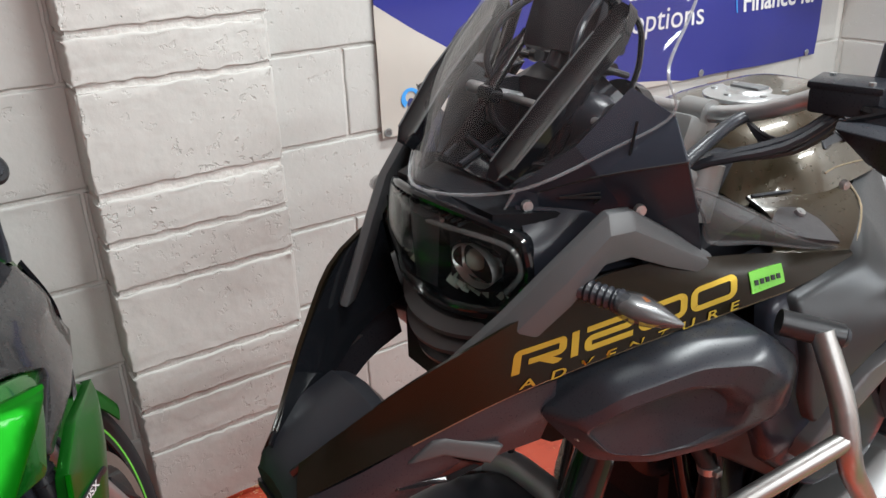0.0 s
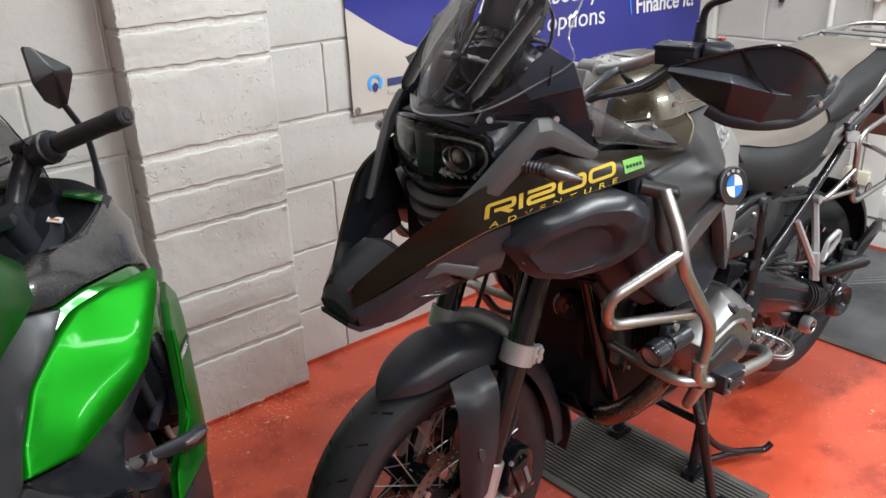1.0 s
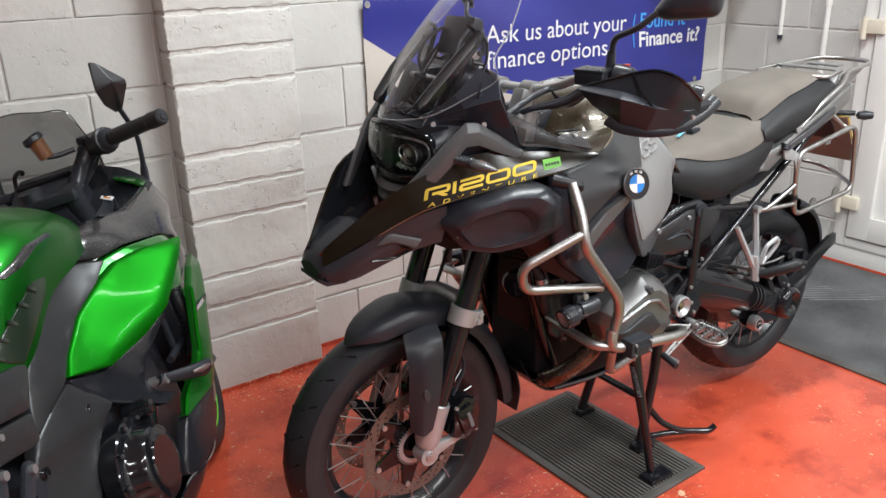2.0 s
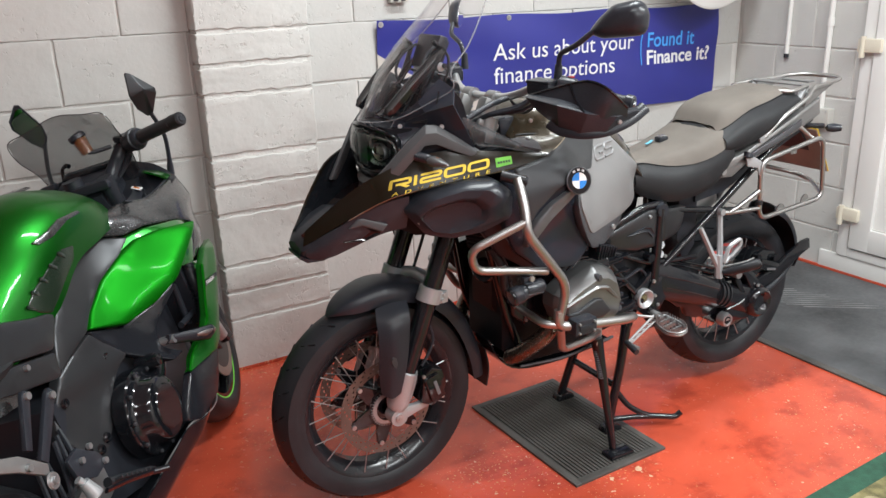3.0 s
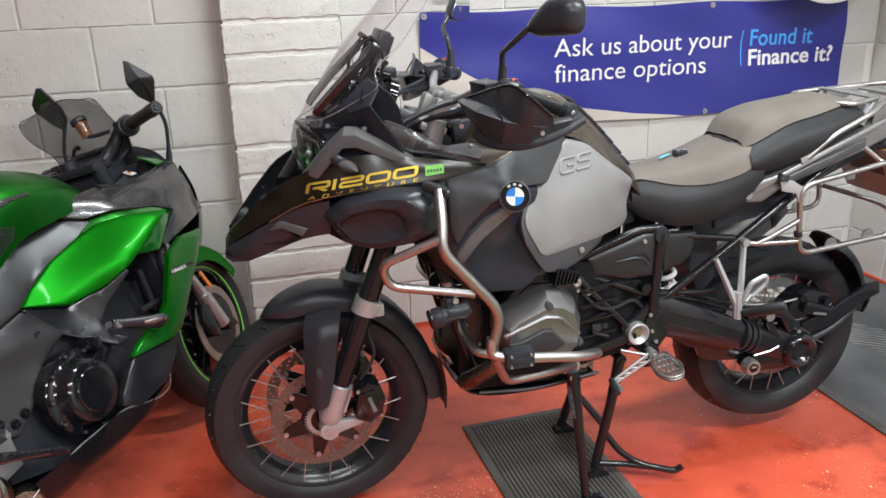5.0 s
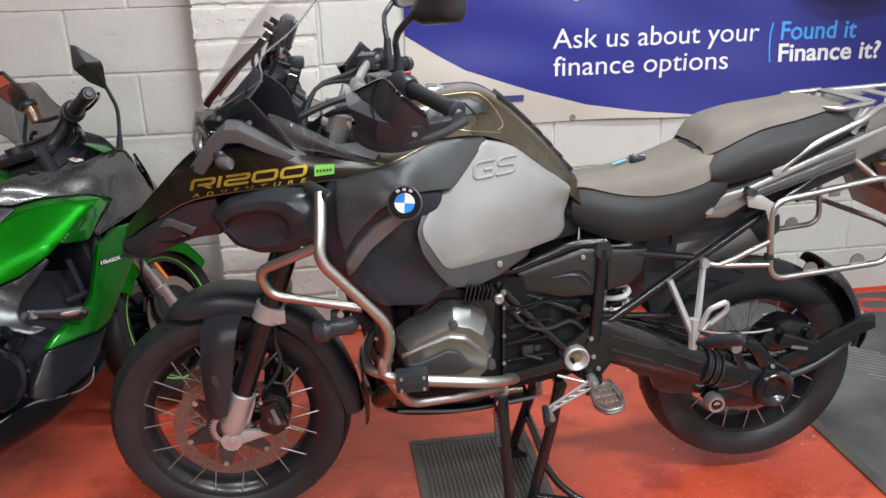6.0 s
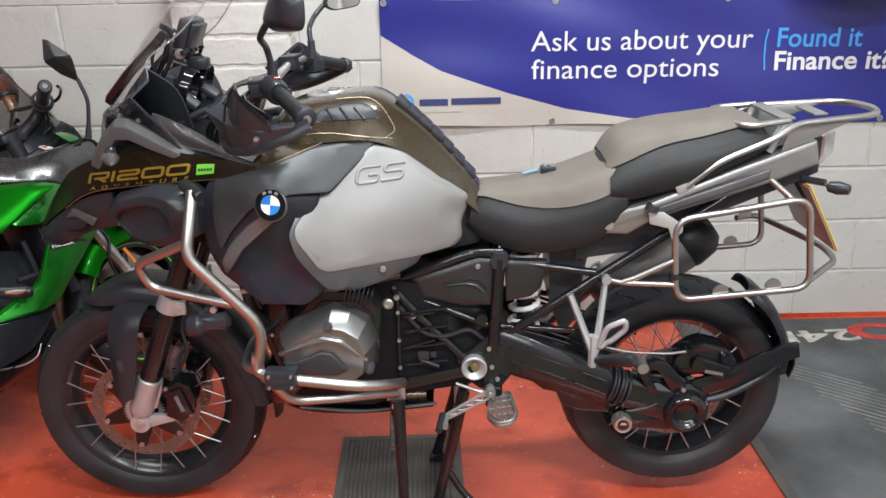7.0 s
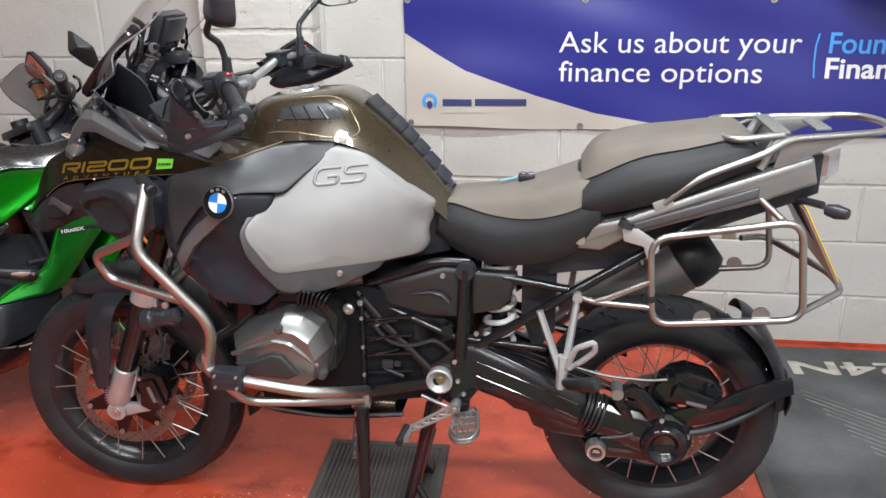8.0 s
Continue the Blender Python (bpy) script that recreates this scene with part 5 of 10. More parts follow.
WING = [[(0.196, -0.228, 1.198), (0.220, -0.224, 1.160), (0.250, -0.212, 1.118)], [(0.280, -0.225, 1.158), (0.290, -0.236, 1.135), (0.310, -0.230, 1.108)],
        [(0.352, -0.240, 1.118), (0.362, -0.248, 1.106), (0.372, -0.248, 1.092)], [(0.422, -0.256, 1.084), (0.424, -0.258, 1.082), (0.426, -0.258, 1.080)]]
for s in (-1, 1):
    d = P("deflector", surf([[(x, -s * y, z) for x, y, z in r] for r in WING], 0.003), "tint", label="clear smoky wind deflector")
    d.visible_shadow = False
    part("rim", sweep(spline([(x, -s * y, z) for x, y, z in [WING[0][0]] + WING[0][1:] + [r[2] for r in WING[1:]] + [r[0] for r in WING[:0:-1]]], 4, True), 0.0022, 6, True), "tint", d)
both("deflector_tab", lambda: surf([[(0.344, -0.224, 1.122), (0.375, -0.206, 1.121), (0.405, -0.192, 1.119)], [(0.362, -0.246, 1.109), (0.395, -0.226, 1.113), (0.432, -0.200, 1.114)], [(0.425, -0.264, 1.091), (0.432, -0.245, 1.099), (0.438, -0.225, 1.106)]], 0.004), "trim_grey", "small grey plate that holds the deflector")
bolts([(0.415, -0.212, 1.113)], 0.007, BIKE, (0, -0.5, 1))
both("dial_pod", lambda: joined(moved(lathe([(0.0001, -0.022), (0.026, -0.020), (0.034, -0.008), (0.036, 0.03), (0.0001, 0.03)], 28), pose(0.188, -0.085, 1.240, 0, 0, 14)), rod((0.205, -0.085, 1.222), (0.255, -0.085, 1.186), 0.024, 0.016, 14)), "black_plastic", "rounded black pod beside the dials")
dials = P("instrument_panel", rounded(loft([[V(0.188, y, z) for y, z in ((-0.085, 1.19), (-0.085, 1.255), (-0.045, 1.278), (0.045, 1.278), (0.085, 1.255), (0.085, 1.19))],
                                            [V(0.222, y, z) for y, z in ((-0.11, 1.17), (-0.11, 1.262), (-0.055, 1.290), (0.055, 1.290), (0.11, 1.262), (0.11, 1.17))]]), 0.006), "matt_black")
for y in (-0.075, 0.045):
    part("dial", moved(lathe([(0.0001, -0.004), (0.040, -0.004), (0.046, -0.02), (0.050, -0.018), (0.050, 0.002), (0.0001, 0.002)], 32), pose(0.228, y, 1.235, 20, 0, 90)), "gloss_black", dials)
    part("dial_face", moved(lathe([(0.0001, -0.006), (0.038, -0.006), (0.038, -0.003), (0.0001, -0.003)], 32), pose(0.228, y, 1.235, 20, 0, 90)), "mirror", dials, "glazed round dial")
nav = P("device_mount", joined(block((0.225, 0.0, 1.352), (0.030, 0.125, 0.095), 0.008, pose(0, 0, 0, 0, 22, 0)), block((0.245, 0.0, 1.355), (0.018, 0.10, 0.06), 0.004, pose(0, 0, 0, 0, 22, 0)),
                               rod((0.20, 0, 1.29), (0.225, 0, 1.33), 0.014), block((0.245, 0, 1.285), (0.05, 0.045, 0.03), 0.008)), "black_plastic", label="empty black satnav cradle")
both("cradle_arc", lambda: sweep(spline([(0.165, -0.072, 1.262), (0.155, -0.078, 1.300), (0.175, -0.070, 1.345), (0.215, -0.055, 1.372)]), 0.0045, 8), "black_plastic")
both("cradle_bolt", lambda: joined(rod((0.232, -0.068, 1.318), (0.232, -0.078, 1.318), 0.007, None, 10), rod((0.226, -0.060, 1.296), (0.226, -0.074, 1.296), 0.009, 0.007, 10), rod((0.205, -0.080, 1.300), (0.240, -0.082, 1.288), 0.004, None, 8)), "satin_grey")
both("dash_tray", lambda: surf([[(0.075, -0.075, 1.185), (0.12, -0.100, 1.205), (0.175, -0.120, 1.215)], [(0.085, -0.035, 1.178), (0.13, -0.045, 1.190), (0.180, -0.055, 1.200)], [(0.085, 0.0, 1.176), (0.13, 0, 1.188), (0.180, 0, 1.198)]], 0.004), "gloss_black")
both("tray_rib", lambda: joined(rod((0.085, -0.04, 1.182), (0.178, -0.062, 1.206), 0.004, None, 6), rod((0.082, -0.070, 1.187), (0.176, -0.105, 1.216), 0.0035, None, 6), rod((0.12, -0.015, 1.190), (0.125, -0.090, 1.204), 0.0035, None, 6)), "matt_black")
part("lock", moved(lathe([(0.0001, -0.006), (0.012, -0.005), (0.013, 0.002), (0.0001, 0.003)], 20), pose(0.222, -0.067, 1.315)), "bolt", nav)
part("dark_screen", block((0.243, 0.0, 1.362), (0.008, 0.085, 0.05), 0.002, pose(0, 0, 0, 0, 22, 0)), "gloss_black", nav)

# steering head, clamps and handlebar
PS("top_yoke", joined(rod((0.295, 0, 1.03), (0.335, 0, 1.155), 0.036, None, 20), block((0.335, 0, 1.150), (0.075, 0.26, 0.026), 0.010, pose(0, 0, 0, 0, 20, 0)),
                      rod((0.325, -0.113, 1.10), (0.345, -0.113, 1.17), 0.030, None, 20), rod((0.325, 0.113, 1.10), (0.345, 0.113, 1.17), 0.030, None, 20)), "tail_alloy", "cast silver top yoke")
both("fork_tube", lambda: rod((0.245, -0.113, 0.93), (0.325, -0.113, 1.13), 0.027, None, 16), "frame_black", steer=True)
both("bar_riser", lambda: joined(block((0.372, -0.06, 1.185), (0.045, 0.042, 0.06), 0.009, pose(0, 0, 0, 0, 22, 0)), rod((0.40, -0.080, 1.213), (0.40, -0.040, 1.213), 0.021, None, 16)), "tail_alloy", "silver bar clamp", steer=True)
bars = [(0.40, 0, 1.213), (0.402, -0.08, 1.213), (0.412, -0.15, 1.228), (0.445, -0.225, 1.262), (0.478, -0.28, 1.260), (0.555, -0.42, 1.226)]
PS("handlebar", sweep(fillet([(x, -y, z) for x, y, z in bars[:0:-1]] + bars, 0.05), 0.0115, 12), "alloy", "bare aluminium handlebar")
A, B = V(0.497, -0.315, 1.251), V(0.562, -0.430, 1.223)
D = (B - A).normalized()


def grip():
    pts, rs = [], []
    for i in range(27):
        pts.append(A + (B - A) * i / 26)
        rs.append(0.0175 if 0 < i < 26 and i % 2 else 0.0162)
    return sweep(pts, rs, 16)


both("grip", grip, "rubber", "black ribbed rubber grip", steer=True)
both("bar_end", lambda: sweep([B, B + D * 0.004, B + D * 0.022, B + D * 0.026], [0.019, 0.023, 0.023, 0.018], 20), "black_plastic", steer=True)
both("bar_end_bolt", lambda: rod(B + D * 0.022, B + D * 0.030, 0.010, 0.008, 12), "bolt", steer=True)
both("switch_box", lambda: joined(sweep([A - D * 0.055, A - D * 0.05, A - D * 0.01, A], [0.020, 0.027, 0.027, 0.022], 14), block(A - D * 0.032 + V(0.014, 0, -0.016), (0.04, 0.05, 0.035), 0.007, pose(0, 0, 0, 0, 0, 30))), "black_plastic", steer=True)
both("red_switch", lambda: block(A - D * 0.025 + V(0.008, 0, 0.027), (0.016, 0.014, 0.006), 0.003), "red_glass", steer=True)
both("reservoir", lambda: joined(block((0.440, -0.238, 1.254), (0.046, 0.080, 0.032), 0.006, pose(0, 0, 0, 0, -4, 10)), block((0.440, -0.238, 1.272), (0.049, 0.084, 0.009), 0.003, pose(0, 0, 0, 0, -4, 10)),
                                 block((0.455, -0.25, 1.240), (0.035, 0.04, 0.014), 0.004)), "black_plastic", "square black fluid reservoir", steer=True)
for dx, dy in ((0.012, 0.030), (-0.012, -0.030)):
    both("reservoir_screw", lambda: rod((0.440 + dx, -0.238 + dy, 1.275), (0.440 + dx, -0.238 + dy, 1.279), 0.004, None, 8), "bolt", steer=True)
both("lever", lambda: sweep(spline([(0.425, -0.265, 1.250), (0.42, -0.32, 1.245), (0.45, -0.39, 1.235), (0.50, -0.455, 1.222)]), [0.008] * 4 + [0.007] * 8 + [0.009], 8, squash=0.6), "gloss_black", "black hand lever", steer=True)
def hand_guard():
    """Upper shield of the hand guard: a smooth bowl with a flat rounded top."""
    return surf([[(0.384, -0.262, 1.242), (0.414, -0.325, 1.264), (0.440, -0.392, 1.284), (0.452, -0.440, 1.289), (0.470, -0.484, 1.272), (0.524, -0.494, 1.224)],
                 [(0.386, -0.275, 1.228), (0.404, -0.330, 1.238), (0.426, -0.395, 1.246), (0.442, -0.446, 1.246), (0.468, -0.482, 1.236), (0.528, -0.490, 1.210)],
                 [(0.388, -0.290, 1.214), (0.394, -0.340, 1.204), (0.414, -0.402, 1.200), (0.440, -0.448, 1.200), (0.474, -0.474, 1.200), (0.532, -0.484, 1.196)],
                 [(0.388, -0.310, 1.204), (0.396, -0.354, 1.178), (0.424, -0.410, 1.160), (0.450, -0.436, 1.160), (0.480, -0.460, 1.164), (0.534, -0.474, 1.180)]], 0.005, 3)


turned("handguard", hand_guard, "black_plastic", "black plastic hand guard")


def guard_band():
    """Raised lower lip of the hand guard, with a ledge on top."""
    rows = [[(0.390, -0.258, 1.247), (0.402, -0.375, 1.244), (0.455, -0.430, 1.222), (0.515, -0.465, 1.212), (0.574, -0.468, 1.220)],
            [(0.366, -0.268, 1.240), (0.372, -0.400, 1.233), (0.430, -0.454, 1.213), (0.500, -0.486, 1.203), (0.576, -0.484, 1.213)],
            [(0.384, -0.300, 1.204), (0.398, -0.374, 1.170), (0.426, -0.428, 1.158), (0.475, -0.470, 1.162), (0.556, -0.482, 1.188)]]
    bm = bmesh.new()
    v = [[bm.verts.new(q) for q in r] for r in rows]
    for a, b in zip(v, v[1:]):
        for i in range(4):
            bm.faces.new((a[i], a[i + 1], b[i + 1], b[i]))
    bmesh.ops.recalc_face_normals(bm, faces=bm.faces)
    bmesh.ops.solidify(bm, geom=bm.faces[:], thickness=0.005)
    return rounded(bm, 0.004, 3, 12)


turned("guard_band", guard_band, "black_plastic", "black raised lip of the hand guard")
turned("guard_rim", lambda: sweep(spline([(0.384, -0.262, 1.242), (0.414, -0.325, 1.264), (0.440, -0.392, 1.284), (0.452, -0.440, 1.289), (0.470, -0.484, 1.272), (0.524, -0.494, 1.224)]), 0.0036, 6), "gloss_black")
turned("guard_web", lambda: sweep([V(0.432, -0.376, 1.280), V(0.420, -0.416, 1.240), V(0.424, -0.446, 1.215)], 0.0022, 6), "gloss_black")
turned("guard_arm", lambda: rounded(sweep(fillet([(0.392, -0.345, 1.180), (0.402, -0.375, 1.164), (0.428, -0.420, 1.158), (0.475, -0.462, 1.162), (0.545, -0.478, 1.186), (0.603, -0.470, 1.214)], 0.03), 0.017, 8, squash=0.5), 0), "matt_black")
bolts([(0.50, -0.492, 1.190), (0.372, -0.285, 1.18)], 0.006, BIKE, (-0.2, -1, 0))
for i, (dx, dz) in enumerate(((0, 0), (0.012, 0.008), (0.02, -0.008))):
    PS("cable", sweep(spline([(0.44, -0.235, 1.24 + dz), (0.38 + dx, -0.20, 1.20 + dz), (0.31, -0.12, 1.17), (0.26, -0.05, 1.11 - 0.02 * i), (0.28, -0.02, 1.0)]), 0.006, 8), "matt_black")
    PS("cable", sweep(spline([(0.44, 0.235, 1.24 + dz), (0.37 + dx, 0.20, 1.22 + dz), (0.29, 0.12, 1.20), (0.25, 0.05, 1.11 - 0.02 * i), (0.28, 0.02, 1.0)]), 0.006, 8), "matt_black")


MIRROR = [(-0.058, 1.386), (0.0, 1.389), (0.046, 1.394), (0.059, 1.410), (0.061, 1.450), (0.046, 1.474), (0.024, 1.482), (-0.033, 1.470), (-0.068, 1.438), (-0.091, 1.408), (-0.086, 1.396)]


def mirror_stem():
    return joined(rod((0.487, -0.250, 1.265), (0.488, -0.252, 1.315), 0.013, 0.010), sweep(fillet([(0.488, -0.252, 1.30), (0.482, -0.262, 1.345), (0.485, -0.335, 1.372), (0.512, -0.364, 1.405), (0.535, -0.385, 1.42)], 0.02), 0.0075, 10))


def mirror_ring(k, off):
    """The head's outline, scaled and set off along the way that the glass looks."""
    o = fillet([V(u, z, 0) for u, z in MIRROR], 0.012, 3, True)
    return [V(0.57 + 0.61 * (q.x * k) + 0.79 * off, -0.42 - 0.79 * (q.x * k) + 0.61 * off, 1.432 + (q.y - 1.432) * k) for q in o]


def mirror_head():
    return loft([mirror_ring(0.45, -0.034), mirror_ring(0.75, -0.027), mirror_ring(0.93, -0.013), mirror_ring(1.0, 0.0), mirror_ring(0.98, 0.005), mirror_ring(0.93, 0.005)])


both("mirror_stem", mirror_stem, "black_plastic")
heads = both("mirror_head", mirror_head, "black_plastic", "black rear-view mirror")
for s, h in zip((1, -1), heads):
    bm = loft([mirror_ring(0.91, 0.0035), mirror_ring(0.91, 0.0062)])
    part("glass", bm if s > 0 else flipped(bm), "mirror", h, "mirror glass")

# ---- tank and bodywork ----
TANK = [(0.425, [(0, 1.120), (0.05, 1.114), (0.095, 1.102), (0.130, 1.090)]), (0.470, [(0, 1.178), (0.062, 1.170), (0.112, 1.142), (0.150, 1.098)]),
        (0.53, [(0, 1.196), (0.085, 1.192), (0.136, 1.162), (0.172, 1.106)]), (0.64, [(0, 1.207), (0.072, 1.203), (0.124, 1.172), (0.170, 1.114)]),
        (0.70, [(0, 1.206), (0.065, 1.199), (0.112, 1.165), (0.146, 1.105)]), (0.76, [(0, 1.168), (0.058, 1.160), (0.098, 1.125), (0.130, 1.078)]),
        (0.836, [(0, 1.098), (0.052, 1.090), (0.088, 1.058), (0.116, 1.020)]), (0.90, [(0, 1.028), (0.048, 1.020), (0.080, 0.988), (0.106, 0.952)]),
        (0.948, [(0, 0.968), (0.042, 0.960), (0.072, 0.936), (0.098, 0.905)])]
rows = [[(x, -y, z) for y, z in h[:0:-1]] + [(x, y, z) for y, z in h] for x, h in TANK]
tank = P("fuel_tank", surf(rows, -0.006, 4), "brown_paint", label="glossy bronze-brown fuel tank cover")
shelves = both("tank_shelf", lambda: surf([[(0.425, -0.128, 1.112), (0.50, -0.152, 1.111), (0.572, -0.176, 1.112)], [(0.398, -0.190, 1.102), (0.462, -0.214, 1.099), (0.525, -0.226, 1.100)],
                                          [(0.350, -0.226, 1.088), (0.405, -0.256, 1.081), (0.440, -0.272, 1.074)], [(0.345, -0.226, 1.070), (0.405, -0.258, 1.062), (0.445, -0.270, 1.056)]], 0.005), "brown_paint", "glossy bronze-brown lower tank plate")
for s, b in zip((1, -1), shelves):
    part("pinstripe", sweep(spline([(x, s * y, z) for x, y, z in ((0.574, -0.177, 1.1135), (0.527, -0.2275, 1.1015), (0.443, -0.274, 1.0755))]), 0.0016, 6), "pinstripe", b)
both("tank_seam", lambda: sweep(spline([(0.428, -0.134, 1.112), (0.50, -0.158, 1.1125), (0.572, -0.178, 1.113)]), 0.0030, 6), "matt_black")
both("coil_cover", lambda: joined(block((0.428, -0.072, 1.128), (0.056, 0.032, 0.056), 0.006, pose(0, 0, 0, 0, -8, 6)), block((0.405, -0.068, 1.150), (0.040, 0.036, 0.014), 0.004, pose(0, 0, 0, 0, -8, 6)), block((0.455, -0.082, 1.106), (0.030, 0.026, 0.030), 0.006)), "black_plastic", "black box under the bars")
bolts([(0.433, -0.089, 1.110)], 0.006, BIKE)
P("bar_hose", sweep(spline([(0.225, -0.135, 1.155), (0.269, -0.139, 1.180), (0.34, -0.132, 1.206), (0.405, -0.122, 1.219), (0.445, -0.160, 1.236), (0.460, -0.22, 1.246)]), 0.0085, 10), "black_plastic")
for k in range(3):
    P("bar_cable", sweep(spline([(0.415, -0.125, 1.212), (0.425, -0.150, 1.196 - 0.007 * k), (0.432, -0.185, 1.196 - 0.006 * k), (0.440, -0.225, 1.216)]), 0.0032, 6), "matt_black")
P("tank_core", loft([[V(x, s * hw, z) for s, z in ((-1, lo), (-1, hi), (1, hi), (1, lo))] for x, hw, lo, hi in
                     ((0.34, 0.17, 0.86, 1.05), (0.45, 0.20, 0.80, 1.055), (0.60, 0.155, 0.78, 1.08), (0.72, 0.12, 0.78, 1.06), (0.84, 0.085, 0.80, 0.98), (0.95, 0.07, 0.82, 0.90))]), "matt_black")
cap = P("fuel_cap", moved(lathe([(0.0001, 0.010), (0.030, 0.010), (0.034, 0.006), (0.058, 0.006), (0.066, 0.002), (0.068, -0.008), (0.0001, -0.008)], 40), pose(0.582, 0, 1.203, 90 - 0, 0, 0) @ pose(0, 0, 0, 0, 0, 0)), "alloy", label="round silver fuel cap")
for i in range(6):
    a = i * math.pi / 3
    part("cap_screw", rod((0.582 + 0.050 * math.cos(a), 0.050 * math.sin(a), 1.207), (0.582 + 0.050 * math.cos(a), 0.050 * math.sin(a), 1.2115), 0.005, None, 10), "bolt", cap)
part("cap_flap", block((0.582, 0, 1.214), (0.026, 0.05, 0.006), 0.002), "grey_plastic", cap)
# ribbed pad on the ridge behind the cap
pad = P("tank_pad", surf([[(0.735, -0.045, 1.186), (0.74, 0, 1.192), (0.735, 0.045, 1.186)], [(0.80, -0.048, 1.130), (0.805, 0, 1.137), (0.80, 0.048, 1.130)],
                          [(0.87, -0.045, 1.060), (0.875, 0, 1.067), (0.87, 0.045, 1.060)], [(0.948, -0.036, 0.968), (0.952, 0, 0.973), (0.948, 0.036, 0.968)]], 0.004), "rubber", label="black rubber tank pad")
for i in range(7):
    t = (i + 0.5) / 7.2
    c = V(0.745 + 0.20 * t, 0, 1.187 - 0.215 * t + 0.012 * math.sin(math.pi * t))
    part("pad_rib", block(c + V(0.002, 0, 0.002), (0.040, 0.100 - 0.014 * t, 0.012), 0.005, pose(0, 0, 0, 0, 46, 0)), "rubber", pad)


def onto(target, off, side=-1):
    """Lays a flat shape on the outside of a curved part."""
    from mathutils.bvhtree import BVHTree
    bm = bmesh.new()
    bm.from_mesh(target.data)
    tree = BVHTree.FromBMesh(bm)
    bm.free()
    def move(p):
        hit, n, _, _ = tree.ray_cast(Vector((p.x, side * 1.0, p.z)), Vector((0, -side, 0)))
        return Vector((0, hit.y + side * off - p.y, 0)) if hit else Vector()
    return move


TANK_SIDE = onto(tank, 0.0)


def tank_side(x, z):
    return TANK_SIDE(V(x, 0, z)).y


VENT = [(0.548, 1.156), (0.563, 1.182), (0.622, 1.196), (0.664, 1.197), (0.692, 1.184), (0.714, 1.158)]
for s, v in zip((-1, 1), both("tank_vent", lambda: skin(VENT, tank_side, 0.01, 0.006, 0.004, 0.002, 0.012, 0.003), "matt_black", "black grille in the tank's side")):
    for i in range(3):
        p, q = (0.602 + 0.036 * i, 1.160), (0.580 + 0.034 * i, 1.186)
        part("slat", rod((p[0], -s * (tank_side(*p) - 0.003), p[1]), (q[0], -s * (tank_side(*q) - 0.003), q[1]), 0.004, None, 6), "black_plastic", v)


for s in (-1, 1):
    for k, line in enumerate(([(0.600, 1.203), (0.672, 1.205), (0.706, 1.190), (0.730, 1.160), (0.744, 1.130), (0.728, 1.118)], [(0.740, 1.112), (0.700, 1.118), (0.620, 1.132), (0.560, 1.134), (0.535, 1.130)])):
        part("pinstripe", sweep([V(q.x, -s * (tank_side(q.x, q.z) - 0.0012), q.z) for q in spline([(x, 0, z) for x, z in line], 4)], 0.0014 - 0.0003 * k, 6), "pinstripe", tank, "thin tan line on the tank")
BODY = plate([(0.30, -0.262, 1.045), (0.285, -0.285, 0.985), (0.30, -0.285, 0.90), (0.352, -0.315, 0.862), (0.405, -0.325, 1.01), (0.478, -0.347, 1.014), (0.411, -0.330, 0.947), (0.345, -0.285, 0.80),
              (0.43, -0.305, 0.765), (0.498, -0.322, 0.90), (0.526, -0.228, 1.098), (0.692, -0.152, 1.105), (0.60, -0.264, 1.015), (0.518, -0.315, 0.95), (0.576, -0.300, 0.79), (0.40, -0.285, 1.065)])
SILVER = plate([(0.568, -0.265, 1.0), (0.736, -0.146, 1.085), (0.92, -0.108, 0.94), (0.912, -0.108, 0.82), (0.578, -0.304, 0.828), (0.518, -0.322, 0.945), (0.72, -0.215, 0.95)])


def sunk(f, c, r, d):
    """The sheet f pressed in round a place."""
    return lambda x, z: f(x, z) + d * math.exp(-((x - c[0]) ** 2 + (z - c[1]) ** 2) / (r * r))


HOLLOW = sunk(BODY, (0.455, 0.845), 0.075, 0.030)
both("side_fairing", lambda: skin([(0.311, 1.044), (0.351, 1.054), (0.521, 1.023), (0.575, 1.012), (0.574, 0.994), (0.547, 0.947), (0.543, 0.882), (0.59, 0.799), (0.577, 0.78), (0.542, 0.748), (0.522, 0.739),
                                           (0.417, 0.74), (0.38, 0.771), (0.33, 0.812), (0.298, 0.883), (0.292, 0.966)], HOLLOW, 0.016, 0.016, 0.010, 0.008, 0.017, -0.010), "cockpit_black", "satin black side fairing")
both("fairing_wing", lambda: skin([(0.331, 1.047), (0.428, 1.074), (0.526, 1.100), (0.560, 1.109), (0.688, 1.116), (0.698, 1.101), (0.677, 1.081), (0.600, 1.014), (0.559, 1.018), (0.521, 1.023), (0.479, 1.022),
                                   (0.428, 0.995), (0.371, 0.933), (0.345, 0.889), (0.331, 0.929), (0.329, 0.993)], BODY, 0.012, 0.010, 0.007, 0.005, 0.020, 0.004), "dark_body", "satin dark grey fairing wing")
# the crease's highlight is put into this strip as a paler grey
both("fairing_ridge", lambda: skin([(0.462, 0.990), (0.492, 0.978), (0.401, 0.899), (0.362, 0.843), (0.347, 0.829), (0.342, 0.864), (0.370, 0.910), (0.411, 0.953)], BODY, 0.03, 0.006, 0.006, 0.004, 0.016, 0.007), "ridge_grey", "fairing ridge with its highlight painted in paler grey")
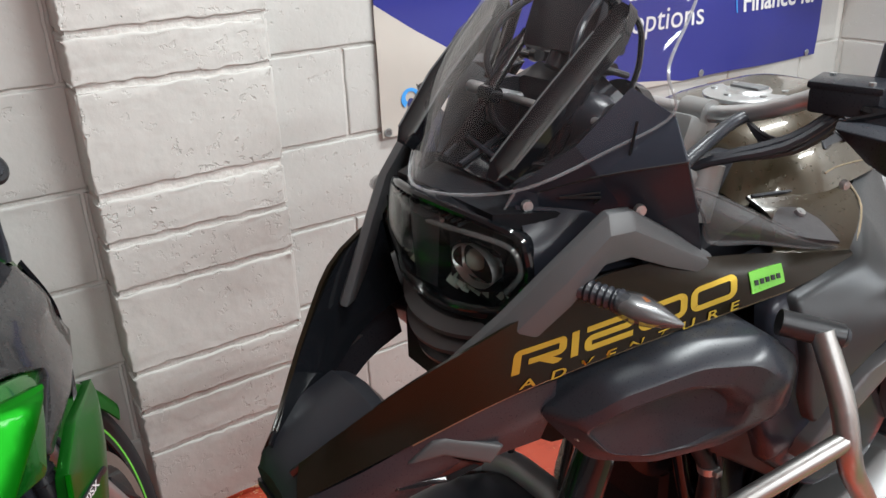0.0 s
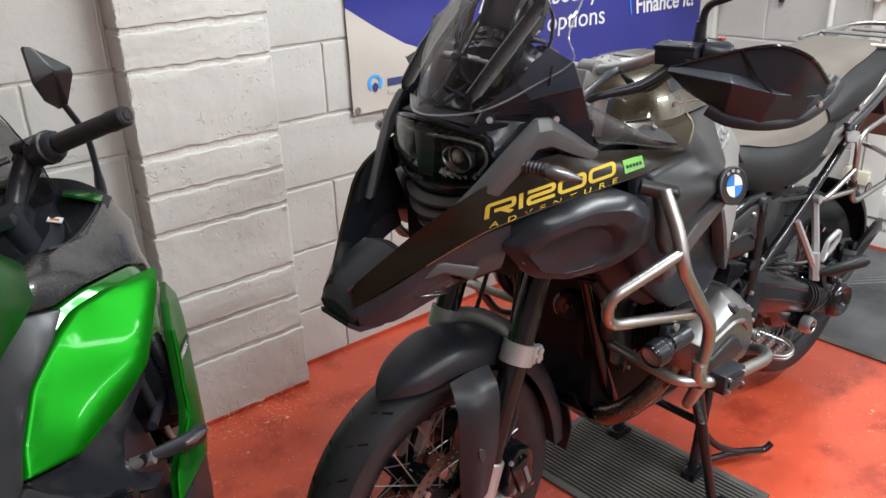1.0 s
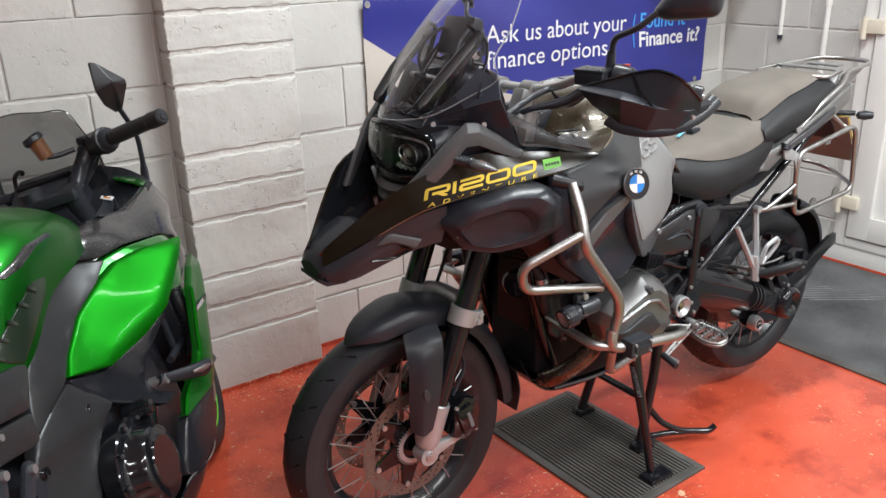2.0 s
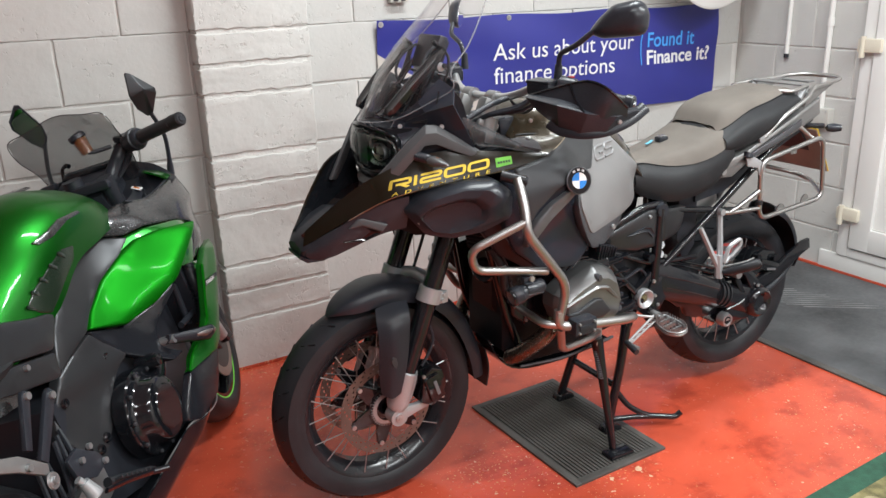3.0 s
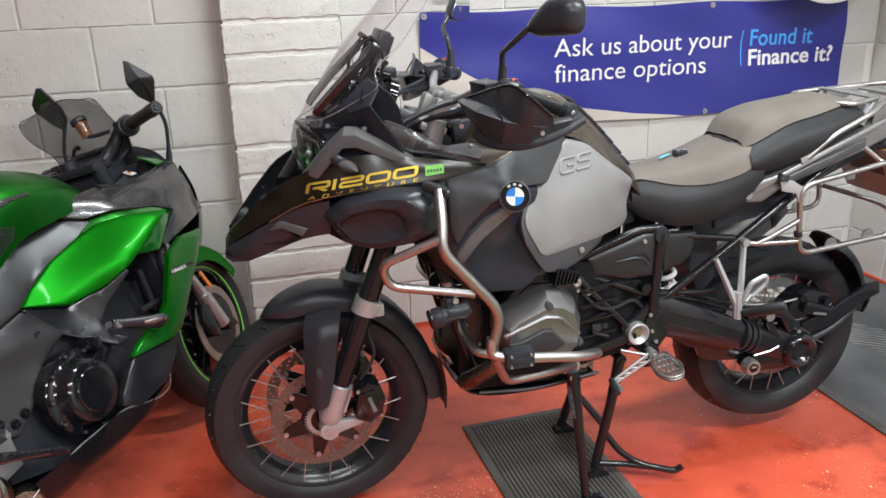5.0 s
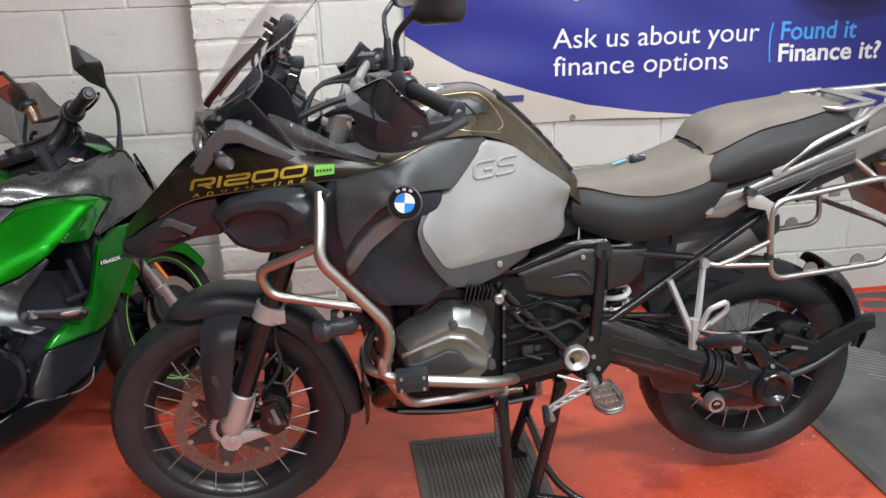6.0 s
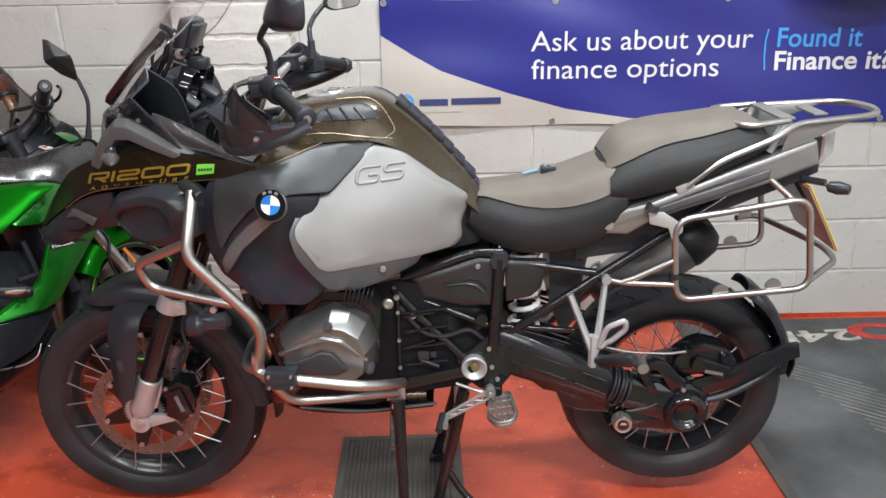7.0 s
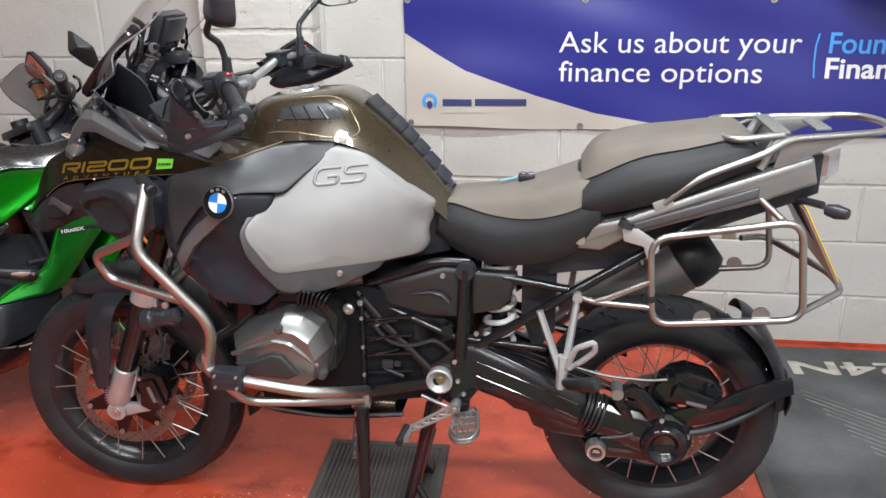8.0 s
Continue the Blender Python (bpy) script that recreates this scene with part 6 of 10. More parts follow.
both("panel_rim", lambda: skin([(0.574, 1.018), (0.523, 0.970), (0.506, 0.932), (0.519, 0.879), (0.547, 0.832), (0.583, 0.783), (0.648, 0.766), (0.715, 0.778), (0.797, 0.806), (0.812, 0.845), (0.70, 0.90), (0.62, 0.98)],
                               SILVER, 0.026, 0.014, 0.006, 0.005, 0.03, -0.004), "trim_grey", "dark metallic rim below the silver panel")
panels = both("tank_panel", lambda: skin([(0.690, 1.102), (0.736, 1.090), (0.766, 1.080), (0.925, 0.956), (0.916, 0.918), (0.903, 0.888), (0.908, 0.850), (0.888, 0.828), (0.797, 0.823), (0.588, 0.825), (0.567, 0.837),
                                          (0.521, 0.916), (0.517, 0.942), (0.529, 0.962), (0.567, 1.001), (0.599, 1.012), (0.672, 1.091)], sunk(SILVER, (0.895, 0.915), 0.035, 0.012), 0.014, 0.014, 0.012, 0.009, 0.018, 0.003), "silver_paint", "brushed silver tank side panel")
bolts([(0.712, -0.238, 0.812)], 0.008, BIKE)
for s in (-1, 1):
    b = P("roundel", moved(lathe([(0.0001, -0.004), (0.035, -0.004), (0.038, 0.0), (0.037, 0.006), (0.0001, 0.006)], 40), pose(0.482, s * 0.356, 1.013) @ pose(0, 0, 0, -12 * -s, 0, (-8 if s < 0 else 188))), "gloss_black", label="round black badge with blue and white quarters")
    w = pose(0.482, s * 0.356, 1.013) @ pose(0, 0, 0, -12 * -s, 0, (-8 if s < 0 else 188))
    part("rim", lathe([(0.0355, -0.0052), (0.0382, -0.004), (0.0385, 0.001), (0.0355, -0.003)], 40), "trim_grey", b, m=w)
    for q in (-62, -90, -118):
        part("letter_bar", slab([(x * math.cos(radians(-q)) - z * math.sin(radians(-q)), x * math.sin(radians(-q)) + z * math.cos(radians(-q))) for x, z in ((0.0265, -0.004), (0.0325, -0.004), (0.0325, 0.004), (0.0265, 0.004))], -0.0052, -0.0042, 0), "alloy", b, m=w)
    for q in range(4):
        o = [(0, 0)] + [(0.0222 * math.cos(radians(90 * q + 15 * i - 4)), 0.0222 * math.sin(radians(90 * q + 15 * i - 4))) for i in range(7)]
        part("quarter", slab(o, -0.0056, -0.0042, 0), "badge_blue" if q % 2 else "upvc", b, m=w)


def on_blade(body_text, a, b, h, **k):
    lettering(body_text, a, b, (0.05, 0, 1), h, "yellow", blades[0], bend=onto(blades[0], 0.0022), depth=0.0, **k)


BLADE_FACE = onto(blades[0], 0.0012)
STROKES = {"R": ([(0.09, 0.0), (0.09, 0.89), (0.90, 0.89), (0.93, 0.80), (0.93, 0.50), (0.88, 0.42), (0.30, 0.42)], [(0.52, 0.42), (0.90, 0.0)]), "1": ([(0.5, 0.0), (0.5, 1.0)],),
           "2": ([(0.04, 0.89), (0.88, 0.89), (0.93, 0.80), (0.93, 0.60), (0.88, 0.51), (0.14, 0.51), (0.08, 0.42), (0.08, 0.11), (0.97, 0.11)],),
           "0": ([(0.5, 0.89), (0.85, 0.89), (0.93, 0.76), (0.93, 0.24), (0.85, 0.11), (0.15, 0.11), (0.07, 0.24), (0.07, 0.76), (0.15, 0.89), (0.5, 0.89)],)}


def wide_digit(ch, u0, u1):
    """A flat, wide, slanted character of constant stroke, laid on the side panel."""
    wide, high, half = 0.274 * (u1 - u0), 0.0245, 0.0029
    bm = bmesh.new()
    for stroke in STROKES[ch]:
        c = [V(u * wide / 1.5, 0, w * high) for u, w in stroke]
        c = fillet(c, 0.003, 3) if len(c) > 2 else [c[0] + (c[1] - c[0]) * (k / 4) for k in range(5)]
        fine = []
        for a, b in zip(c, c[1:]):
            m = max(1, int((b - a).length / 0.004))
            fine += [a + (b - a) * (k / m) for k in range(m)]
        fine.append(c[-1])
        last = None
        for k, q in enumerate(fine):
            d = (fine[min(k + 1, len(fine) - 1)] - fine[max(k - 1, 0)]).normalized()
            n = V(-d.z, 0, d.x) * half
            now = []
            for e in (q + n, q - n):
                z = min(max(e.z, 0.0), high)
                x = e.x * 1.5 + 0.30 * z
                u = u0 + x / 0.274
                p3 = V(-0.004 + 0.274 * u, -0.2, 1.022 + 0.036 * u + z)
                now.append(bm.verts.new(p3 + BLADE_FACE(p3)))
            if last:
                bm.faces.new((last[0], now[0], now[1], last[1]))
            last = now
    part("lettering", bm, "yellow", blades[0])


for ch, u0, u1 in (("R", -0.015, 0.205), ("1", 0.222, 0.262), ("2", 0.282, 0.505), ("0", 0.522, 0.745), ("0", 0.762, 0.988)):
    wide_digit(ch, u0, u1)
stick = onto(blades[0], 0.0022)
st = P("sticker", panel([p + stick(p) for p in (V(0.286, 0, 1.057), V(0.308, 0, 1.060), V(0.331, 0, 1.063), V(0.332, 0, 1.073), V(0.333, 0, 1.083), V(0.310, 0, 1.082), V(0.288, 0, 1.080), V(0.287, 0, 1.068))], 0.0012, 0, 0, 0), "green_sticker", label="small green paper tag")
for i in range(5):
    p = V(0.294 + i * 0.0075, 0, 1.0685 + i * 0.0007)
    part("print_bar", block(p + stick(p), (0.005, 0.0025, 0.006), 0, pose(0, 0, 0, -24, 0, -12)), "matt_black", st)
on_blade("ADVENTURE", (-0.002, -0.2, 1.0065), (0.268, -0.2, 1.0455), 0.0085, shear=0.2, weight=0.012, spacing=2.2)
PANEL_FACE = onto(panels[0], 0.0)
for stroke in ([(0.46, 0.98), (0.08, 1.0), (0.0, 0.85), (0.0, 0.16), (0.08, 0.0), (0.42, 0.0), (0.46, 0.12), (0.46, 0.46), (0.24, 0.46)],
               [(1.0, 1.0), (0.64, 1.0), (0.57, 0.90), (0.57, 0.62), (0.63, 0.53), (0.93, 0.53), (0.99, 0.42), (0.99, 0.12), (0.93, 0.0), (0.54, 0.0)]):
    pts = [V(0.654 + 0.108 * u + 0.007 * w, 0, 1.020 + 0.035 * w + 0.002 * u) for u, w in stroke]
    pts = [q + PANEL_FACE(q) for q in fillet(pts, 0.006, 3)]
    part("raised_letter", sweep(pts, 0.0042, 8), "silver_paint", panels[0])

# ---- seats ----
def cushion(st, top_mat, side_mat, name, label):
    rows = [[(x, -hw, zs), (x, -hw * 0.82, zs + (zt - zs) * 0.75), (x, -hw * 0.4, zt - 0.003), (x, 0, zt), (x, hw * 0.4, zt - 0.003), (x, hw * 0.82, zs + (zt - zs) * 0.75), (x, hw, zs)] for x, zt, hw, zs, bw, zb in st]
    seat = P(name, surf(rows, -0.004, 4), top_mat, label=label)
    for s in (-1, 1):
        side = [[(x, s * hw, zs), (x, s * (hw + (bw - hw) * 0.75 + 0.006), zs + (zb - zs) * 0.3), (x, s * (bw + 0.004), zs + (zb - zs) * 0.7), (x, s * bw * 0.92, zb)] for x, zt, hw, zs, bw, zb in st]
        part("side_cover", surf(side, 0.004, 4), side_mat, seat, "black vinyl seat side")
        part("seam", sweep(spline([(x, s * (hw + 0.0015), zs + 0.0015) for x, zt, hw, zs, bw, zb in st]), 0.0022, 6), side_mat, seat)
    for i in (0, -1):
        x, zt, hw, zs, bw, zb = st[i]
        o = [(-hw, zs), (-hw * 0.4, zt - 0.003), (hw * 0.4, zt - 0.003), (hw, zs), (bw, zb + 0.02), (bw * 0.9, zb), (-bw * 0.9, zb), (-bw, zb + 0.02)]
        part("end_cover", loft([[V(x, y, z) for y, z in o], [V(x + (0.012 if i else -0.012), y * 0.9, (z - zb) * 0.9 + zb) for y, z in o]]), side_mat, seat)
    x0, x1 = st[0][0], st[-1][0]
    part("base", loft([[V(x, y, z) for y, z in ((-bw * 0.9, zb), (bw * 0.9, zb), (hw * 0.9, zs), (-hw * 0.9, zs))] for x, zt, hw, zs, bw, zb in st]), side_mat, seat)
    return seat


cushion([(0.928, 0.948, 0.055, 0.936, 0.092, 0.862), (0.965, 0.957, 0.080, 0.946, 0.104, 0.835), (1.06, 0.968, 0.108, 0.928, 0.132, 0.808), (1.16, 0.990, 0.135, 0.930, 0.146, 0.816),
         (1.255, 1.022, 0.148, 0.958, 0.152, 0.850), (1.315, 1.046, 0.140, 0.995, 0.148, 0.905)], "seat_top", "seat_side", "rider_seat", "grey and black vinyl rider's seat")
cushion([(1.272, 1.040, 0.105, 1.018, 0.150, 0.952), (1.31, 1.092, 0.122, 1.040, 0.158, 0.950), (1.40, 1.116, 0.126, 1.082, 0.166, 0.972), (1.50, 1.128, 0.120, 1.102, 0.166, 1.004),
         (1.615, 1.138, 0.110, 1.126, 0.154, 1.056), (1.650, 1.120, 0.098, 1.108, 0.140, 1.072)], "seat_top", "seat_side", "pillion_seat", "raised grey and black vinyl pillion seat")

# ---- tail ----
both("tail_side", lambda: panel([(1.238, -0.142, 0.866), (1.285, -0.150, 0.922), (1.37, -0.156, 0.945), (1.56, -0.150, 1.020), (1.77, -0.125, 1.090), (1.785, -0.122, 1.030), (1.66, -0.135, 0.985), (1.46, -0.150, 0.928), (1.38, -0.150, 0.900), (1.32, -0.146, 0.862)],
                                0.05, 0.008, 0.004), "tail_alloy", "silver cast tail rail")
both("rail_cover", lambda: panel([(1.365, -0.160, 0.928), (1.53, -0.158, 0.985), (1.66, -0.144, 1.025), (1.66, -0.144, 1.000), (1.53, -0.158, 0.960), (1.375, -0.160, 0.910)], 0.008, 0.004, 0.002), "trim_grey")
bolts([(1.272, -0.148, 0.888)], 0.014, BIKE, material="bolt")
P("tail_unit", rounded(loft([[V(x, y, z) for y, z in ((-hw, lo), (-hw, hi), (hw, hi), (hw, lo))] for x, hw, lo, hi in
                             ((1.20, 0.10, 0.78, 0.90), (1.34, 0.10, 0.80, 0.95), (1.55, 0.10, 0.90, 1.03), (1.74, 0.095, 0.975, 1.085), (1.80, 0.085, 1.00, 1.09))]), 0.008), "matt_black", label="matt black tail and under-seat tray")
P("tail_light", rounded(loft([[V(1.79, y, z) for y, z in ((-0.085, 1.005), (-0.08, 1.085), (0.08, 1.085), (0.085, 1.005))], [V(1.845, y, z) for y, z in ((-0.055, 1.045), (-0.05, 1.098), (0.05, 1.098), (0.055, 1.045))]]), 0.006), "clear_plastic", label="clear tail light over a red core")
P("lamp_core", block((1.800, 0, 1.055), (0.05, 0.10, 0.05), 0.005), "red_glass")
both("rear_signal", lambda: joined(sweep([(1.755, -0.085, 0.985), (1.80, -0.135, 0.985)], 0.009, 8),
                                   moved(lathe([(0.0001, -0.03), (0.012, -0.026), (0.017, 0.0), (0.013, 0.022), (0.0001, 0.030)], 14), pose(1.822, -0.158, 0.978, 0, 0, 48))), "black_plastic", "black rear indicator stalk")
carrier = P("plate_carrier", loft([[V(1.735, y, 0.995) for y in (-0.05, 0.05)] + [V(1.765, y, 0.995) for y in (0.05, -0.05)], [V(1.775, y, 0.93) for y in (-0.075, 0.075)] + [V(1.79, y, 0.93) for y in (0.075, -0.075)],
                                   [V(1.825, y, 0.86) for y in (-0.075, 0.075)] + [V(1.832, y, 0.86) for y in (0.075, -0.075)]]), "black_plastic")
pm = pose(1.812, 0, 0.890, 0, -28, 0)
part("number_plate", block((0, 0, 0), (0.003, 0.27, 0.195), 0.001), "plate_yellow", carrier, "yellow plate seen from its edge", m=pm)
part("plate_back", block((-0.004, 0, 0), (0.004, 0.264, 0.19), 0.001), "plate_back", carrier, m=pm)
for i in range(5):
    part("print_bar", block((0.0022, -0.09 + 0.045 * i, 0), (0.001, 0.03, 0.07), 0), "matt_black", carrier, m=pm)

# luggage rack and rails
rack = P("luggage_rack", sweep(fillet([(1.455, -0.155, 0.985), (1.52, -0.168, 1.048), (1.66, -0.160, 1.105), (1.71, -0.135, 1.132), (1.92, -0.105, 1.146), (1.955, 0, 1.146), (1.92, 0.105, 1.146), (1.71, 0.135, 1.132),
                                       (1.66, 0.160, 1.105), (1.52, 0.168, 1.048), (1.455, 0.155, 0.985)], 0.05), 0.0080, 12), "stainless", label="tubular stainless luggage rack")
part("rack_tube", sweep(fillet([(1.70, -0.118, 1.138), (1.60, -0.135, 1.128), (1.575, -0.10, 1.128), (1.575, 0.10, 1.128), (1.60, 0.135, 1.128), (1.70, 0.118, 1.138)], 0.03), 0.008, 10), "stainless", rack)
for x, w in ((1.70, 0.225), (1.80, 0.12)):
    part("rack_bar", block((x, 0, 1.140), (0.034, w, 0.006), 0.002, pose(0, 0, 0, 0, -3, 0)), "tail_alloy", rack)
for s in (-1, 1):
    part("rack_bracket", panel([(1.685, s * 0.128, 1.062), (1.74, s * 0.122, 1.082), (1.80, s * 0.118, 1.110), (1.875, s * 0.112, 1.142), (1.845, s * 0.112, 1.142), (1.70, s * 0.130, 1.128)], 0.006, 0, 0, 0.002), "tail_alloy", rack)
    part("rack_stay", rod((1.66, s * 0.11, 1.06), (1.70, s * 0.11, 1.14), 0.012, None, 10), "cast_alloy", rack)
    part("lug", block((1.452, s * 0.155, 0.985), (0.045, 0.010, 0.022), 0.004, pose(0, 0, 0, 0, -25, 0)), "cast_alloy", rack)


def pannier():
    Y = -0.172
    return sweep(fillet([(1.430, Y, 0.905), (1.752, Y, 0.958), (1.782, Y, 0.722), (1.446, Y, 0.692)], 0.045, 6, True), 0.0086, 12, True)


for s in (-1, 1):
    bm = pannier()
    if s > 0:
        flipped(bm)
    pr = P("pannier_frame", bm, "stainless", label="empty tubular stainless pannier frame")
    Y = s * 0.172
    for nm, pts in (("stay", [(1.66, s * 0.13, 1.000), (1.715, s * 0.15, 0.952), (1.72, Y, 0.948)]), ("stay", [(1.44, Y, 0.735), (1.31, s * 0.155, 0.735), (1.27, s * 0.14, 0.742)]),
                    ("stay", [(1.435, Y, 0.80), (1.345, s * 0.16, 0.75), (1.315, s * 0.155, 0.738)])):
        part(nm, sweep(fillet(pts, 0.03), 0.008, 10), "stainless", pr)
    part("stay_plate", panel([(1.365, s * 0.165, 0.925), (1.402, s * 0.168, 0.925), (1.45, s * 0.176, 0.895), (1.45, s * 0.176, 0.875), (1.425, s * 0.176, 0.855), (1.415, s * 0.174, 0.885), (1.37, s * 0.168, 0.895)], 0.006, 0, 0, 0.002), "cast_alloy", pr)
    for x, z in ((1.56, 0.712), (1.69, 0.727)):
        part("tab", moved(lathe([(0.0001, -0.002), (0.020, -0.002), (0.020, 0.002), (0.0001, 0.002)], 18), pose(x, s * 0.168, z)), "stainless", pr)
    part("tab", block((1.60, s * 0.168, 0.925), (0.03, 0.004, 0.03), 0.001), "stainless", pr)
    part("clamp_ring", rod((1.437, Y, 0.765), (1.439, Y, 0.75), 0.0125, None, 12), "rubber", pr)
    part("knob", joined(rod((1.372, s * 0.162, 0.928), (1.377, s * 0.162, 0.944), 0.018, 0.016, 14)), "black_plastic", pr)
P("rear_brace", sweep(fillet([(1.775, -0.172, 0.742), (1.905, -0.03, 0.742), (1.895, 0.03, 0.76), (1.765, 0.20, 0.80), (1.70, 0.172, 0.80)], 0.03), 0.0085, 10), "stainless", label="stainless brace tube")
P("toolbox_stay", sweep(fillet([(1.60, 0.0, 0.98), (1.60, 0.02, 0.90), (1.54, 0.06, 0.87), (1.45, 0.08, 0.87)], 0.03), 0.008, 8), "frame_black")

# ---- frame, subframe and covers ----
def tube_pair(name, pts, r=0.0125, material="frame_black", rad=0.03):
    both(name, lambda: sweep(fillet(pts, rad), r, 10), material)


tube_pair("frame_tube", [(0.72, -0.135, 0.722), (0.80, -0.14, 0.630), (0.905, -0.140, 0.520)], 0.0125)
tube_pair("frame_tube", [(0.735, -0.120, 0.735), (0.93, -0.130, 0.812), (1.01, -0.132, 0.812)], 0.0125)
tube_pair("frame_tube", [(0.735, -0.125, 0.708), (0.97, -0.135, 0.610), (1.20, -0.12, 0.585)], 0.009)
tube_pair("subframe_tube", [(0.965, -0.135, 0.545), (1.25, -0.135, 0.742), (1.62, -0.118, 0.985)], 0.0125)
tube_pair("subframe_tube", [(1.03, -0.125, 0.785), (1.25, -0.128, 0.752)], 0.011)
tube_pair("frame_post", [(1.000, -0.140, 0.800), (0.985, -0.142, 0.535)], 0.017)
both("frame_knob", lambda: rod((1.000, -0.155, 0.795), (1.000, -0.130, 0.795), 0.023, 0.027, 10), "black_plastic")
both("pivot_plate", lambda: slab([(0.885, 0.52), (0.905, 0.46), (0.95, 0.425), (0.985, 0.415), (1.035, 0.47), (1.055, 0.535), (1.06, 0.60), (0.99, 0.60), (0.93, 0.545)], -0.145, -0.11, 0.006), "frame_black", "black pivot plate")
both("pivot_cap", lambda: moved(lathe([(0.0001, -0.006), (0.014, -0.006), (0.020, -0.014), (0.030, -0.022), (0.034, -0.020), (0.034, 0.004), (0.0001, 0.004)], 32), pose(0.934, -0.146, 0.497)), "cast_alloy", "pale dished pivot cap")
both("pivot_nut", lambda: joined(rod((0.934, -0.156, 0.497), (0.934, -0.150, 0.497), 0.014, None, 20), rod((0.934, -0.162, 0.497), (0.934, -0.154, 0.497), 0.008, None, 6)), "brass", "brass-coloured pivot nut")
bolts([(0.985, -0.146, 0.552), (0.775, -0.148, 0.645), (0.99, -0.146, 0.46), (1.005, -0.146, 0.485), (0.735, -0.155, 0.702)], 0.0085, BIKE)
both("airbox_cover", lambda: panel([(0.775, -0.132, 0.742), (0.945, -0.145, 0.802), (0.985, -0.145, 0.800), (0.980, -0.145, 0.672), (0.905, -0.142, 0.670), (0.800, -0.135, 0.690)], 0.03, 0.012, 0.005), "satin_grey", "dark grey air box cover")
both("airbox_rib", lambda: panel([(0.855, -0.1497, 0.728), (0.925, -0.1552, 0.750), (0.948, -0.1552, 0.745), (0.968, -0.1552, 0.722), (0.962, -0.1552, 0.708), (0.940, -0.1552, 0.730), (0.915, -0.1542, 0.735)], 0.010, 0.004, -0.004, 0.001), "matt_black")
both("side_cover", lambda: panel([(1.015, -0.138, 0.792), (1.125, -0.130, 0.785), (1.110, -0.130, 0.715), (1.085, -0.130, 0.690), (1.018, -0.138, 0.678)], 0.03, 0.010, 0.004), "satin_grey", "dark grey side cover")
bolts([(0.945, -0.150, 0.782)], 0.007, BIKE)
both("swingarm_web", lambda: slab([(1.045, 0.55), (1.28, 0.440), (1.335, 0.375), (1.320, 0.335), (1.215, 0.346), (1.172, 0.362), (1.157, 0.401), (1.122, 0.409), (1.046, 0.470)], -0.125, -0.098, 0.006), "frame_black")
both("peg_bracket", lambda: slab([(0.963, 0.542), (1.003, 0.56), (1.045, 0.563), (1.045, 0.488), (1.0, 0.427), (0.99, 0.376), (0.964, 0.376), (0.967, 0.423), (0.957, 0.47)], -0.1535, -0.146, 0.003), "frame_black", "black foot peg bracket")
bolts([(0.973, -0.155, 0.551), (0.981, -0.155, 0.497), (0.996, -0.155, 0.461), (1.027, -0.145, 0.629), (0.719, -0.160, 0.444), (0.708, -0.160, 0.421)], 0.0065, BIKE)
both("frame_washer", lambda: moved(lathe([(0.0001, -0.004), (0.005, -0.004), (0.0055, -0.007), (0.010, -0.007), (0.014, -0.003), (0.014, 0.004), (0.0001, 0.004)], 24), pose(0.716, -0.200, 0.702)), "bolt", "pale washer and bolt")
both("frame_nut", lambda: rod((0.955, -0.160, 0.638), (0.955, -0.12, 0.638), 0.015, 0.017, 8), "gloss_black")
for k in range(2):
    both("brake_line", lambda: sweep(spline([(0.96, -0.125, 0.618 - 0.018 * k), (1.073, -0.118, 0.600 - 0.018 * k), (1.184, -0.115, 0.561 - 0.016 * k), (1.30, -0.112, 0.520 - 0.020 * k), (1.42, -0.115, 0.470 - 0.01 * k)]), 0.0048, 8), "gloss_black")
both("wire_loom", lambda: sweep(spline([(0.74, -0.140, 0.668), (0.80, -0.150, 0.600), (0.86, -0.145, 0.585), (0.92, -0.140, 0.600), (0.96, -0.130, 0.565)]), 0.006, 8), "matt_black")
both("plug", lambda: joined(block((0.80, -0.158, 0.535), (0.030, 0.012, 0.022), 0.003), block((0.826, -0.158, 0.537), (0.016, 0.010, 0.014), 0.002), rod((0.79, -0.155, 0.52), (0.84, -0.155, 0.50), 0.005)), "black_plastic")
# rear shock with its pale spring
coil = [V(1.075 + 0.038 * math.cos(a), -0.03 + 0.038 * math.sin(a), 0.56 + a * 0.0059) for a in [i * 0.42 for i in range(92)]]
P("shock_spring", sweep(coil, 0.0075, 8), "white", label="white coil spring of the rear shock")
P("shock_body", rod((1.075, -0.03, 0.52), (1.075, -0.03, 0.82), 0.022), "frame_black")
P("inner_guard", loft([[V(x, y, z) for y, z in ((-0.09, lo), (-0.09, hi), (0.09, hi), (0.09, lo))] for x, lo, hi in ((1.135, 0.66, 0.80), (1.17, 0.56, 0.82), (1.22, 0.62, 0.84))]), "matt_black")

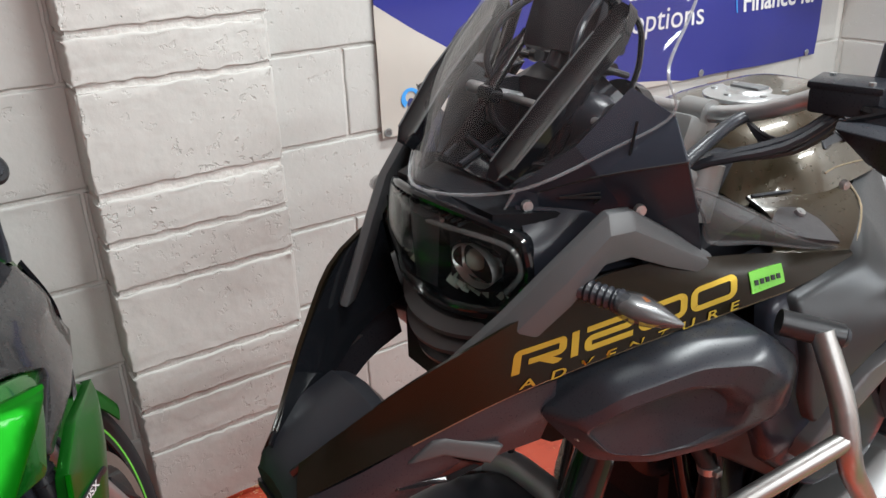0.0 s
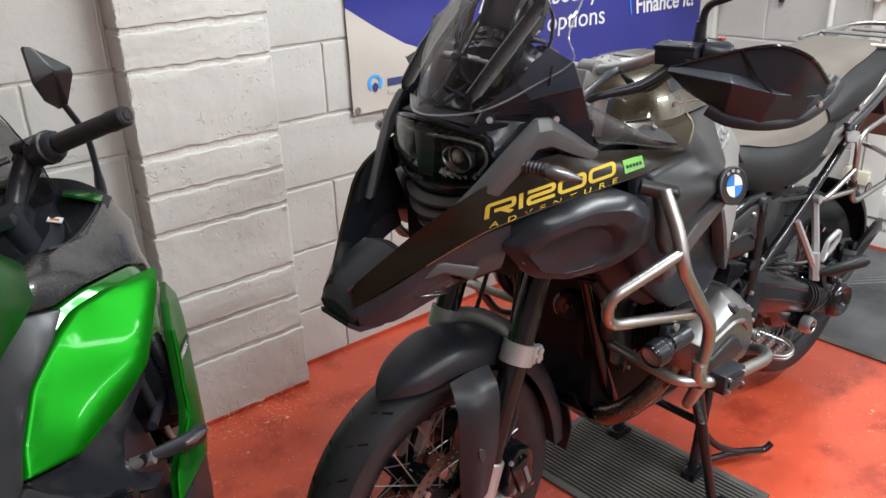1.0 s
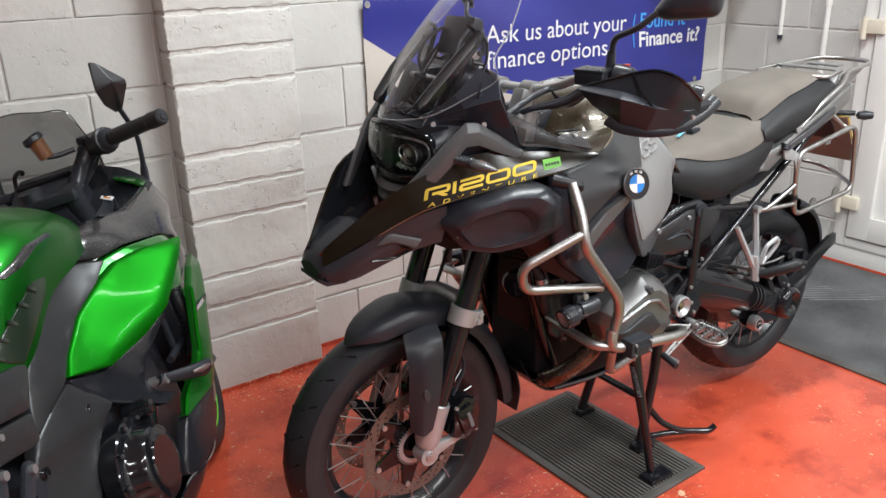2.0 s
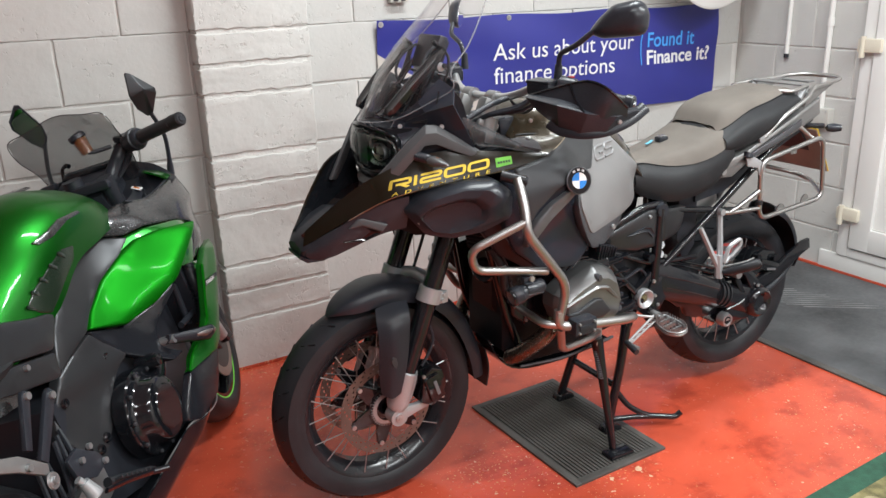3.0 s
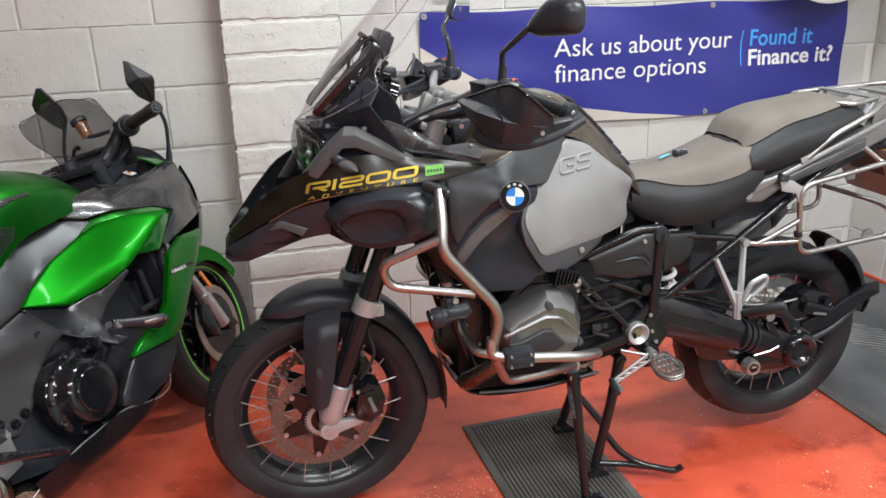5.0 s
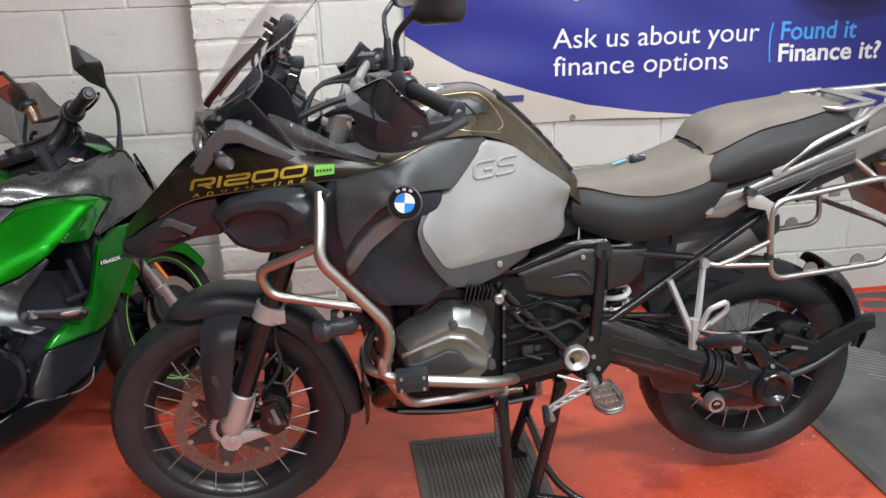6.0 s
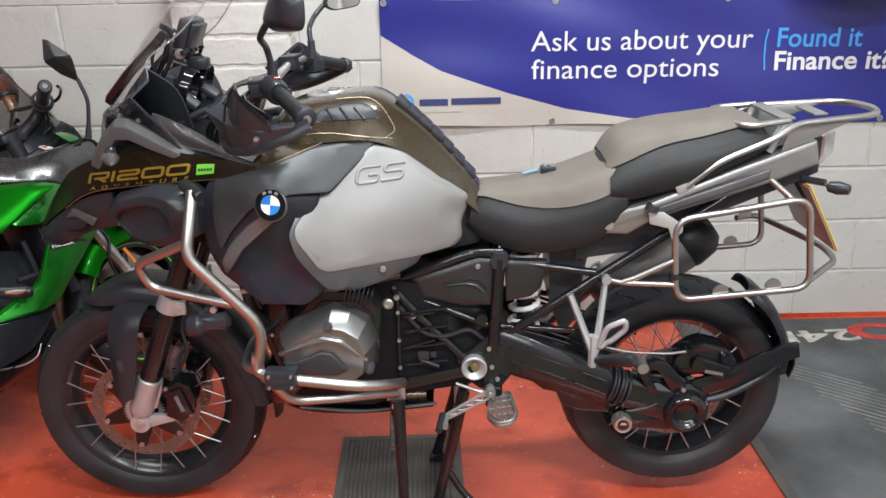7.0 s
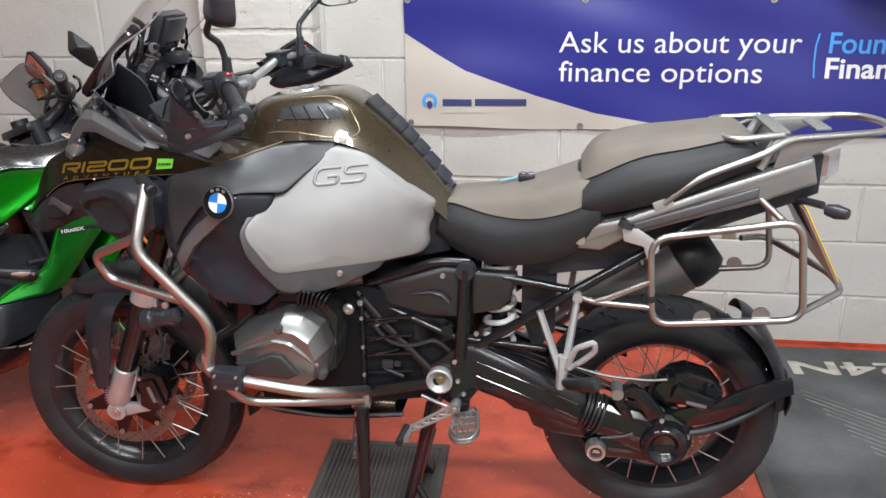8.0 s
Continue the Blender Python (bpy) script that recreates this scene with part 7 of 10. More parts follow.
# ---- engine ----
P("engine_block", rounded(loft([[V(x, y, z) for y, z in ((-hw, lo), (-hw, hi), (hw, hi), (hw, lo))] for x, hw, lo, hi in
                                ((0.395, 0.10, 0.42, 0.66), (0.45, 0.135, 0.38, 0.74), (0.66, 0.145, 0.38, 0.76), (0.74, 0.142, 0.41, 0.74), (0.92, 0.125, 0.43, 0.70), (1.0, 0.10, 0.45, 0.66))]), 0.012), "core_black", label="black boxer engine and gearbox case")
cyl = both("cylinder", lambda: slab([(0.48, 0.57), (0.51, 0.69), (0.56, 0.735), (0.65, 0.732), (0.685, 0.69), (0.675, 0.57), (0.63, 0.545)], -0.25, -0.12, 0.01), "frame_black", "finned black cylinder")
for s, c in zip((-1, 1), cyl):
    for i in range(8):
        part("fin", slab([(0.47, 0.56), (0.50, 0.70), (0.56, 0.755), (0.66, 0.752), (0.70, 0.70), (0.69, 0.56), (0.64, 0.53)], s * (0.15 + 0.0125 * i), s * (0.155 + 0.0125 * i), 0.002), "frame_black", c)


def head():
    o = [(0.450, 0.622), (0.452, 0.662), (0.485, 0.688), (0.588, 0.731), (0.633, 0.722), (0.672, 0.694), (0.690, 0.640), (0.682, 0.578), (0.655, 0.556), (0.55, 0.556), (0.47, 0.575)]
    c = V(0.575, 0, 0.625)
    def r(y, k, dz=0.0):
        return [V(c.x + (x - c.x) * k, y, c.z + dz + (z - c.z) * k) for x, z in o]
    return rounded(loft([r(-0.235, 0.97), r(-0.240, 1.0), r(-0.286, 1.0), r(-0.292, 0.985), r(-0.324, 0.87, -0.006), r(-0.336, 0.80, -0.010)]), 0.003, 2, 14)


heads2 = both("cylinder_head", head, "head_cover", "satin grey cylinder head cover", angle=18)
for s, h in zip((-1, 1), heads2):
    part("cover_inlay", panel([(0.468, s * 0.338, 0.610), (0.500, s * 0.342, 0.614), (0.565, s * 0.345, 0.642), (0.590, s * 0.345, 0.638), (0.628, s * 0.342, 0.592), (0.600, s * 0.340, 0.575), (0.502, s * 0.338, 0.578)], 0.02, 0.005, 0.003, 0.002), "dark_body", h, "dark chevron inlay")
    part("cover_rib", sweep(fillet([(0.462, s * 0.330, 0.630), (0.486, s * 0.334, 0.640), (0.571, s * 0.341, 0.675), (0.612, s * 0.340, 0.667), (0.670, s * 0.328, 0.610)], 0.008), 0.0065, 6), "head_cover", h)
    for p in ((0.584, 0.336, 0.700), (0.676, 0.322, 0.580)):
        part("cover_bolt", joined(rod((p[0], s * (p[1] - 0.02), p[2]), (p[0], s * p[1], p[2]), 0.0125, 0.011, 16), rod((p[0], s * p[1], p[2]), (p[0], s * (p[1] + 0.005), p[2]), 0.0075, None, 6)), "trim_grey", h)
    for i in range(7):
        part("fin", slab([(0.615 + 0.010 * i, 0.735), (0.6195 + 0.010 * i, 0.74), (0.6295 + 0.010 * i, 0.782 - 0.003 * i), (0.625 + 0.010 * i, 0.782 - 0.003 * i)], s * 0.18, s * 0.29, 0.001), "frame_black", h)
both("throttle_body", lambda: joined(rod((0.60, -0.19, 0.76), (0.74, -0.15, 0.78), 0.028), block((0.57, -0.23, 0.775), (0.07, 0.06, 0.03), 0.006)), "trim_grey")
for i in range(4):
    both("case_rib", lambda: slab([(0.745, 0.50 + 0.05 * i), (0.865, 0.515 + 0.05 * i), (0.865, 0.52 + 0.05 * i), (0.745, 0.506 + 0.05 * i)], -0.155, -0.12, 0.001), "frame_black")
both("gearbox_rail", lambda: slab([(0.70, 0.425), (0.72, 0.425), (0.93, 0.475), (0.935, 0.50), (0.91, 0.50), (0.705, 0.455)], -0.158, -0.125, 0.004), "frame_black")
P("case_seam", joined(slab([(0.733, 0.42), (0.741, 0.42), (0.741, 0.72), (0.733, 0.72)], -0.158, 0.158, 0.002)), "frame_black")
bolts([(0.737, -0.158, z) for z in (0.45, 0.50, 0.58, 0.66, 0.705)], 0.0055, BIKE)
for k in range(5):
    P("boot_rib", rod((0.885 + 0.012 * k, -0.13, 0.625), (0.885 + 0.012 * k, 0.13, 0.625), 0.034 - 0.003 * (k % 2), None, 16), "rubber")
for k in range(3):
    both("gearbox_rib", lambda: slab([(0.752, 0.640 - 0.045 * k), (0.830, 0.655 - 0.040 * k), (0.832, 0.660 - 0.040 * k), (0.752, 0.648 - 0.045 * k)], -0.158, -0.13, 0.0015), "frame_black")
both("radiator_shroud", lambda: panel([(0.30, -0.205, 0.90), (0.42, -0.265, 0.82), (0.455, -0.268, 0.752), (0.40, -0.23, 0.735), (0.33, -0.19, 0.78), (0.285, -0.175, 0.85)], 0.02, 0.008, 0.003), "matt_black", "black radiator shroud")
P("front_core", rounded(loft([[V(x, y, z) for y, z in ((-hw, lo), (-hw, hi), (hw, hi), (hw, lo))] for x, hw, lo, hi in ((0.385, 0.06, 0.56, 0.93), (0.42, 0.10, 0.48, 0.95), (0.46, 0.13, 0.42, 0.95))]), 0.01), "core_black")
# what fills the front of the engine bay: coolers, hoses, down tubes, horn
for s, cooler in zip((-1, 1), both("oil_cooler", lambda: block((0.318, -0.120, 0.838), (0.030, 0.115, 0.120), 0.005, pose(0, 0, 0, 0, -12, 24)), "core_black", "finned black radiator")):
    for k in range(9):
        part("cooler_fin", block((0.300 + 0.0022 * k, s * 0.125, 0.888 - 0.0125 * k), (0.012, 0.108, 0.003), 0.0006, pose(0, 0, 0, 0, -12, -s * 24)), "satin_grey", cooler)
both("coolant_hose", lambda: sweep(spline([(0.330, -0.150, 0.790), (0.352, -0.172, 0.735), (0.362, -0.165, 0.670), (0.400, -0.140, 0.620)]), 0.0145, 12), "rubber", "black coolant hose")
both("hose_clip", lambda: joined(rod((0.351, -0.171, 0.742), (0.3535, -0.1715, 0.730), 0.0165, None, 18), block((0.349, -0.189, 0.736), (0.012, 0.008, 0.009), 0.001)), "bolt")
both("down_tube", lambda: sweep(fillet([(0.300, -0.070, 0.960), (0.345, -0.110, 0.780), (0.392, -0.128, 0.560), (0.440, -0.130, 0.440)], 0.05), 0.0135, 12), "frame_black", "black frame down tube")
both("belt_cover", lambda: panel([(0.372, -0.138, 0.720), (0.392, -0.150, 0.640), (0.400, -0.148, 0.560), (0.440, -0.158, 0.520), (0.462, -0.160, 0.610), (0.450, -0.158, 0.725)], 0.020, 0.008, 0.004, 0.002), "panel_black", "black engine front cover")
bolts([(0.386, -0.152, 0.690), (0.404, -0.158, 0.600), (0.440, -0.166, 0.540), (0.448, -0.166, 0.700)], 0.0055, BIKE)
P("horn", moved(lathe([(0.0001, -0.010), (0.010, -0.011), (0.014, -0.006), (0.034, -0.008), (0.040, -0.002), (0.040, 0.010), (0.018, 0.024), (0.0001, 0.026)], 32), pose(0.352, -0.065, 0.690, 0, 0, -62)), "gloss_black", label="round black horn")
for k in range(2):
    both("front_cable", lambda: sweep(spline([(0.285, -0.125 + 0.014 * k, 0.940), (0.318, -0.178 + 0.012 * k, 0.850), (0.345, -0.190 + 0.014 * k, 0.770), (0.385, -0.168, 0.700 - 0.02 * k)]), 0.0042, 8), "matt_black")
both("exhaust_pipe", lambda: sweep(fillet([(0.515, -0.235, 0.565), (0.475, -0.225, 0.50), (0.405, -0.185, 0.44), (0.405, -0.12, 0.402), (0.50, -0.085, 0.375), (0.80, -0.075, 0.372)], 0.05), 0.026, 16), "header_pipe", "dark heat-stained exhaust pipe")
P("skid_plate", surf([[(0.36, -0.08, 0.46), (0.355, 0, 0.46), (0.36, 0.08, 0.46)], [(0.385, -0.10, 0.40), (0.38, 0, 0.40), (0.385, 0.10, 0.40)], [(0.45, -0.115, 0.352), (0.45, 0, 0.350), (0.45, 0.115, 0.352)],
                      [(0.62, -0.12, 0.342), (0.62, 0, 0.340), (0.62, 0.12, 0.342)], [(0.82, -0.12, 0.362), (0.82, 0, 0.36), (0.82, 0.12, 0.362)]], 0.005), "gloss_black", label="dark metal skid plate")
both("skid_rail", lambda: sweep(fillet([(0.45, -0.120, 0.358), (0.62, -0.126, 0.346), (0.83, -0.122, 0.368)], 0.05), 0.005, 8), "trim_grey")

# ---- crash bars and fog lamps ----
both("crash_bar", lambda: sweep(fillet([(0.300, -0.330, 1.040), (0.296, -0.372, 0.965), (0.288, -0.392, 0.905), (0.440, -0.372, 0.722), (0.418, -0.366, 0.622), (0.418, -0.366, 0.610)], 0.05), 0.0135, 14), "stainless", "brushed steel upper crash bar")
both("crash_bar_loop", lambda: sweep(fillet([(0.292, -0.384, 0.935), (0.148, -0.335, 0.868), (0.170, -0.320, 0.803), (0.375, -0.365, 0.775)], 0.03), 0.0115, 12), "stainless")
both("crash_bar_mount", lambda: rod((0.272, -0.296, 1.046), (0.319, -0.342, 1.032), 0.0148, None, 20), "satin_grey", "dark steel bar end")
both("bar_plug", lambda: rod((0.317, -0.341, 1.033), (0.322, -0.344, 1.0307), 0.0136, 0.0115, 18), "black_plastic")
both("lower_bar", lambda: sweep(fillet([(0.416, -0.364, 0.650), (0.412, -0.368, 0.600), (0.475, -0.392, 0.598), (0.66, -0.388, 0.572), (0.735, -0.33, 0.545), (0.742, -0.17, 0.46)], 0.045), 0.0135, 14), "stainless", "brushed steel lower crash bar")
both("front_stay", lambda: sweep(fillet([(0.420, -0.367, 0.603), (0.380, -0.345, 0.606), (0.372, -0.25, 0.618), (0.395, -0.150, 0.612)], 0.03), 0.012, 12), "stainless")
both("under_bar", lambda: sweep(fillet([(0.425, -0.362, 0.590), (0.475, -0.305, 0.485), (0.62, -0.26, 0.470), (0.73, -0.16, 0.425)], 0.035), 0.0125, 12), "stainless")
both("bar_joint", lambda: joined(block((0.478, -0.394, 0.600), (0.075, 0.040, 0.046), 0.005), block((0.478, -0.4155, 0.600), (0.05, 0.004, 0.014), 0.001)), "black_plastic", "black bar clamp")
bolts([(0.452, -0.414, 0.586), (0.504, -0.414, 0.586), (0.452, -0.414, 0.614), (0.504, -0.414, 0.614)], 0.004, BIKE)
both("bar_nut", lambda: joined(rod((0.417, -0.366, 0.612), (0.417, -0.366, 0.645), 0.0155, None, 6)), "bolt")


FOG, AIM = V(0.266, -0.356, 0.718), V(0.102, -0.012, 0.026).normalized()


def fog():
    c, d = FOG, AIM
    return joined(sweep([c + d * 0.001, c + d * 0.004, c + d * 0.026, c + d * 0.029, c + d * 0.034, c + d * 0.095, c + d * 0.100], [0.0250, 0.0265, 0.0265, 0.0225, 0.021, 0.0185, 0.012], 24),
                  block(c + d * 0.05 + V(0, 0.012, 0.026), (0.024, 0.018, 0.022), 0.003))


for s, f in zip((-1, 1), both("fog_lamp", fog, "black_plastic", "small round black fog lamp")):
    m = pose(FOG.x - 0.0045, s * 0.3555, FOG.z - 0.001, 0, 0, -90) @ pose(0, 0, 0, 14, 0, 0)
    for a in (0.3, 1.0, 1.7, 2.4, 3.1, 3.8, 4.5, 5.2, 5.9):
        q = FOG + AIM * 0.064 + V(0, 0.018 * math.cos(a), 0.018 * math.sin(a))
        part("fin", block((q.x, -s * q.y, q.z), (0.052, 0.004, 0.010), 0.001, pose(0, 0, 0, -s * a * 57.3, 0, 0)), "black_plastic", f)
    part("reflector", moved(lathe([(0.0001, 0.0025), (0.006, 0.0015), (0.014, 0.0008), (0.0205, -0.0002)], 20, False), m), "alloy", f)
    part("lamp_rim", moved(lathe([(0.0205, 0.001), (0.0205, -0.003), (0.0235, -0.004), (0.0255, -0.001), (0.0255, 0.004), (0.0205, 0.001)], 28, False), m), "gloss_black", f)
    part("lamp_glass", moved(lathe([(0.0001, -0.004), (0.013, -0.0033), (0.0205, -0.0018)], 20, False), m), "lens", f)
    part("lamp_bracket", joined(slab([(0.318, 0.735), (0.338, 0.735), (0.356, 0.775), (0.345, 0.79), (0.33, 0.775)], -0.345, -0.340, 0.002)) if s < 0 else flipped(slab([(0.318, 0.735), (0.338, 0.735), (0.356, 0.775), (0.345, 0.79), (0.33, 0.775)], -0.345, -0.340, 0.002)), "frame_black", f)
bolts([(0.325, -0.36, 0.762)], 0.009, BIKE)

# ---- swingarm, final drive, stands, pegs ----
def arm_ring(x, y, z, h, w):
    return [V(x, y + a * w, z + b * h) for a, b in ((-1, -0.35), (-0.88, -0.72), (-0.6, -0.94), (0, -1), (0.6, -0.94), (1, -0.5), (1, 0.5), (0.6, 0.94), (0, 1), (-0.6, 0.94), (-0.88, 0.72), (-1, 0.35))]


P("swingarm", rounded(loft([arm_ring(0.98, -0.115, 0.552, 0.060, 0.030), arm_ring(1.04, -0.122, 0.528, 0.068, 0.038), arm_ring(1.29, -0.125, 0.432, 0.056, 0.038), arm_ring(1.305, -0.122, 0.426, 0.050, 0.036)]), 0.002), "panel_black", label="black shaft-drive swingarm", angle=35)
P("swingarm_edge", joined(*[sweep([V(1.03, -0.158, 0.556 + d), V(1.16, -0.162, 0.508 + d), V(1.285, -0.162, 0.456 + d)], 0.0022, 6) for d in (0, -0.040)]), "gloss_black")
for k in range(5):
    P("boot_rib", sweep([V(1.298 + 0.010 * k, -0.122, 0.428 - 0.004 * k), V(1.304 + 0.010 * k, -0.122, 0.426 - 0.004 * k)], 0.052 - 0.004 * (k % 2), 20), "rubber")
drive = P("final_drive", rounded(loft([arm_ring(1.335, -0.12, 0.408, 0.052, 0.034), arm_ring(1.40, -0.120, 0.388, 0.056, 0.040), arm_ring(1.455, -0.116, 0.372, 0.064, 0.044), arm_ring(1.51, -0.110, 0.362, 0.072, 0.044), arm_ring(1.555, -0.104, 0.360, 0.058, 0.036), arm_ring(1.575, -0.10, 0.360, 0.036, 0.026)]), 0.004), "frame_black", label="black final drive casing", angle=22)
part("drive_cap", moved(lathe([(0.0001, -0.010), (0.026, -0.012), (0.032, -0.018), (0.038, -0.026), (0.046, -0.028), (0.056, -0.020), (0.060, -0.006), (0.062, 0.03), (0.0001, 0.03)], 40), pose(1.502, -0.152, 0.358)), "frame_black", drive)
for i in range(8):
    a = 2 * math.pi * i / 8 + 0.2
    part("cap_screw", rod((1.502 + 0.050 * math.cos(a), -0.176, 0.358 + 0.050 * math.sin(a)), (1.502 + 0.050 * math.cos(a), -0.170, 0.358 + 0.050 * math.sin(a)), 0.0035, None, 8), "frame_black", drive)
part("drive_link", slab([(1.315, 0.318), (1.335, 0.298), (1.40, 0.300), (1.46, 0.295), (1.50, 0.310), (1.47, 0.350), (1.41, 0.372), (1.345, 0.356)], -0.150, -0.10, 0.006), "frame_black", drive)
part("casing_rib", sweep([V(1.345, -0.152, 0.358), V(1.40, -0.160, 0.372), V(1.425, -0.160, 0.384)], 0.004, 6), "frame_black", drive)
P("drive_bolt", joined(moved(lathe([(0.0001, -0.008), (0.016, -0.008), (0.018, -0.012), (0.023, -0.012), (0.027, 0.0), (0.027, 0.02), (0.0001, 0.02)], 28), pose(1.336, -0.158, 0.323))), "alloy", label="pale swingarm pivot bolt")
P("pivot_cap", rod((1.336, -0.169, 0.323), (1.336, -0.163, 0.323), 0.0145, None, 20), "gloss_black")
P("pivot_mark", slab([(1.326, 0.324), (1.346, 0.324), (1.342, 0.332), (1.330, 0.332)], -0.1705, -0.1695, 0), "alloy")
# triangulated arm that holds the casing to the frame
arm = P("torque_arm", joined(slab([(1.372, 0.470), (1.392, 0.502), (1.405, 0.506), (1.412, 0.492), (1.398, 0.470), (1.436, 0.402), (1.418, 0.394), (1.405, 0.412)], -0.158, -0.128, 0.005),
                             slab([(1.396, 0.504), (1.420, 0.512), (1.446, 0.504), (1.502, 0.440), (1.496, 0.410), (1.470, 0.404), (1.424, 0.478), (1.408, 0.484)], -0.156, -0.130, 0.005)), "frame_black", label="black triangulated torque arm")
part("arm_boss", rod((1.380, -0.166, 0.492), (1.380, -0.12, 0.492), 0.015, 0.017, 16), "tail_alloy", arm)
tube_pair("brake_line", [(1.20, -0.10, 0.545), (1.36, -0.11, 0.512), (1.46, -0.118, 0.512), (1.50, -0.125, 0.522), (1.555, -0.115, 0.52)], 0.004, "tail_alloy")
cal = P("rear_caliper", joined(slab([(1.462, 0.470), (1.478, 0.505), (1.515, 0.535), (1.55, 0.545), (1.61, 0.528), (1.640, 0.492), (1.640, 0.458), (1.618, 0.440), (1.585, 0.432), (1.545, 0.452), (1.51, 0.446)], -0.125, -0.05, 0.010),
                               block((1.565, -0.134, 0.482), (0.105, 0.026, 0.042), 0.010, pose(0, 0, 0, 0, 20, 0)), rod((1.512, -0.14, 0.525), (1.512, -0.11, 0.525), 0.012, None, 12), rod((1.605, -0.14, 0.505), (1.605, -0.11, 0.505), 0.014, None, 12)), "gloss_black", label="black rear brake caliper")
part("maker_bar", block((1.572, -0.1485, 0.470), (0.050, 0.002, 0.009), 0.001, pose(0, 0, 0, 0, 12, 0)), "grey_plastic", cal)
bolts([(1.492, -0.158, 0.425), (1.535, -0.150, 0.395), (1.552, -0.140, 0.352), (1.560, -0.140, 0.372)], 0.0065, BIKE)


def hugger_arm():
    o = [(1.520, 0.436), (1.560, 0.452), (1.612, 0.462), (1.664, 0.500), (1.752, 0.542), (1.792, 0.548), (1.800, 0.508), (1.760, 0.492), (1.690, 0.452), (1.640, 0.420), (1.560, 0.398), (1.530, 0.400)]
    bm = bmesh.new()
    f = bm.faces.new([bm.verts.new((x, -0.136, z)) for x, z in o])
    bmesh.ops.inset_region(bm, faces=[f], thickness=0.009, depth=-0.006, use_even_offset=True)
    bmesh.ops.recalc_face_normals(bm, faces=bm.faces)
    bmesh.ops.solidify(bm, geom=bm.faces[:], thickness=0.014)
    return rounded(bm, 0.002, 2, 25)


P("hugger_arm", hugger_arm(), "frame_black", label="slim black mudguard arm", angle=22)
P("hugger_stay", sweep(spline([(1.535, -0.125, 0.372), (1.60, -0.125, 0.384), (1.68, -0.118, 0.420), (1.75, -0.10, 0.462), (1.795, -0.08, 0.505)]), [0.012] * 9 + [0.010] * 8, 10, squash=0.6), "matt_black")
rows = []
for x, z, hw in ((1.680, 0.684, 0.060), (1.712, 0.664, 0.080), (1.745, 0.630, 0.090), (1.772, 0.588, 0.094), (1.793, 0.540, 0.094), (1.804, 0.488, 0.092), (1.810, 0.428, 0.076)):
    out = V(x - 1.498, 0, z - 0.361).normalized()
    rows.append([V(x, k * hw, z) - out * d for k, d in ((-1, 0.034), (-0.96, 0.014), (-0.6, 0.003), (0, 0), (0.6, 0.003), (0.96, 0.014), (1, 0.034))])
P("rear_mudguard", surf(rows, 0.004, 3), "matt_black", label="short black rear mudguard")
P("mudguard_tip", surf([[(1.800, -0.092, 0.505), (1.812, 0, 0.505), (1.800, 0.092, 0.505)], [(1.812, -0.086, 0.46), (1.826, 0, 0.46), (1.812, 0.086, 0.46)], [(1.808, -0.07, 0.410), (1.818, 0, 0.405), (1.808, 0.07, 0.410)]], 0.004), "rubber")


def pillion_hanger():
    """Flat cast V of two tapering arms, with a cut-out heel loop."""
    def bar(a, b, wa, wb, y0, y1, t=0.012):
        a, b = V(*a), V(*b)
        d = (b - a).normalized()
        n = V(-d.z, 0, d.x)
        rings = []
        for q, w, y in ((a, wa, y0), (b, wb, y1)):
            rings.append([V(q.x + n.x * k, y + e, q.z + n.z * k) for k, e in ((-w, 0.003), (-w * 0.5, -t / 2), (w * 0.5, -t / 2), (w, 0.003), (w * 0.7, t), (-w * 0.7, t))])
        return rounded(loft(rings), 0.0015, 1)
    loop = fillet([(1.252, -0.200, 0.572), (1.272, -0.203, 0.632), (1.316, -0.210, 0.655), (1.318, -0.210, 0.630), (1.286, -0.205, 0.598)], 0.010, 3, True)
    return joined(bar((1.182, 0, 0.702), (1.238, 0, 0.560), 0.0085, 0.010, -0.152, -0.192), bar((1.272, 0, 0.742), (1.248, 0, 0.560), 0.0085, 0.010, -0.152, -0.194), bar((1.244, 0, 0.600), (1.240, 0, 0.520), 0.015, 0.012, -0.188, -0.200, 0.016),
                  sweep(loop, 0.0075, 8, True, 1.0), rod((1.272, -0.165, 0.745), (1.272, -0.135, 0.745), 0.012, None, 14))


both("pillion_hanger", pillion_hanger, "cast_alloy", "pale cast pillion peg hanger", angle=25)
both("pillion_peg", lambda: sweep([V(1.25, -0.205, 0.540), V(1.262, -0.225, 0.548), V(1.318, -0.29, 0.585), V(1.325, -0.298, 0.59)], [0.010, 0.016, 0.018, 0.012], 10), "rubber", "black rubber pillion peg")


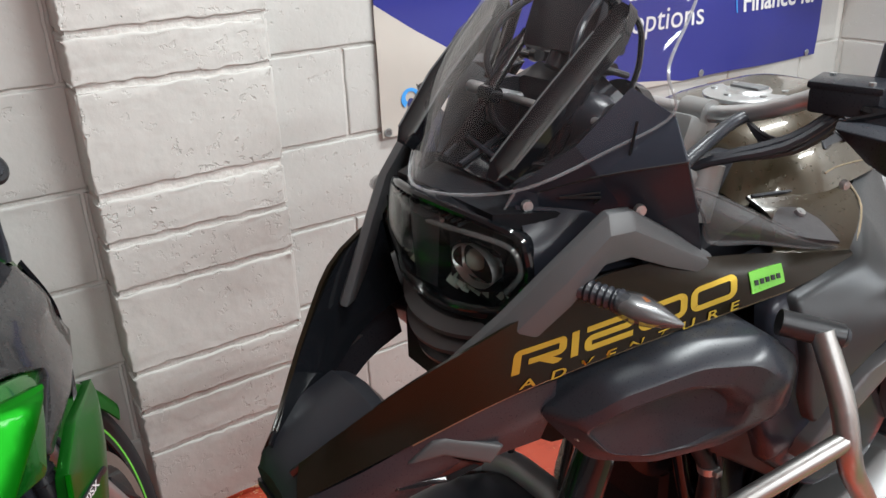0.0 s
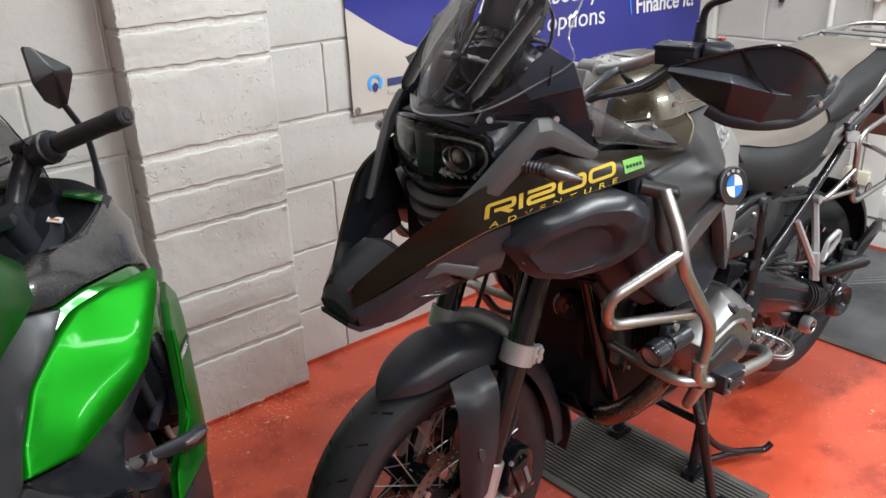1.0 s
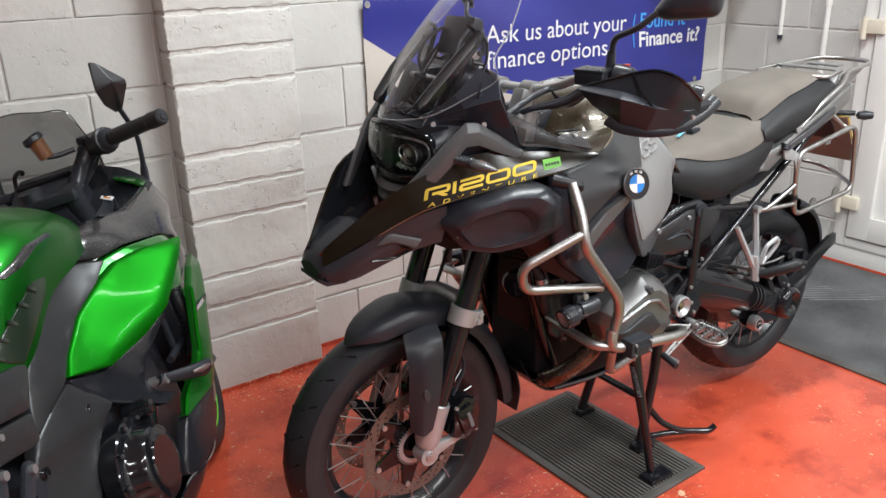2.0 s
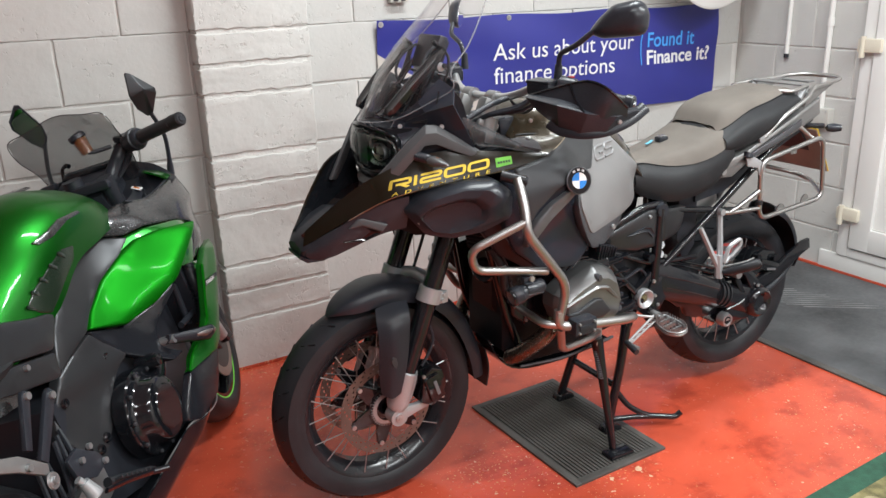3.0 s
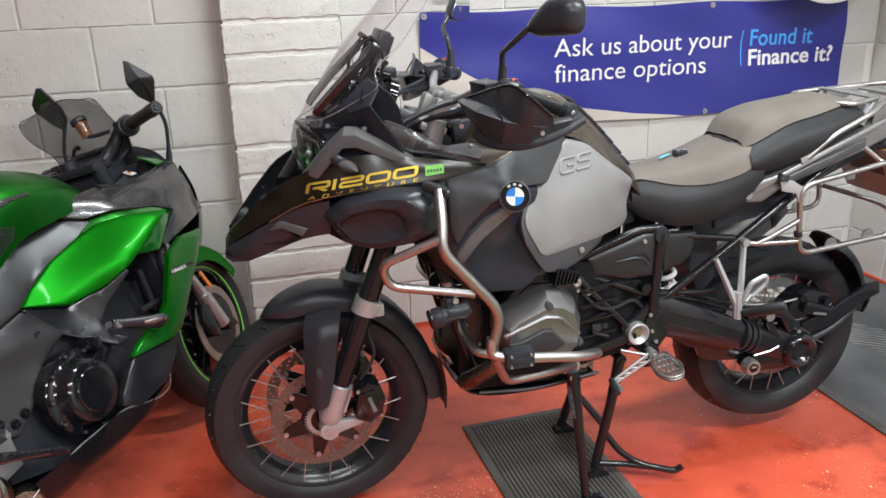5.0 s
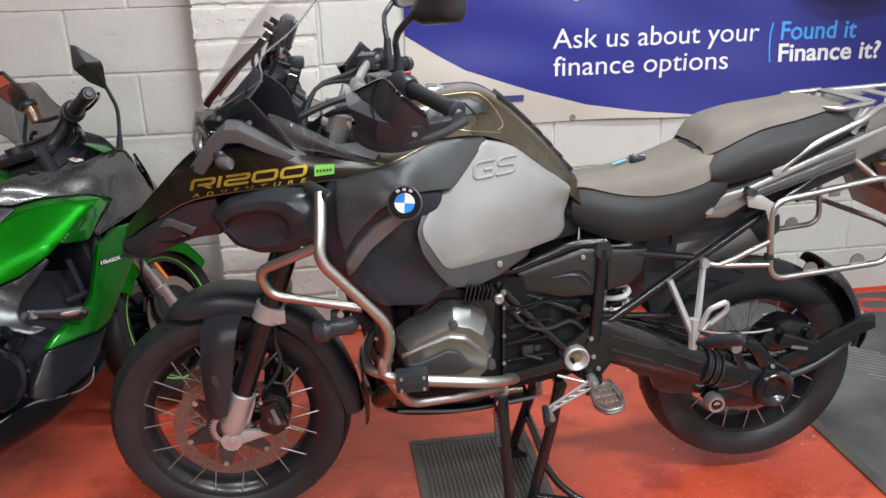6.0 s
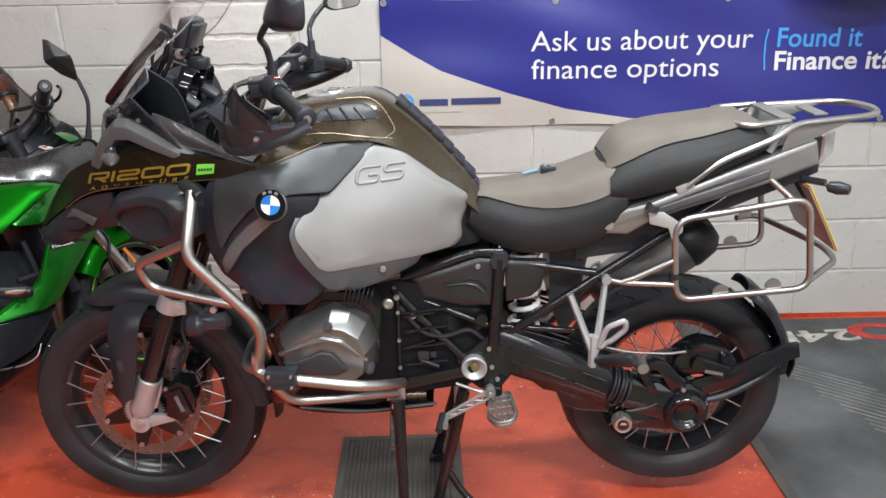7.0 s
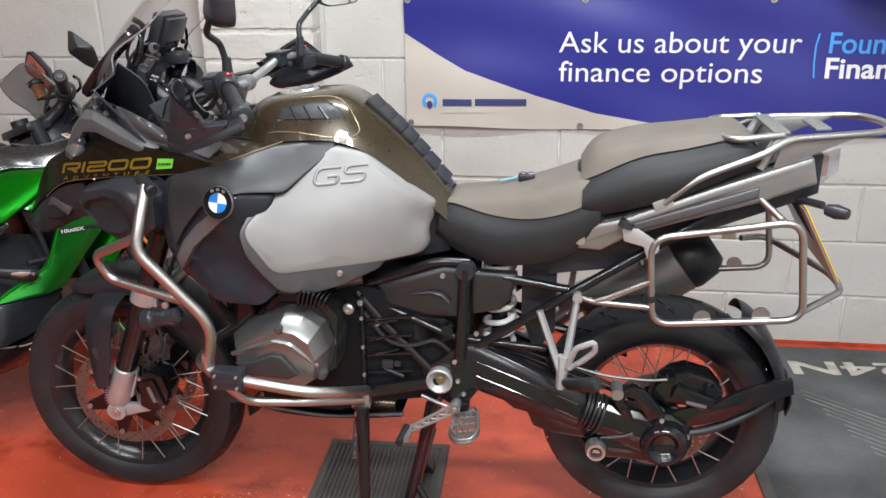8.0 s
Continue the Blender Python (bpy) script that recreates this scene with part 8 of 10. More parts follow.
def rider_peg():
    """Broad cleated peg: two toothed side rails, a front arc and two cross bars."""
    rail = fillet([(0.976, -0.156, 0.400), (1.030, -0.156, 0.410), (1.042, -0.235, 0.402), (1.028, -0.268, 0.397), (0.992, -0.268, 0.390), (0.970, -0.235, 0.390)], 0.014, 4, True)
    out = [sweep([p + V(0, 0, 0.004) for p in rail], 0.0055, 8, True), sweep([p - V(0, 0, 0.004) for p in rail], 0.0055, 8, True)]
    for y in (-0.180, -0.208, -0.238):
        out.append(block((1.004, y, 0.399 + 0.1 * (y + 0.2)), (0.056, 0.007, 0.016), 0.002, pose(0, 0, 0, 0, -9, 0)))
        out += [rod((x, y, 0.404 + 0.1 * (y + 0.2)), (x, y, 0.419 + 0.1 * (y + 0.2)), 0.004, 0.0018, 5) for x in (0.990, 1.004, 1.018)]
    for a, b in zip(rail, rail[1:] + rail[:1]):
        if (b - a).length > 0.006:
            k = int((b - a).length / 0.011) + 1
            out += [rod(a + (b - a) * i / k, a + (b - a) * i / k + V(0, 0, 0.018), 0.0042, 0.002, 5) for i in range(k)]
        else:
            out.append(rod(a, a + V(0, 0, 0.018), 0.0042, 0.002, 5))
    return joined(*out)


both("foot_peg", rider_peg, "satin_steel", "cleated dark steel foot peg")
both("peg_mount", lambda: joined(block((0.985, -0.145, 0.418), (0.05, 0.03, 0.035), 0.006), rod((0.97, -0.135, 0.46), (0.985, -0.145, 0.42), 0.014)), "frame_black")
def gear_lever():
    """Flat alloy lever drilled with triangles: two rails joined by slanting webs, a boss at the pivot and a toe pad."""
    a, b, c, d = V(0.855, -0.174, 0.362), V(0.968, -0.174, 0.436), V(0.862, -0.174, 0.352), V(0.985, -0.174, 0.420)
    out = [sweep([a, b], 0.0045, 8, squash=0.8), sweep([c, d], 0.0045, 8, squash=0.8)]
    for k in range(5):
        p, q = a + (b - a) * k / 5, c + (d - c) * (k + 1) / 5
        out += [sweep([p, q], 0.003, 6), sweep([q, a + (b - a) * (k + 1) / 5], 0.003, 6)]
    out += [rod((0.976, -0.186, 0.432), (0.976, -0.120, 0.432), 0.014, None, 18), rod((0.855, -0.225, 0.356), (0.855, -0.168, 0.356), 0.008, None, 12)]
    return joined(*out)


P("gear_lever", gear_lever(), "tail_alloy", label="pale alloy gear lever with cut-outs")
bolts([(0.976, -0.188, 0.432)], 0.007, BIKE)
P("gear_toe", rod((0.848, -0.172, 0.362), (0.838, -0.235, 0.352), 0.010, None, 10), "rubber")
P("gear_rod", rod((0.885, -0.15, 0.445), (0.955, -0.172, 0.43), 0.005), "bolt")
side = P("side_stand", sweep([V(0.725, -0.162, 0.405), V(0.730, -0.175, 0.345), V(0.736, -0.21, 0.19), V(0.742, -0.247, 0.022)], [0.022, 0.018, 0.014, 0.013], 12), "frame_black", label="black side stand, folded down")
part("stand_foot", slab([(0.70, 0.011), (0.80, 0.011), (0.795, 0.024), (0.705, 0.024)], -0.29, -0.235, 0.004), "frame_black", side)
part("stand_pivot", joined(rod((0.723, -0.182, 0.392), (0.723, -0.14, 0.392), 0.012, None, 14), block((0.723, -0.15, 0.425), (0.05, 0.03, 0.05), 0.005)), "bolt", side)
part("stand_spring", sweep([V(0.712 + 0.0065 * math.cos(i * 0.55), -0.172 - 0.00025 * i + 0.0065 * math.sin(i * 0.55), 0.37 - 0.0006 * i) for i in range(150)], 0.0018, 5), "trim_grey", side)
cs = P("centre_stand", joined(sweep([V(0.905, -0.105, 0.395), V(0.875, -0.118, 0.25), V(0.822, -0.128, 0.030)], [0.018, 0.016, 0.015], 12), sweep([V(0.905, 0.105, 0.395), V(0.875, 0.118, 0.25), V(0.815, 0.140, 0.030)], [0.018, 0.016, 0.015], 12),
                              rod((0.862, -0.122, 0.165), (0.862, 0.128, 0.165), 0.012), rod((0.905, -0.12, 0.395), (0.905, 0.12, 0.395), 0.016)), "frame_black", label="black tubular centre stand on the floor")
for y in (-0.130, 0.142):
    part("stand_shoe", slab([(0.790, 0.010), (0.865, 0.010), (0.862, 0.026), (0.835, 0.045), (0.80, 0.03)], y - 0.022, y + 0.022, 0.004), "frame_black", cs)
part("stand_tang", sweep(fillet([(0.858, -0.120, 0.150), (0.90, -0.14, 0.085), (0.96, -0.17, 0.045), (1.055, -0.215, 0.032), (1.075, -0.222, 0.050)], 0.03), 0.0105, 10), "frame_black", cs)
part("stand_tang", sweep(fillet([(0.83, -0.13, 0.050), (0.92, -0.155, 0.045), (0.99, -0.185, 0.040)], 0.03), 0.010, 10), "frame_black", cs)
part("stand_spring", sweep([V(0.885 + 0.008 * math.cos(i * 0.55), 0.06 + 0.008 * math.sin(i * 0.55), 0.39 - 0.0007 * i) for i in range(180)], 0.002, 5), "bolt", cs)
# silencer on the far side
ax = V(0.30, 0.02, 0.215).normalized()
c0 = V(1.325, 0.205, 0.545)
P("silencer", sweep([c0 - ax * 0.02, c0, c0 + ax * 0.03, c0 + ax * 0.28, c0 + ax * 0.285], [0.03, 0.060, 0.078, 0.086, 0.082], 24), "tail_alloy", label="grey steel exhaust silencer")
P("silencer_cap", sweep([c0 + ax * 0.283, c0 + ax * 0.30, c0 + ax * 0.36, c0 + ax * 0.385], [0.087, 0.090, 0.082, 0.055], 24), "matt_black")
P("link_pipe", sweep(fillet([(0.95, 0.14, 0.42), (1.10, 0.17, 0.44), (1.22, 0.20, 0.52), (1.335, 0.205, 0.62)], 0.08), 0.026, 14), "stainless")

# ---- the key left on the seat ----
key = thing("motorcycle_key", pose(2.250, 1.345, 0.0, 0, 0, 0), "black key fob with a pale blue tag on the seat", "key")
part("fob", rounded(block((0, 0, 0.9935), (0.042, 0.030, 0.020), 0.007), 0.001), "black_plastic", key)
part("ring", joined(block((0.012, 0, 1.0035), (0.014, 0.020, 0.003), 0.001), block((-0.008, 0, 1.0035), (0.008, 0.020, 0.003), 0.001)), "chrome", key, "bright metal key insert")
part("tag", block((-0.045, 0.012, 0.985), (0.046, 0.011, 0.0015), 0.0004, pose(0, 0, 0, 0, -8, 20)), "tag_blue", key, "pale blue plastic tag")

# ---- the green sports tourer, leaning on its side stand: x to its tail, y to its right ----
GREEN = thing("sports_motorcycle", pose(0.775, 2.033, 0, 0, 0, 58 + 180) @ pose(0, 0, 0, 16, 0, 0),
              "metallic green and grey sports touring motorcycle on its side stand", "motorcycle")


def Q(name, bm, material, label="", parent=None, m=None):
    return part(name, bm, material, parent or GREEN, label, m)


def pair(name, make, material, label=""):
    out = []
    for s in (0, 1):
        bm = make()
        if s:
            flipped(bm)
        out.append(Q(name, bm, material, label))
    return out


def cast_wheel(name, axle, m, half, disc_sides):
    R, rim_r, w = 0.302, 0.222, half * 0.78
    at = m @ Matrix.Translation(axle)
    rim = Q(name, lathe([(rim_r - 0.012, -w), (rim_r + 0.008, -w - 0.002), (rim_r + 0.010, -w + 0.006), (rim_r - 0.012, -w * 0.4), (rim_r - 0.012, w * 0.4), (rim_r + 0.010, w - 0.006),
                         (rim_r + 0.008, w + 0.002), (rim_r - 0.012, w), (rim_r - 0.024, w * 0.5), (rim_r - 0.024, -w * 0.5)], 60), "gloss_black", "black cast wheel with a green rim line", m=at)
    part("hub", lathe([(0.01, -w * 0.9), (0.04, -w * 0.9), (0.045, 0), (0.04, w * 0.9), (0.01, w * 0.9)], 24), "gloss_black", rim)
    for i in range(5):
        a = 2 * math.pi * i / 5 + 0.3
        for d in (-0.16, 0.16):
            part("wheel_spoke", rod((0.03 * math.cos(a), 0, 0.03 * math.sin(a)), (rim_r * 0.97 * math.cos(a + d), 0, rim_r * 0.97 * math.sin(a + d)), 0.017, 0.013, 8), "gloss_black", rim)
    h = half
    prof = [(rim_r + 0.002, -w * 0.98), (rim_r + 0.018, -h * 0.94), (rim_r + 0.042, -h), (R - 0.022, -h * 0.86), (R - 0.006, -h * 0.45), (R, 0)]
    part("tyre", lathe(prof + [(r, -y) for r, y in prof[-2::-1]], 84), "rubber", rim)
    for s in (-1, 1):
        part("rim_line", lathe([(rim_r + 0.001, s * (w + 0.0025)), (rim_r + 0.006, s * (w + 0.0035)), (rim_r + 0.006, s * (w + 0.001)), (rim_r + 0.001, s * (w + 0.001))], 60), "lime_line", rim)
    for s in disc_sides:
        y = s * (half + 0.012)
        part("brake_disc", lathe([(0.115, y - 0.0025), (0.15, y - 0.0025), (0.15, y + 0.0025), (0.115, y + 0.0025)], 60), "disc_steel", rim)
        part("disc_carrier", lathe([(0.03, y - 0.004), (0.118, y - 0.003), (0.118, y + 0.003), (0.03, y + 0.004)], 24), "gloss_black", rim)
    return rim


TURN_L = Matrix.Translation((-0.10, 0, 0)) @ pose(0, 0, 0, 0, 0, 8) @ Matrix.Translation((0.10, 0, 0))
cast_wheel("front_wheel", (-0.09, 0, 0.302), TURN_L, 0.060, (-1, 1))
cast_wheel("rear_wheel", (1.305, 0, 0.30), Matrix.Identity(4), 0.092, (1,))
pair("fork_leg", lambda: joined(rod((-0.095, 0.098, 0.30), (-0.045, 0.098, 0.44), 0.027), rod((-0.045, 0.098, 0.44), (0.06, 0.098, 0.68), 0.021)), "alloy", "silver fork leg")
pair("fork_foot", lambda: slab([(-0.16, 0.27), (-0.10, 0.27), (-0.05, 0.40), (-0.085, 0.42)], 0.075, 0.118, 0.006), "frame_black")
pair("amber_reflector", lambda: slab([(-0.082, 0.455), (-0.070, 0.450), (-0.040, 0.52), (-0.052, 0.525)], 0.119, 0.126, 0.002), "amber", "amber fork reflector")
pair("brake_caliper", lambda: slab([(-0.045, 0.27), (0.0, 0.29), (0.025, 0.36), (0.0, 0.42), (-0.04, 0.40)], 0.055, 0.115, 0.008), "gloss_black")
pair("brake_hose", lambda: sweep(spline([(-0.01, 0.10, 0.40), (0.03, 0.13, 0.50), (0.0, 0.12, 0.58), (0.05, 0.08, 0.70)]), 0.006, 8), "matt_black")
rows = []
for a in range(-62, 71, 19):
    b = radians(a)
    c, r = V(-0.09, 0, 0.302), 0.318
    rows.append([c + V(math.sin(b) * (r - d), y, math.cos(b) * (r - d)) for y, d in ((-0.085, 0.075), (-0.08, 0.03), (-0.05, 0.006), (0, 0), (0.05, 0.006), (0.08, 0.03), (0.085, 0.075))])
Q("front_mudguard", surf(rows, 0.004, 3), "lime", "green front mudguard", m=TURN_L)

# ---- tank, seat, tail ----
TK = [(0.285, [(0, 0.945), (0.05, 0.94), (0.085, 0.91), (0.10, 0.87)]), (0.36, [(0, 0.990), (0.080, 0.978), (0.140, 0.940), (0.160, 0.890)]), (0.44, [(0, 1.036), (0.10, 1.022), (0.170, 0.970), (0.182, 0.892)]),
      (0.55, [(0, 1.070), (0.11, 1.055), (0.188, 0.990), (0.188, 0.884)]), (0.67, [(0, 1.085), (0.11, 1.070), (0.188, 0.990), (0.178, 0.866)]), (0.80, [(0, 1.045), (0.10, 1.028), (0.165, 0.945), (0.162, 0.795)]),
      (0.92, [(0, 0.950), (0.08, 0.938), (0.122, 0.865), (0.128, 0.75)]), (1.00, [(0, 0.870), (0.07, 0.860), (0.10, 0.805), (0.11, 0.735)])]
gtank = Q("fuel_tank", surf([[(x, -y, z) for y, z in h[:0:-1]] + [(x, y, z) for y, z in h] for x, h in TK], 0.006, 4), "tank_green", "glossy metallic green tank")
part("fuel_cap", moved(lathe([(0.0001, 0.006), (0.05, 0.006), (0.06, 0.0), (0.0001, -0.004)], 32), pose(0.54, 0, 1.070, 90)), "gloss_black", gtank)
part("tank_pad", surf([[(0.76, -0.06, 1.063), (0.76, 0, 1.070), (0.76, 0.06, 1.063)], [(0.85, -0.05, 1.005), (0.85, 0, 1.014), (0.85, 0.05, 1.005)], [(0.93, -0.03, 0.938), (0.93, 0, 0.946), (0.93, 0.03, 0.938)]], 0.003), "rubber", gtank)
TANK_SKIN = onto(gtank, 0.0, 1)


def tank_at(x, z):
    return TANK_SKIN(Vector((x, 0, z))).y


pair("tank_badge", lambda: skin([(0.792, 0.965), (0.734, 0.976), (0.686, 0.989), (0.599, 0.985), (0.589, 0.976), (0.655, 0.976), (0.730, 0.957), (0.779, 0.955)], tank_at, 0.012, 0.003, 0.003, 0.002, 0.02, 0.005), "grey_metallic", "angular grey tank badge")
for s, pad in zip((1, -1), pair("knee_grip", lambda: skin([(0.880, 0.842), (0.850, 0.868), (0.795, 0.893), (0.726, 0.920), (0.672, 0.912), (0.684, 0.880), (0.765, 0.836), (0.831, 0.795), (0.866, 0.815)], tank_at, 0.006, 0.008, 0.004, 0.002, 0.02, 0.0025), "grip_pad", "dark clear knee grip pad")):
    for x, z in ((0.878, 0.832), (0.852, 0.858), (0.818, 0.876), (0.775, 0.893), (0.733, 0.908)):
        part("grip_tooth", block((x, s * (tank_at(x, z) + 0.003), z), (0.030, 0.005, 0.009), 0.002, pose(0, 0, 0, 0, -35, 0)), "grip_pad", pad)
Q("rider_seat", surf([[(0.94, -0.10, 0.77), (0.94, 0, 0.86), (0.94, 0.10, 0.77)], [(1.05, -0.15, 0.75), (1.05, 0, 0.835), (1.05, 0.15, 0.75)], [(1.22, -0.17, 0.77), (1.22, 0, 0.84), (1.22, 0.17, 0.77)], [(1.32, -0.14, 0.82), (1.32, 0, 0.88), (1.32, 0.14, 0.82)]], -0.02), "seat_side", "black sports seat")
Q("pillion_seat", surf([[(1.32, -0.12, 0.86), (1.32, 0, 0.91), (1.32, 0.12, 0.86)], [(1.45, -0.13, 0.90), (1.45, 0, 0.95), (1.45, 0.13, 0.90)], [(1.62, -0.08, 0.93), (1.62, 0, 0.965), (1.62, 0.08, 0.93)]], -0.03), "seat_side")
Q("tail", rounded(loft([[V(x, y, z) for y, z in ((-hw, lo), (-hw, hi), (hw, hi), (hw, lo))] for x, hw, lo, hi in ((1.0, 0.12, 0.66, 0.77), (1.25, 0.15, 0.70, 0.80), (1.5, 0.12, 0.79, 0.89), (1.72, 0.05, 0.88, 0.94))]), 0.015), "grey_metallic", "grey tail cowl")

# ---- side bodywork ----
GB = plate([(0.585, 0.168, 0.789), (0.746, 0.160, 0.706), (0.612, 0.188, 0.653), (0.47, 0.285, 0.70), (0.30, 0.305, 0.80), (0.184, 0.288, 0.788), (0.394, 0.242, 0.835), (0.547, 0.235, 0.56),
            (0.729, 0.170, 0.615), (0.04, 0.255, 0.70), (-0.034, 0.206, 0.69), (0.25, 0.295, 0.60), (0.45, 0.285, 0.46), (0.57, 0.275, 0.44), (0.80, 0.165, 0.45), (0.461, 0.190, 0.852)])
GU = plate([(0.46, 0.190, 0.852), (0.30, 0.205, 0.905), (0.184, 0.285, 0.80), (-0.152, 0.168, 0.76), (-0.012, 0.225, 0.94), (0.10, 0.250, 0.87), (0.36, 0.240, 0.85), (-0.08, 0.195, 0.84), (0.0, 0.232, 0.77), (0.10, 0.268, 0.74), (0.26, 0.296, 0.71)])


def folded(f, a, b, width, d):
    """The sheet f with a soft fold standing proud along a line."""
    ax, az, bx, bz = *a, *b
    n = math.hypot(bx - ax, bz - az)

    def g(x, z):
        u = ((x - ax) * (bz - az) - (z - az) * (bx - ax)) / n
        return f(x, z) + d * max(0.0, 1 - abs(u) / width)
    return g


LIME = folded(GB, (0.30, 0.80), (0.63, 0.672), 0.075, 0.026)
pair("green_panel", lambda: skin([(0.594, 0.785), (0.498, 0.819), (0.426, 0.836), (0.364, 0.832), (0.245, 0.803), (0.270, 0.792), (0.330, 0.768), (0.463, 0.698), (0.532, 0.667), (0.629, 0.656), (0.742, 0.704), (0.696, 0.732)],
                                 LIME, 0.02, 0.010, 0.006, 0.006, 0.016, 0.006), "lime", "bright metallic green side panel")
pair("panel_recess", lambda: skin([(0.594, 0.795), (0.498, 0.832), (0.430, 0.852), (0.378, 0.852), (0.253, 0.825), (0.150, 0.792), (0.246, 0.752), (0.320, 0.697), (0.400, 0.712), (0.430, 0.760), (0.50, 0.79)], GB, 0.02, 0.012, 0.006, 0.004, 0.022, -0.010), "deep_green", "dark green recess behind the panel")
pair("upper_fairing", lambda: skin([(0.500, 0.885), (0.439, 0.930), (0.344, 0.937), (0.237, 0.912), (0.089, 0.927), (0.007, 0.924), (-0.069, 0.800), (-0.118, 0.735), (0.02, 0.728), (0.105, 0.722), (0.275, 0.698), (0.285, 0.714), (0.161, 0.789),
                                    (0.230, 0.822), (0.373, 0.856), (0.440, 0.858)], folded(GU, (0.35, 0.895), (-0.05, 0.845), 0.06, 0.016), 0.016, 0.012, 0.006, 0.005, 0.018, 0.0), "grey_metallic", "glossy dark grey upper fairing")
Q("nose", surf([[(-0.06, -0.195, 0.905), (-0.17, -0.06, 0.825), (-0.195, 0, 0.815), (-0.17, 0.06, 0.825), (-0.06, 0.195, 0.905)], [(-0.09, -0.190, 0.812), (-0.205, -0.09, 0.752), (-0.225, 0, 0.742), (-0.205, 0.09, 0.752), (-0.09, 0.190, 0.812)],
                [(-0.09, -0.175, 0.735), (-0.185, -0.10, 0.690), (-0.205, 0, 0.68), (-0.185, 0.10, 0.690), (-0.09, 0.175, 0.735)], [(-0.02, -0.17, 0.62), (-0.12, -0.10, 0.60), (-0.14, 0, 0.60), (-0.12, 0.10, 0.60), (-0.02, 0.17, 0.62)]], -0.008), "gloss_black", "black nose with lamps")
pair("nose_top", lambda: surf([[(0.09, 0.232, 0.930), (0.005, 0.220, 0.928), (-0.06, 0.180, 0.880), (-0.165, 0.06, 0.830)], [(0.10, 0.205, 0.955), (0.01, 0.185, 0.950), (-0.06, 0.130, 0.905), (-0.165, 0.03, 0.845)], [(0.10, 0.170, 0.975), (0.02, 0.140, 0.965), (-0.05, 0.07, 0.92), (-0.16, 0.0, 0.85)]], -0.006), "deep_green", "green top of the nose")
pair("cockpit_wall", lambda: surf([[(0.34, 0.198, 0.935), (0.24, 0.208, 0.912), (0.09, 0.228, 0.928), (0.03, 0.200, 0.945)], [(0.34, 0.170, 0.925), (0.24, 0.170, 0.900), (0.10, 0.175, 0.905), (0.03, 0.160, 0.930)],
                                   [(0.34, 0.120, 0.890), (0.24, 0.120, 0.870), (0.10, 0.120, 0.880), (0.02, 0.110, 0.910)]], -0.005), "matt_black")
LG = folded(GB, (0.10, 0.69), (0.42, 0.45), 0.06, 0.012)
pair("lower_green", lambda: skin([(0.300, 0.677), (0.20, 0.705), (0.024, 0.690), (0.149, 0.612), (0.251, 0.530), (0.345, 0.448), (0.402, 0.436), (0.565, 0.450), (0.509, 0.478), (0.407, 0.514), (0.370, 0.545)], LG, 0.016, 0.010, 0.006, 0.005, 0.018, 0.004), "leaf_green", "metallic green lower fairing")
pair("lower_edge", lambda: sweep([V(x, LG(x, z) + 0.004, z) for x, z in spline2([(0.302, 0.677), (0.372, 0.545), (0.408, 0.515), (0.510, 0.480), (0.565, 0.452)])], 0.0045, 6), "lime")
names = pair("number_strip", lambda: skin([(0.326, 0.628), (0.205, 0.617), (0.190, 0.602), (0.322, 0.612)], LG, 0.004, 0.002, 0.002, 0.0, 0.02, 0.0065), "matt_black", "small black name strip")
lettering("1000SX", (0.318, 0.30, 0.6150), (0.240, 0.30, 0.6080), (0, 0, 1), 0.0110, "white", names[0], weight=0.02, bend=lambda p: Vector((0, LG(p.x, p.z) + 0.0085 - p.y, 0)), depth=0.0)
pair("frame_cover", lambda: skin([(0.800, 0.770), (0.719, 0.831), (0.618, 0.876), (0.535, 0.891), (0.478, 0.874), (0.431, 0.848), (0.498, 0.816), (0.594, 0.780), (0.696, 0.728), (0.740, 0.700), (0.812, 0.678), (0.885, 0.652), (0.830, 0.745)], GB, 0.03, 0.012, 0.007, 0.006, 0.02, 0.0), "satin_grey", "satin dark grey frame cover")
pair("side_fairing", lambda: skin([(0.742, 0.700), (0.629, 0.652), (0.532, 0.662), (0.463, 0.694), (0.455, 0.680), (0.535, 0.611), (0.560, 0.572), (0.560, 0.540), (0.520, 0.500), (0.567, 0.497), (0.669, 0.587), (0.730, 0.672)], GB, 0.016, 0.010, 0.006, 0.006, 0.018, 0.0), "panel_black", "satin black side fairing")
pair("rear_cover", lambda: skin([(0.885, 0.652), (0.812, 0.676), (0.741, 0.695), (0.713, 0.661), (0.672, 0.590), (0.718, 0.572), (0.759, 0.539), (0.804, 0.469), (0.850, 0.433), (0.889, 0.405), (0.935, 0.420), (0.940, 0.480), (0.965, 0.529), (0.950, 0.575), (0.905, 0.635)],
                                folded(GB, (0.70, 0.60), (0.92, 0.63), 0.05, 0.010), 0.02, 0.010, 0.007, 0.006, 0.018, -0.002), "satin_grey", "dark grey frame plate")
for x, z in ((0.734, 0.617), (0.906, 0.590), (0.852, 0.450), (0.885, 0.437), (0.92, 0.455)):
    y = GB(x, z) - 0.002
    f = Q("fastener", moved(lathe([(0.004, 0.006), (0.011, 0.007), (0.015, 0.0), (0.004, -0.002)], 16), pose(x, y, z)), "gloss_black")
